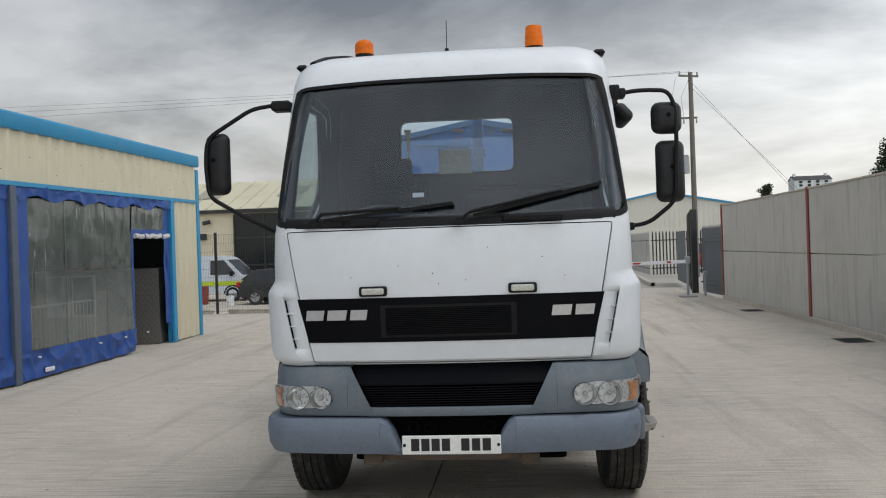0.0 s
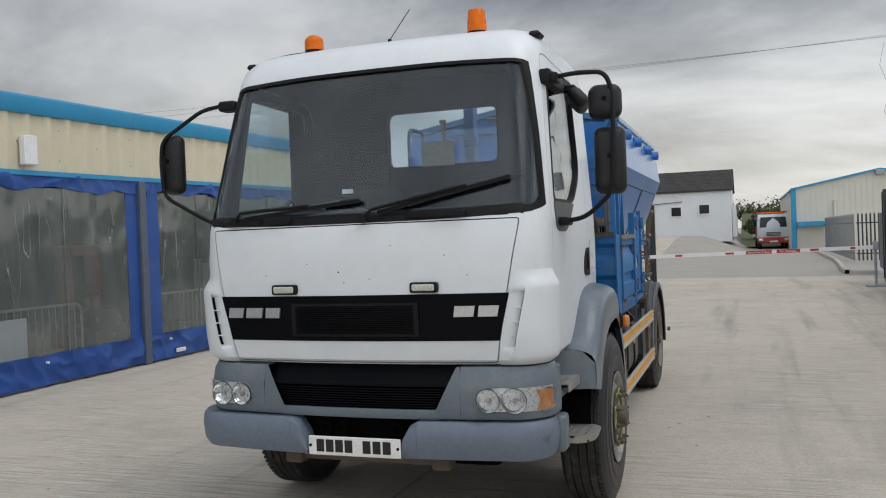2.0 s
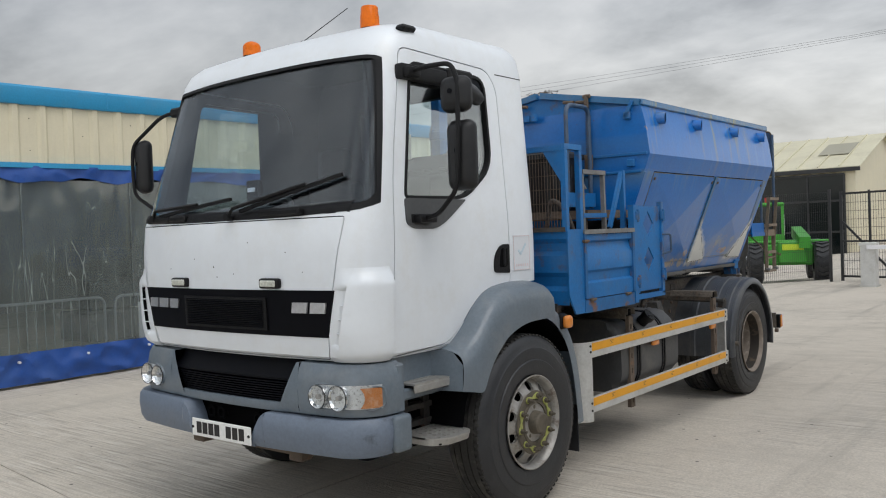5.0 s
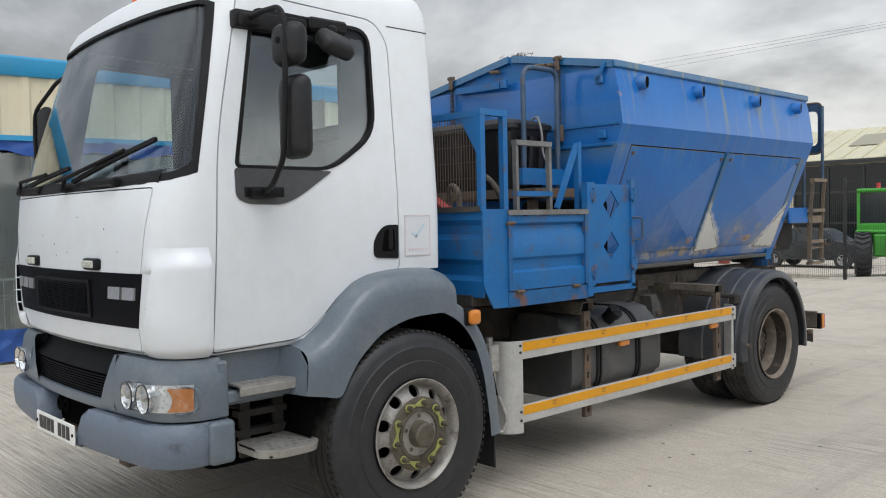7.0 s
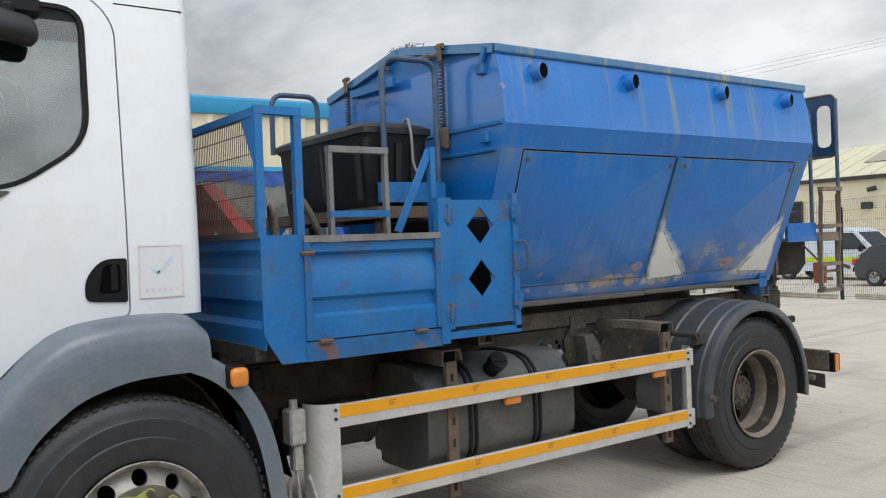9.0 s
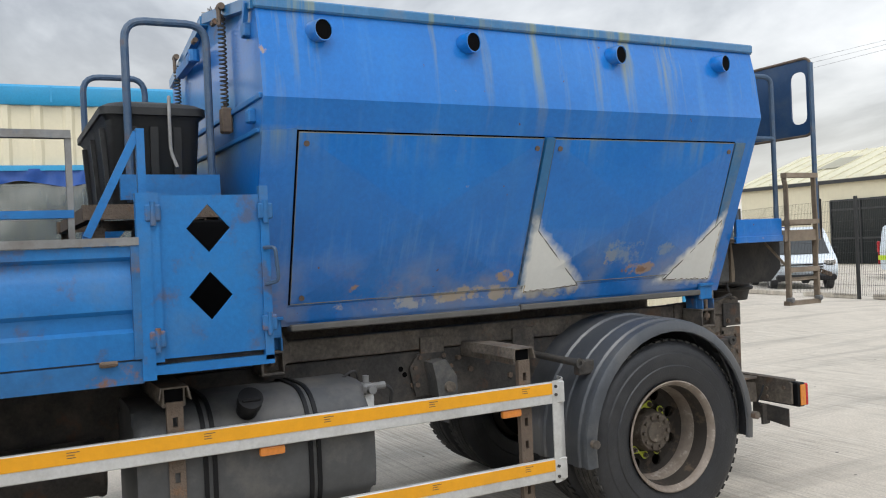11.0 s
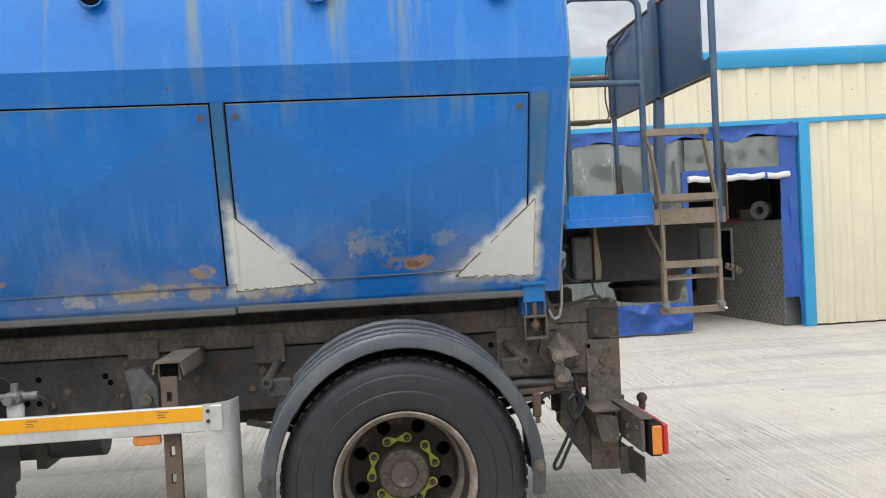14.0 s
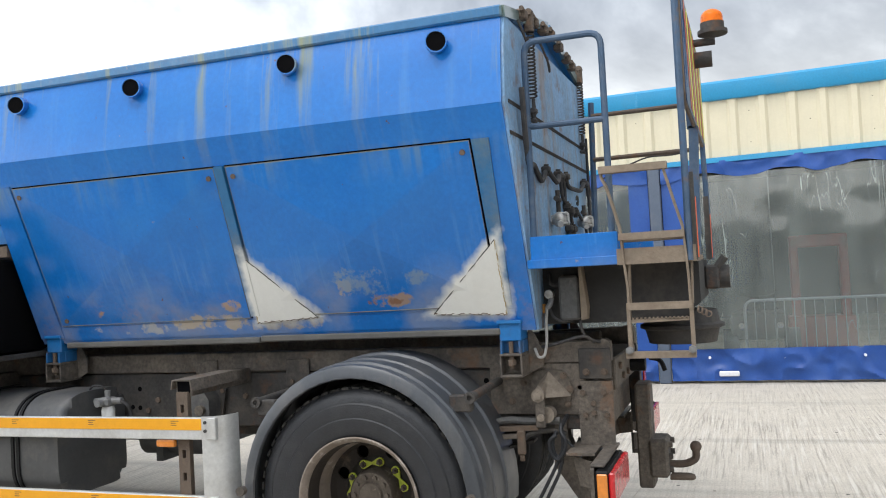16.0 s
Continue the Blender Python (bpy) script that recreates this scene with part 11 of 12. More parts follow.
cyl(bm, (7.1, 53.9, 1.9), (7.1, 53.9, 3.1), 0.09, 8)
part("flue", bm, SHED_C, shed)

# white farmhouse on the hill
hz = ground_z(52, 150)
fh = gable_building("farmhouse", "white two-storey farmhouse on the hill", 46.0, 57.0, 150.0, 156.0, hz - 1, hz + 2.6, hz + 3.9, "x", RENDERW, SLATE, 0.2)
for i in range(4):
    for z in (1.0, 2.0):
        bm = BM()
        box(bm, (47.4 + i * 2.5, 149.8, hz + z - 0.35), (48.3 + i * 2.5, 149.98, hz + z + 0.3))
        part("window", bm, DARKGL, fh)
for x in (46.8, 56.2):
    bm = BM()
    box(bm, (x - 0.4, 152.6, hz + 3.6), (x + 0.4, 153.4, hz + 4.7))
    part("chimney", bm, RENDERW, fh)

FARM_SCALE = 0.58
fh.scale = (FARM_SCALE,) * 3
fh.location = (51.5, 153.0, hz - 1 + 0.9)

# wooden power pole with cross-arm, transformer and wires
pole = thing("power_pole", "tall weathered wooden power pole with transformer", "pole", (7.95, 34, 0))
bm = BM()
cyl(bm, (7.95, 34, -0.1), (7.95, 34, 9.0), 0.135, 12, 0.095)
part("mast", bm, TIMBER, pole)
bm = BM()
bar(bm, (7.42, 33.8, 8.85), (8.32, 34.2, 8.85), 0.08, 0.08)
part("cross_arm", bm, TIMBER, pole)
bm = BM()
bar(bm, (7.4, 34.0, 7.0), (8.2, 34.0, 7.0), 0.07, 0.08)
part("cross_arm", bm, TIMBER, pole)
for x in (7.45, 7.9, 8.28):
    bm = BM()
    cyl(bm, (x, 34 + (x - 7.87) * 0.44, 8.88), (x, 34 + (x - 7.87) * 0.44, 9.04), 0.035, 8)
    part("insulator", bm, GALV, pole)
for x in (7.42, 7.6, 8.15):
    bm = BM()
    cyl(bm, (x, 33.95, 6.75), (x, 33.95, 7.0), 0.035, 8)
    part("insulator", bm, GALV, pole)
bm = BM()
cyl(bm, (7.55, 33.9, 4.55), (7.55, 33.9, 5.3), 0.22, 14)
box(bm, (7.4, 33.7, 5.25), (7.7, 34.1, 5.35), 0.01)
part("transformer", bm, GALV, pole)
for x in (7.45, 7.9, 8.28):
    for tgt, sag in (((-60.0, 33.0 + (x - 7.9) * 0.9, 9.0 + (x - 7.9) * 1.6), 0.35),):
        bm = BM()
        p, q = Vector((x, 34 + (x - 7.87) * 0.44, 9.04)), Vector(tgt)
        tube(bm, [p + (q - p) * k / 16 - Vector((0, 0, sag * 4 * (k / 16) * (1 - k / 16))) for k in range(17)], 0.0055, 4)
        part("wire", bm, BLACKST, pole)
for a, b in (((7.3, 33.95, 8.8), (7.42, 33.9, 7.0)), ((7.9, 33.9, 8.8), (7.6, 33.9, 7.0)), ((7.42, 33.9, 6.8), (7.5, 33.8, 5.3)), ((7.95, 34.0, 8.6), (13.5, 30.0, 0.5)), ((7.95, 34.1, 8.4), (14.3, 31.0, 0.5))):
    bm = BM()
    mid = (Vector(a) + Vector(b)) / 2 + Vector((-0.25 if abs(a[0] - b[0]) < 1 else 0, 0, 0))
    tube(bm, [a, mid, b], 0.007, 4)
    part("lead", bm, BLACKST, pole)

# street lamps beyond the fence
for x, y, h in ((-56, 52, 5.0), (-52, 54, 4.4), (-47, 46, 4.2)):
    sl = thing("street_lamp", "grey street lamp beyond the fence", "street lamp", (x, y, 0), "street lamps")
    bm = BM()
    tube(bm, [(x, y, -0.4), (x, y, h), (x + 1.3, y - 0.6, h + 0.25)], 0.045, 8, 0.25)
    part("column", bm, GALV, sl)
    bm = BM()
    box(bm, (x + 1.1, y - 0.85, h + 0.2), (x + 1.8, y - 0.45, h + 0.32), 0.04)
    part("lantern", bm, GALV, sl)


# hedges and trees made of leaf cards in clumps
LEAF = material("leaf_green", (0.075, 0.105, 0.040), 0.7, vary=0.3, scale=1.5, dirt=(0.10, 0.11, 0.045), dirt_amount=0.6, dirt_scale=0.8)
LEAFD = material("leaf_dark", (0.028, 0.045, 0.018), 0.75, vary=0.3, scale=1.5)
BARK = material("bark", (0.07, 0.055, 0.04), 0.95, vary=0.3, scale=5)


def leaves(bm, c, r, n, size, rnd):
    for _ in range(n):
        d = Vector((rnd.gauss(0, 1), rnd.gauss(0, 1), rnd.gauss(0, 1))).normalized() * (rnd.random() ** 0.45)
        p = Vector(c) + Vector((d.x * r[0], d.y * r[1], d.z * r[2]))
        a = Vector((rnd.gauss(0, 1), rnd.gauss(0, 1), rnd.gauss(0, 0.7))).normalized()
        b = a.orthogonal().normalized()
        b = (Matrix.Rotation(rnd.uniform(0, 6.28), 3, a) @ b)
        s = size * rnd.uniform(0.6, 1.3)
        v = [bm.verts.new(p + a * s), bm.verts.new(p + b * s * 0.5), bm.verts.new(p - a * s), bm.verts.new(p - b * s * 0.5)]
        bm.faces.new(v)


def tree(x, y, z, h, w, mat, seed, label):
    rnd = random.Random(seed)
    t = thing("tree", label, "tree", (x, y, z), "far trees")
    bm = BM()
    tube(bm, [(x, y, z - 0.3), (x + 0.1, y, z + h * 0.4), (x, y, z + h * 0.8)], w * 0.05 + 0.05, 7)
    for k in range(6):
        a = rnd.uniform(0, 6.28)
        z0 = z + h * rnd.uniform(0.3, 0.7)
        tube(bm, [(x, y, z0), (x + math.cos(a) * w * 0.35, y + math.sin(a) * w * 0.35, z0 + h * 0.18)], w * 0.02 + 0.02, 5)
    part("trunk", bm, BARK, t)
    bm = BM()
    for k in range(14):
        a, q = rnd.uniform(0, 6.28), rnd.uniform(0, 0.33) * w
        zz = z + h * rnd.uniform(0.35, 0.95)
        f = 1.15 - abs((zz - z) / h - 0.55)
        leaves(bm, (x + math.cos(a) * q * f, y + math.sin(a) * q * f, zz), (w * 0.24 * f, w * 0.24 * f, h * 0.13), 130, w * 0.035 + 0.05, rnd)
    part("crown", bm, mat, t, smooth=False)


tree(40.0, 92.0, ground_z(40, 92) + 2.0, 8.2, 4.2, LEAFD, 3, "dark evergreen tree on the rise")
tree(43.0, 149.0, ground_z(43, 149) - 1, 3.6, 3.2, LEAFD, 4, "dark bush beside the farmhouse")
tree(2.6, 78.0, 0.4, 2.3, 2.2, LEAF, 5, "small green tree beyond the white range")
rnd = random.Random(11)


def hedge(p0, p1, n, h, w, mat, label, zb=0.0):
    hd = thing("hedge", label, "hedge", (*p0, zb), "far hedges")
    bm = BM()
    for k in range(n):
        t = (k + rnd.uniform(-0.3, 0.3)) / n
        x, y = p0[0] + (p1[0] - p0[0]) * t, p0[1] + (p1[1] - p0[1]) * t
        hh = h * rnd.uniform(0.6, 1.25)
        leaves(bm, (x, y, zb + hh * 0.5), (w, w, hh * 0.55), 150, 0.10 + h * 0.05, rnd)
    part("foliage", bm, mat, hd, smooth=False)


hedge((-2, 112), (16, 118), 22, 2.0, 1.4, LEAF, "green hedge beyond the lane", 2.6)
hedge((-10, 140), (26, 150), 26, 3.0, 2.0, LEAF, "dark green hedge along the far field", 3.0)
hedge((-72, 66), (-34, 84), 34, 2.6, 1.8, LEAF, "green bushes beyond the fence", -0.6)
hedge((-90, 50), (-66, 68), 22, 2.9, 2.0, LEAF, "dark bushes beyond the fence", -0.6)
bm = BM()
rows = [[(x, y, -0.02 + 3.6 * sstep(66, 120, y) + 0.25 * noise.noise(Vector((x * 0.2, y * 0.2, 0)))) for x in [1.4 + 1.5 * i for i in range(14)]] for y in [66 + 4 * j for j in range(26)]]
grid_surface(bm, rows)
solid("grass_bank", bm, GRASS, "rough green field rising behind the lane", "field", "structure")
bm = BM()
rows = [[(x, y, 9.62 * sstep(62, 150, y) * sstep(12, 50, x) + 0.05) for x in [14 + 6 * i for i in range(24)]] for y in [64 + 6 * j for j in range(30)]]
grid_surface(bm, rows)
solid("grass_hill", bm, GRASS, "green hill beyond the boundary wall", "hill", "structure")

# ---- parked vehicles ----
VAN_W = material("van_white", (0.62, 0.68, 0.74), 0.35, vary=0.03, scale=1.5, coat=0.4, dirt=(0.5, 0.5, 0.48), dirt_amount=0.3)
CAR_K = material("car_black", (0.012, 0.014, 0.018), 0.25, vary=0.15, scale=3, coat=0.6)
CAR_R = material("car_red", (0.36, 0.012, 0.018), 0.3, vary=0.08, coat=0.5)
TELE_G = material("machine_green", (0.045, 0.32, 0.025), 0.45, vary=0.1, scale=4, dirt=(0.07, 0.14, 0.04), dirt_amount=0.5)
HIVIS = material("hi_vis_yellow", (0.55, 0.72, 0.03), 0.4, vary=0.05)
CARGL = material("vehicle_glass", (0.02, 0.026, 0.03), 0.08, vary=0.2)
ALLOY_W = material("alloy_wheel", (0.45, 0.45, 0.46), 0.35, metal=0.6, vary=0.1)


def place(ob_thing, m):
    """Moves a thing built round the origin to its spot."""
    ob_thing.matrix_world = m
    return ob_thing


def small_wheel(parent, x, y, r, w, side, hubr=0.62, mat=ALLOY_W):
    bm = BM()
    lathe(bm, [(-w / 2, r * hubr), (-w / 2, r * 0.93), (-w * 0.4, r), (w * 0.4, r), (w / 2, r * 0.93), (w / 2, r * hubr)], "y", (x, y, r), 28)
    wh = part("wheel", bm, RUBBER, parent)
    bm = BM()
    o = side * w * 0.42
    lathe(bm, [(o - side * 0.05, r * hubr), (o, r * hubr), (o, r * hubr * 0.9), (o - side * 0.03, r * 0.45), (o - side * 0.01, r * 0.2), (o, 0.0)], "y", (x, y, r), 20)
    for k in range(5):
        a = 2 * math.pi * k / 5
        bar(bm, (x, y + o, r), (x + r * hubr * 0.9 * math.cos(a), y + o, r + r * hubr * 0.9 * math.sin(a)), 0.02, 0.06)
    part("hub_cap", bm, mat, wh)


def profile_body(bm, prof, w, taper, zs, nose=0.0):
    """Side outline (x, z) swept over the width with the upper part leaning in and the plan rounded at the ends."""
    n = 7
    x0, x1 = min(p[0] for p in prof), max(p[0] for p in prof)
    rows = []
    for i in range(n):
        u = -1 + 2 * i / (n - 1)
        row = []
        for x, z in prof:
            k = 1 - taper * max(0.0, z - zs)
            e = 1 - 0.06 * (u * u) * (1 if (x < x0 + 0.3 or x > x1 - 0.3) else 0)
            row.append(((x - (x0 + x1) / 2) * e + (x0 + x1) / 2, u * w / 2 * k, z))
        rows.append(row)
    v = [[bm.verts.new(p) for p in r] for r in rows]
    m = len(prof)
    for a, b in zip(v, v[1:]):
        for k in range(m):
            bm.faces.new((a[k], a[(k + 1) % m], b[(k + 1) % m], b[k]))
    bm.faces.new(v[0])
    bm.faces.new(v[-1][::-1])


def side_glass(bm, pts, w, taper, zs, side, off=0.012):
    vs = []
    for x, z in pts:
        k = 1 - taper * max(0.0, z - zs)
        vs.append(bm.verts.new((x, side * (w / 2 * k + off), z)))
    bm.faces.new(vs)


def van(label, stripe, m):
    """Long panel van; nose towards +x."""
    t = thing("panel_van", label, "van")
    L, W, H = 5.1, 1.98, 2.05
    prof = rounded([(-2.5, 0.35), (2.35, 0.35), (2.55, 0.62), (2.48, 0.98), (2.05, 1.16), (1.28, 1.92), (0.9, 2.05), (-2.45, 2.05), (-2.55, 1.0)], [0.1, 0.1, 0.15, 0.15, 0.1, 0.15, 0.2, 0.2, 0.2], 3)
    bm = BM()
    profile_body(bm, prof, W, 0.10, 1.0)
    part("body", bm, VAN_W, t)
    for s in (1, -1):
        bm = BM()
        side_glass(bm, rounded([(0.62, 1.20), (1.80, 1.20), (1.24, 1.84), (0.62, 1.84)], 0.06, 3), W, 0.10, 1.0, s)
        part("cab_window", bm, CARGL, t)
        if stripe:
            bm = BM()
            side_glass(bm, [(-2.45, 0.72), (2.1, 0.72), (2.1, 0.90), (-2.45, 0.90)], W, 0.10, 1.0, s, 0.014)
            part("hi_vis_stripe", bm, HIVIS, t, "yellow-green side stripe")
        bm = BM()
        box(bm, (1.55, s * 1.05, 1.12), (1.70, s * 1.18, 1.36), 0.03)
        part("door_mirror", bm, BLACKP, t)
        for x in (-1.55, 1.62):
            small_wheel(t, x, s * 0.88, 0.33, 0.22, s)
            bm = BM()
            lathe(bm, [(s * 0.99, 0.34), (s * 0.995, 0.40)], "y", (x, 0, 0.33), 20, 0, math.pi)
            part("wheel_arch", bm, BLACKP, t)
        bm = BM()
        box(bm, (2.34, s * 0.55, 0.80), (2.50, s * 0.90, 1.0), 0.04)
        part("headlamp", bm, CHROME, t)
        bm = BM()
        box(bm, (-2.56, s * 0.78, 1.0), (-2.50, s * 0.92, 1.45), 0.02)
        part("tail_lamp", bm, RED_LENS, t)
    bm = BM()
    vs = [bm.verts.new(p) for p in ((2.09, -0.82, 1.17), (2.09, 0.82, 1.17), (1.36, 0.76, 1.86), (1.36, -0.76, 1.86))]
    bm.faces.new(vs)
    part("windscreen", bm, CARGL, t)
    for k in range(3):
        bm = BM()
        bar(bm, (2.54, -0.5, 0.66 + 0.09 * k), (2.54, 0.5, 0.66 + 0.09 * k), 0.04, 0.045)
        part("grille_bar", bm, BLACKP, t)
    bm = BM()
    box(bm, (2.30, -0.9, 0.32), (2.60, 0.9, 0.52), 0.05)
    part("front_bumper", bm, BLACKP, t)
    if stripe:
        for k in range(8):
            bm = BM()
            y = -0.85 + k * 0.215
            prism(bm, [(y, 0.55), (y + 0.2, 0.55), (y + 0.2, 1.0 + 0.08 * (4 - abs(k - 3.5))), (y, 1.0 + 0.08 * (4 - abs(k - 4.5)))], "x", -2.575, -2.556)
            part("rear_chevron", bm, HIVIS if k % 2 else RED_LENS, t, smooth=False)
    return place(t, m)


def car(label, mat, m, hatch=True):
    t = thing("parked_car", label, "car")
    W = 1.76
    prof = rounded([(-2.0, 0.30), (2.0, 0.30), (2.08, 0.60), (1.95, 0.82), (1.05, 0.95), (0.35, 1.42), (-1.30, 1.46), (-1.92, 0.98), (-2.08, 0.62)], [0.1, 0.1, 0.12, 0.15, 0.2, 0.2, 0.25, 0.15, 0.12], 3)
    bm = BM()
    profile_body(bm, prof, W, 0.28, 0.85)
    part("body", bm, mat, t)
    for s in (1, -1):
        for pts in ([(-0.35, 0.98), (0.85, 0.98), (0.32, 1.34), (-0.35, 1.38)], [(-1.45, 0.98), (-0.42, 0.98), (-0.42, 1.38), (-1.22, 1.38)]):
            bm = BM()
            side_glass(bm, rounded(pts, 0.05, 3), W, 0.28, 0.85, s)
            part("side_window", bm, CARGL, t)
        for x in (-1.25, 1.28):
            small_wheel(t, x, s * 0.80, 0.31, 0.20, s)
        bm = BM()
        box(bm, (-2.06, s * 0.62, 0.72), (-1.90, s * 0.82, 0.95), 0.03)
        part("tail_lamp", bm, RED_LENS, t)
        bm = BM()
        box(bm, (1.80, s * 0.55, 0.66), (2.02, s * 0.82, 0.80), 0.04)
        part("headlamp", bm, CHROME, t)
        bm = BM()
        box(bm, (0.62, s * 0.90, 0.92), (0.76, s * 1.02, 1.06), 0.03)
        part("door_mirror", bm, mat, t)
    for a, b in (((1.02, 0.97), (0.42, 1.38)), ((-1.88, 1.02), (-1.36, 1.41))):
        bm = BM()
        sg = 0.02 if a[0] > 0 else -0.02
        vs = [bm.verts.new(p) for p in ((a[0] + sg, -0.70, a[1]), (a[0] + sg, 0.70, a[1]), (b[0] + sg, 0.60, b[1]), (b[0] + sg, -0.60, b[1]))]
        bm.faces.new(vs)
        part("screen", bm, CARGL, t)
    return place(t, m)


def gz_pose(x, y, rz):
    return pose(x, y, ground_z(x, y) - 0.02, 0, 0, rz)


van("white panel van with a yellow-green side stripe", True, gz_pose(-14.2, 33.4, 0))
van("white panel van parked behind the mesh fence", False, gz_pose(-16.2, 26.9, -38))
car("black hatchback parked in front of the hall", CAR_K, gz_pose(-9.3, 30.2, 0))
car("red hatchback behind the palisade fence", CAR_R, gz_pose(10.2, 42.0, 80))
car("dark saloon parked beyond the fence", CAR_K, gz_pose(-39.5, 40.5, 20))
car("dark blue car parked beyond the fence", CAR_K, gz_pose(-43.5, 41.5, 20))

# green telehandler
th = thing("telehandler", "green telehandler with big tyres parked by the fence", "telehandler")
for x in (-0.95, 0.95):
    for y in (-0.2, 2.6):
        bm = BM()
        lathe(bm, [(-0.22, 0.30), (-0.22, 0.56), (-0.16, 0.62), (0.16, 0.62), (0.22, 0.56), (0.22, 0.30)], "x", (x, y, 0.62), 28)
        for k in range(22):
            a = 2 * math.pi * k / 22
            for s in (1, -1):
                box(bm, (-0.02 if s > 0 else -0.20, -0.035, 0.60), (0.20 if s > 0 else 0.02, 0.035, 0.66), 0.0, Matrix.Translation((x, y, 0.62)) @ Matrix.Rotation(a + 0.14 * s, 4, "X") @ Matrix.Rotation(0.5 * s, 4, "Z"))
        w = part("wheel", bm, RUBBER, th, "chunky lugged tyre")
        bm = BM()
        cyl(bm, (x - 0.18, y, 0.62), (x + 0.18, y, 0.62), 0.31, 20)
        part("rim", bm, ALU, w)
bm = BM()
box(bm, (-0.70, -0.35, 0.55), (0.72, 2.9, 1.20), 0.05)
box(bm, (-0.30, -0.62, 0.62), (0.50, -0.30, 1.28), 0.04)
box(bm, (-1.15, -0.30, 1.22), (1.2, 0.25, 1.32), 0.03)
part("chassis", bm, TELE_G, th)
bm = BM()
for x in (-1.08, -0.10):
    for y in (0.35, 1.55):
        bar(bm, (x, y, 1.15), (x, y, 2.42), 0.09, 0.09, (0, 1, 0))
box(bm, (-1.14, 0.25, 2.40), (-0.04, 1.65, 2.52), 0.04)
box(bm, (-1.12, 0.30, 1.05), (-0.06, 1.60, 1.50), 0.03)
part("cab_frame", bm, TELE_G, th)
bm = BM()
box(bm, (-1.05, 0.36, 1.50), (-0.13, 1.54, 2.40))
part("cab_glass", bm, CARGL, th)
bm = BM()
bar(bm, (0.45, 2.9, 1.55), (0.45, -0.9, 1.25), 0.32, 0.34)
part("boom", bm, TELE_G, th)
bm = BM()
box(bm, (-0.18, -0.66, 1.02), (0.42, -0.63, 1.20), 0.005)
part("yellow_plate", bm, HIVIS, th, "yellow plate with plain bars")
bm = BM()
cyl(bm, (-0.55, 0.6, 2.52), (-0.55, 0.6, 2.68), 0.06, 12)
part("beacon", bm, RED_LENS, th)
place(th, gz_pose(-3.88, 22.75, 20) @ Matrix.Scale(0.93, 4))

# recovery lorry on the lane: white cab over a red bumper
rl = thing("recovery_lorry", "white and red recovery lorry parked on the lane", "lorry")
bm = BM()
prof = rounded([(0.0, 0.75), (1.7, 0.75), (1.7, 2.48), (0.42, 2.55), (0.22, 2.35), (0.0, 1.55)], [0.08, 0.05, 0.1, 0.15, 0.1, 0.15], 3)
rows = [[(u * 1.08 * (1 - 0.05 * max(0, z - 1.4)), y + 0.08 * u * u * (1 if y < 0.4 else 0), z) for y, z in prof] for u in (-1, -0.7, -0.35, 0, 0.35, 0.7, 1)]
v = [[bm.verts.new(p) for p in r] for r in rows]
for a, b in zip(v, v[1:]):
    for k in range(len(prof)):
        bm.faces.new((a[k], a[(k + 1) % len(prof)], b[(k + 1) % len(prof)], b[k]))
bm.faces.new(v[0])
bm.faces.new(v[-1][::-1])
part("cab", bm, VAN_W, rl)
bm = BM()
vs = [bm.verts.new(p) for p in ((-0.92, 0.03, 1.58), (0.92, 0.03, 1.58), (0.86, 0.21, 2.32), (-0.86, 0.21, 2.32))]
bm.faces.new(vs)
part("windscreen", bm, CARGL, rl)
bm = BM()
box(bm, (-1.1, -0.08, 0.42), (1.1, 0.25, 0.86), 0.06)
part("bumper", bm, CAR_R, rl, "red bumper")
for z in (0.98, 1.08, 1.18):
    bm = BM()
    bar(bm, (-0.5, -0.03, z), (0.5, -0.03, z), 0.04, 0.05)
    part("grille_bar", bm, BLACKP, rl)
for s in (1, -1):
    bm = BM()
    box(bm, (s * 0.72, -0.11, 0.60), (s * 1.04, -0.06, 0.76), 0.02)
    part("headlamp", bm, CHROME, rl)
    bm = BM()
    box(bm, (s * 1.16, 0.0, 1.65), (s * 1.34, 0.12, 2.15), 0.04)
    bar(bm, (s * 1.0, 0.1, 2.1), (s * 1.2, 0.06, 2.1), 0.03, 0.03)
    part("mirror", bm, BLACKP, rl)
    for y in (1.0, 4.6):
        bm = BM()
        lathe(bm, [(-0.14, 0.26), (-0.14, 0.42), (-0.1, 0.46), (0.1, 0.46), (0.14, 0.42), (0.14, 0.26)], "x", (s * 0.92, y, 0.46), 24)
        part("wheel", bm, RUBBER, rl)
bm = BM()
box(bm, (-0.27, -0.10, 0.48), (0.27, -0.085, 0.60))
part("number_plate", bm, PLATE_W, rl, "white plate with a plain dark bar")
bm = BM()
box(bm, (-0.8, 0.45, 2.55), (0.8, 0.75, 2.68), 0.04)
part("light_bar", bm, BEACON, rl, "amber light bar")
bm = BM()
box(bm, (-1.15, 1.9, 0.85), (1.15, 7.4, 1.05), 0.02)
bar(bm, (-1.12, 1.85, 1.0), (-1.12, 1.85, 2.75), 0.08, 0.08, (0, 1, 0))
bar(bm, (1.12, 1.85, 1.0), (1.12, 1.85, 2.75), 0.08, 0.08, (0, 1, 0))
bar(bm, (-1.12, 1.85, 2.7), (1.12, 1.85, 2.7), 0.08, 0.1)
part("deck", bm, CAR_R, rl, "red recovery deck and headboard")
place(rl, pose(3.75, 62.5, ground_z(3.75, 62.5), 0, 0, 2))

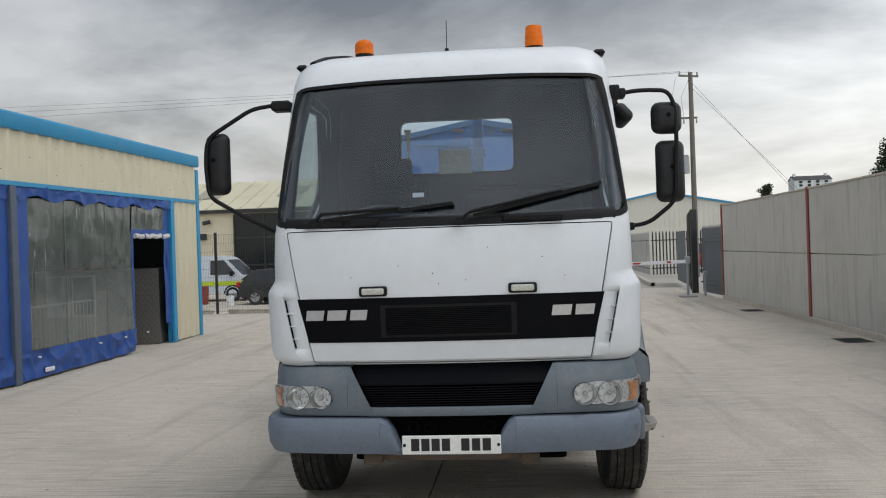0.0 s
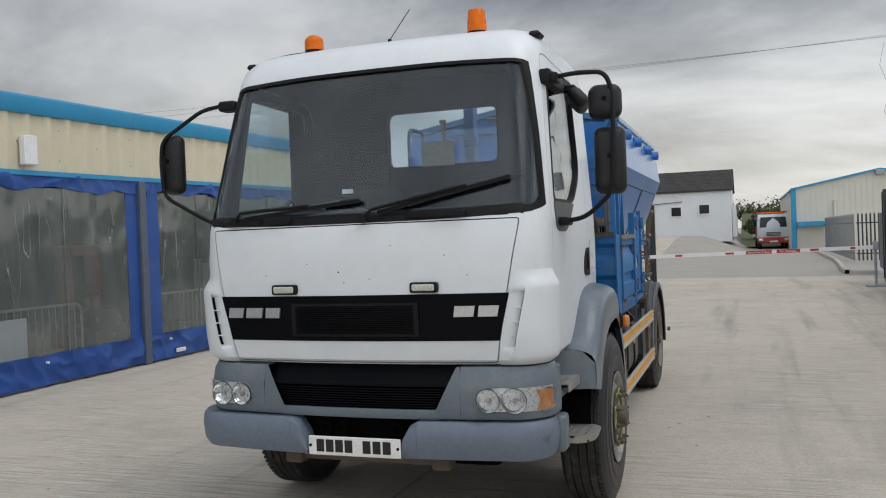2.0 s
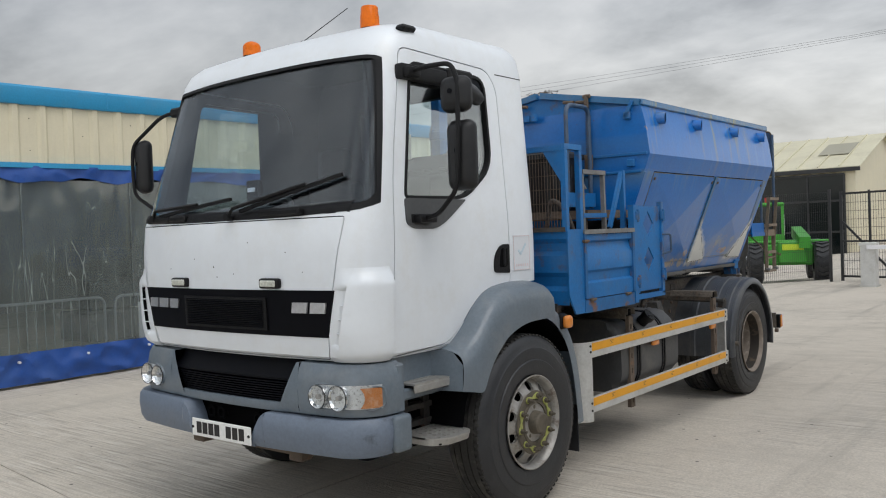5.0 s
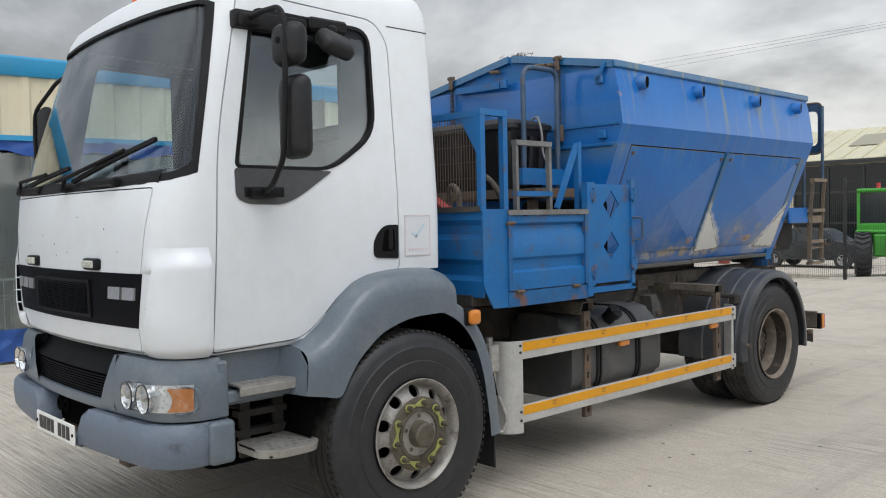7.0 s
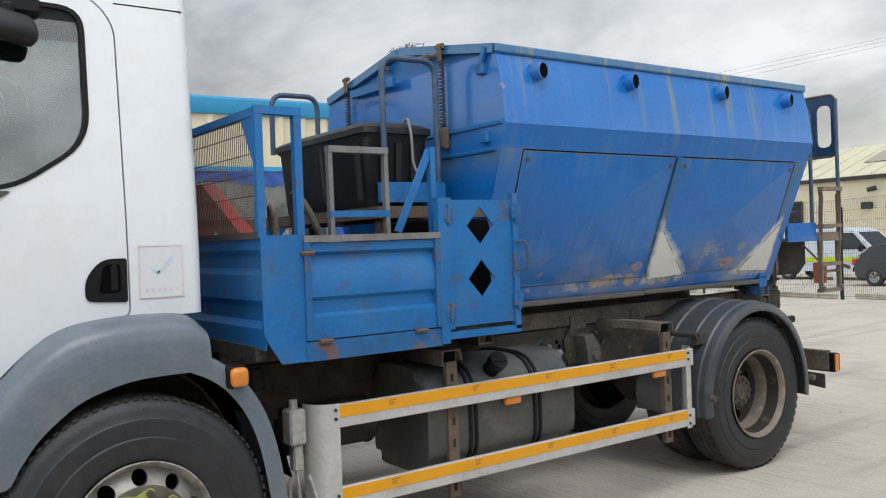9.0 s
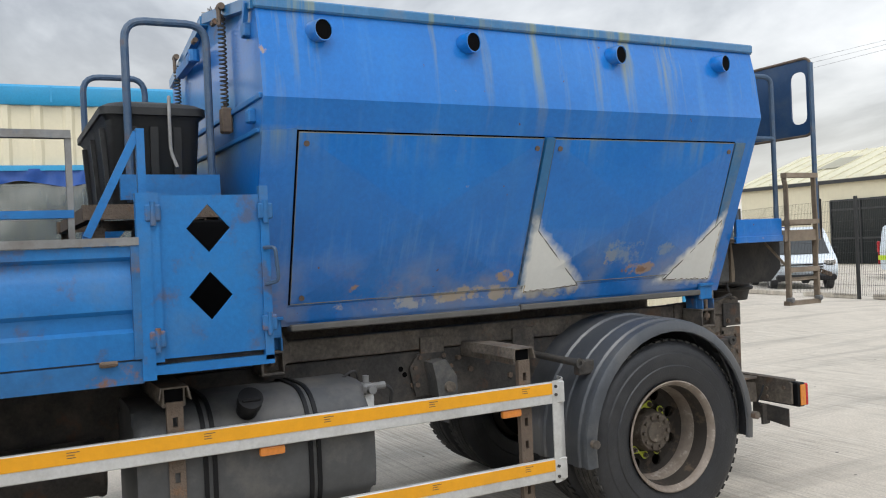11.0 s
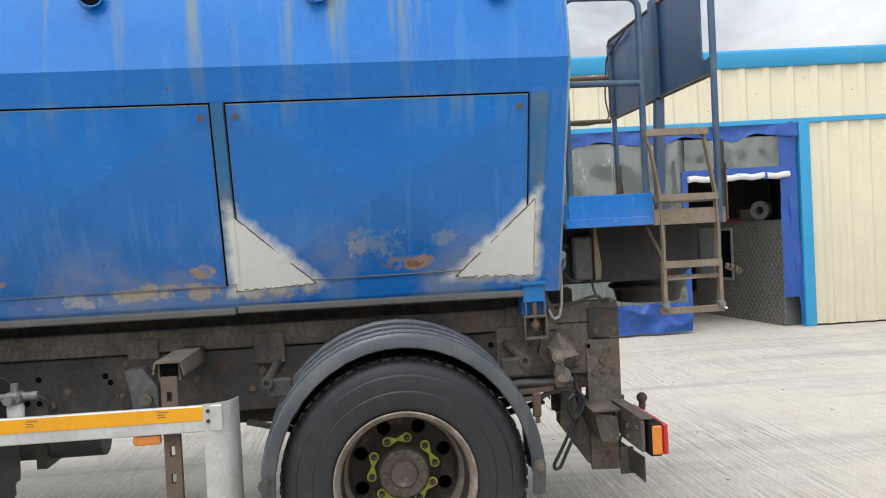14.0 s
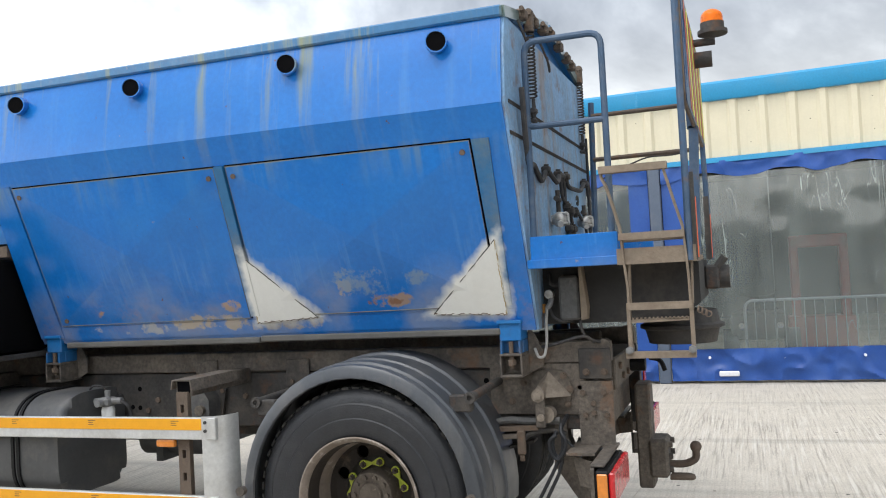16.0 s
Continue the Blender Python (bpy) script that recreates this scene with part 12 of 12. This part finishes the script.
# plant trailer beyond the fence
pt = thing("plant_trailer", "grey twin-axle plant trailer with upright ramps", "trailer")
bm = BM()
box(bm, (-1.7, -0.75, 0.48), (1.7, 0.75, 0.58), 0.01)
bar(bm, (1.7, 0, 0.5), (2.7, 0, 0.45), 0.10, 0.08)
part("bed", bm, GALV, pt)
for x in (-0.45, 0.45):
    for s in (1, -1):
        small_wheel(pt, x, s * 0.88, 0.30, 0.18, s)
for s in (1, -1):
    bm = BM()
    rows = [[(x, s * 0.78, 0.68 - 0.06 * abs(x) ** 2), (x, s * 1.0, 0.68 - 0.06 * abs(x) ** 2)] for x in (-0.9, -0.6, 0, 0.6, 0.9)]
    grid_surface(bm, rows, (0, 0, 0.02))
    part("mudguard", bm, BLACKST, pt)
for y0 in (-0.70, 0.22):
    bm = BM()
    for y in (y0, y0 + 0.48):
        bar(bm, (-1.72, y, 0.55), (-1.72, y, 1.65), 0.05, 0.05, (0, 1, 0))
    for k in range(8):
        bar(bm, (-1.72, y0, 0.65 + k * 0.135), (-1.72, y0 + 0.48, 0.65 + k * 0.135), 0.04, 0.05)
    part("ramp", bm, ALU, pt, "upright loading ramp")
place(pt, gz_pose(-22.5, 28.0, 150))
pw = thing("access_platform", "folded blue access platform beyond the fence", "platform lift")
bm = BM()
bar(bm, (0, 0, 0.6), (1.2, 0.2, 2.0), 0.16, 0.16)
bar(bm, (1.2, 0.2, 2.0), (-0.3, 0.4, 2.3), 0.12, 0.14)
bar(bm, (-0.3, 0.4, 2.3), (-0.5, 0.4, 0.9), 0.25, 0.25)
part("arm", bm, CURTAIN, pw)
bm = BM()
box(bm, (-0.8, -0.5, 0.3), (0.8, 0.5, 0.7), 0.03)
part("base", bm, GALV, pw)
for x in (-0.6, 0.6):
    for s in (1, -1):
        small_wheel(pw, x, s * 0.6, 0.28, 0.18, s)
place(pw, gz_pose(-19.0, 28.6, 30))
# red bin and bucket by the fence
bm = BM()
lathe(bm, [(0, 0.0), (0, 0.22), (0.75, 0.25), (0.78, 0.0)], "z", (-13.2, 30.5, ground_z(-13.2, 30.5)), 18)
solid("red_drum", bm, REDOX, "dull red drum standing by the van", "drum")
bm = BM()
lathe(bm, [(0, 0.0), (0, 0.14), (0.42, 0.16), (0.42, 0.0)], "z", (-11.2, 28.2, ground_z(-11.2, 28.2)), 16)
solid("white_tub", bm, STICKER, "white plastic tub on the ground", "tub")

# ---- concrete slabs of the near yard, laid over the ground sheet ----
slab_x = [WX + 0.05, -0.26, 5.74]
slab_y = [-13.3, -6.75, -0.22, 6.34, 26.0]
for ya, yb in zip(slab_y, slab_y[1:]):
    for xa, xb in zip(slab_x, slab_x[1:]):
        g = 0.008
        f = lambda x, y: (x, y - 0.10 * (x + 0.26))
        ga, gb = (0.0015 if ya > 5 else g * 0.6), (0.0015 if yb > 5 else g * 0.6)
        g = 0.0008 if ya > 5 else g
        corners = [f(xa + g, ya + ga), f(xb - g, ya + ga), f(xb - g, yb - gb), f(xa + g, yb - gb)]
        bm = BM()
        n = 24
        rows = []
        for j in range(n + 1):
            v = j / n
            row = []
            for i in range(n + 1):
                u = i / n
                x = (corners[0][0] * (1 - u) + corners[1][0] * u) * (1 - v) + (corners[3][0] * (1 - u) + corners[2][0] * u) * v
                y = (corners[0][1] * (1 - u) + corners[1][1] * u) * (1 - v) + (corners[3][1] * (1 - u) + corners[2][1] * u) * v
                row.append((x, y, ground_z(x, y)))
            rows.append(row)
        grid_surface(bm, rows, (0, 0, -0.02))
        part("slab", bm, CONC, ground, smooth=False)
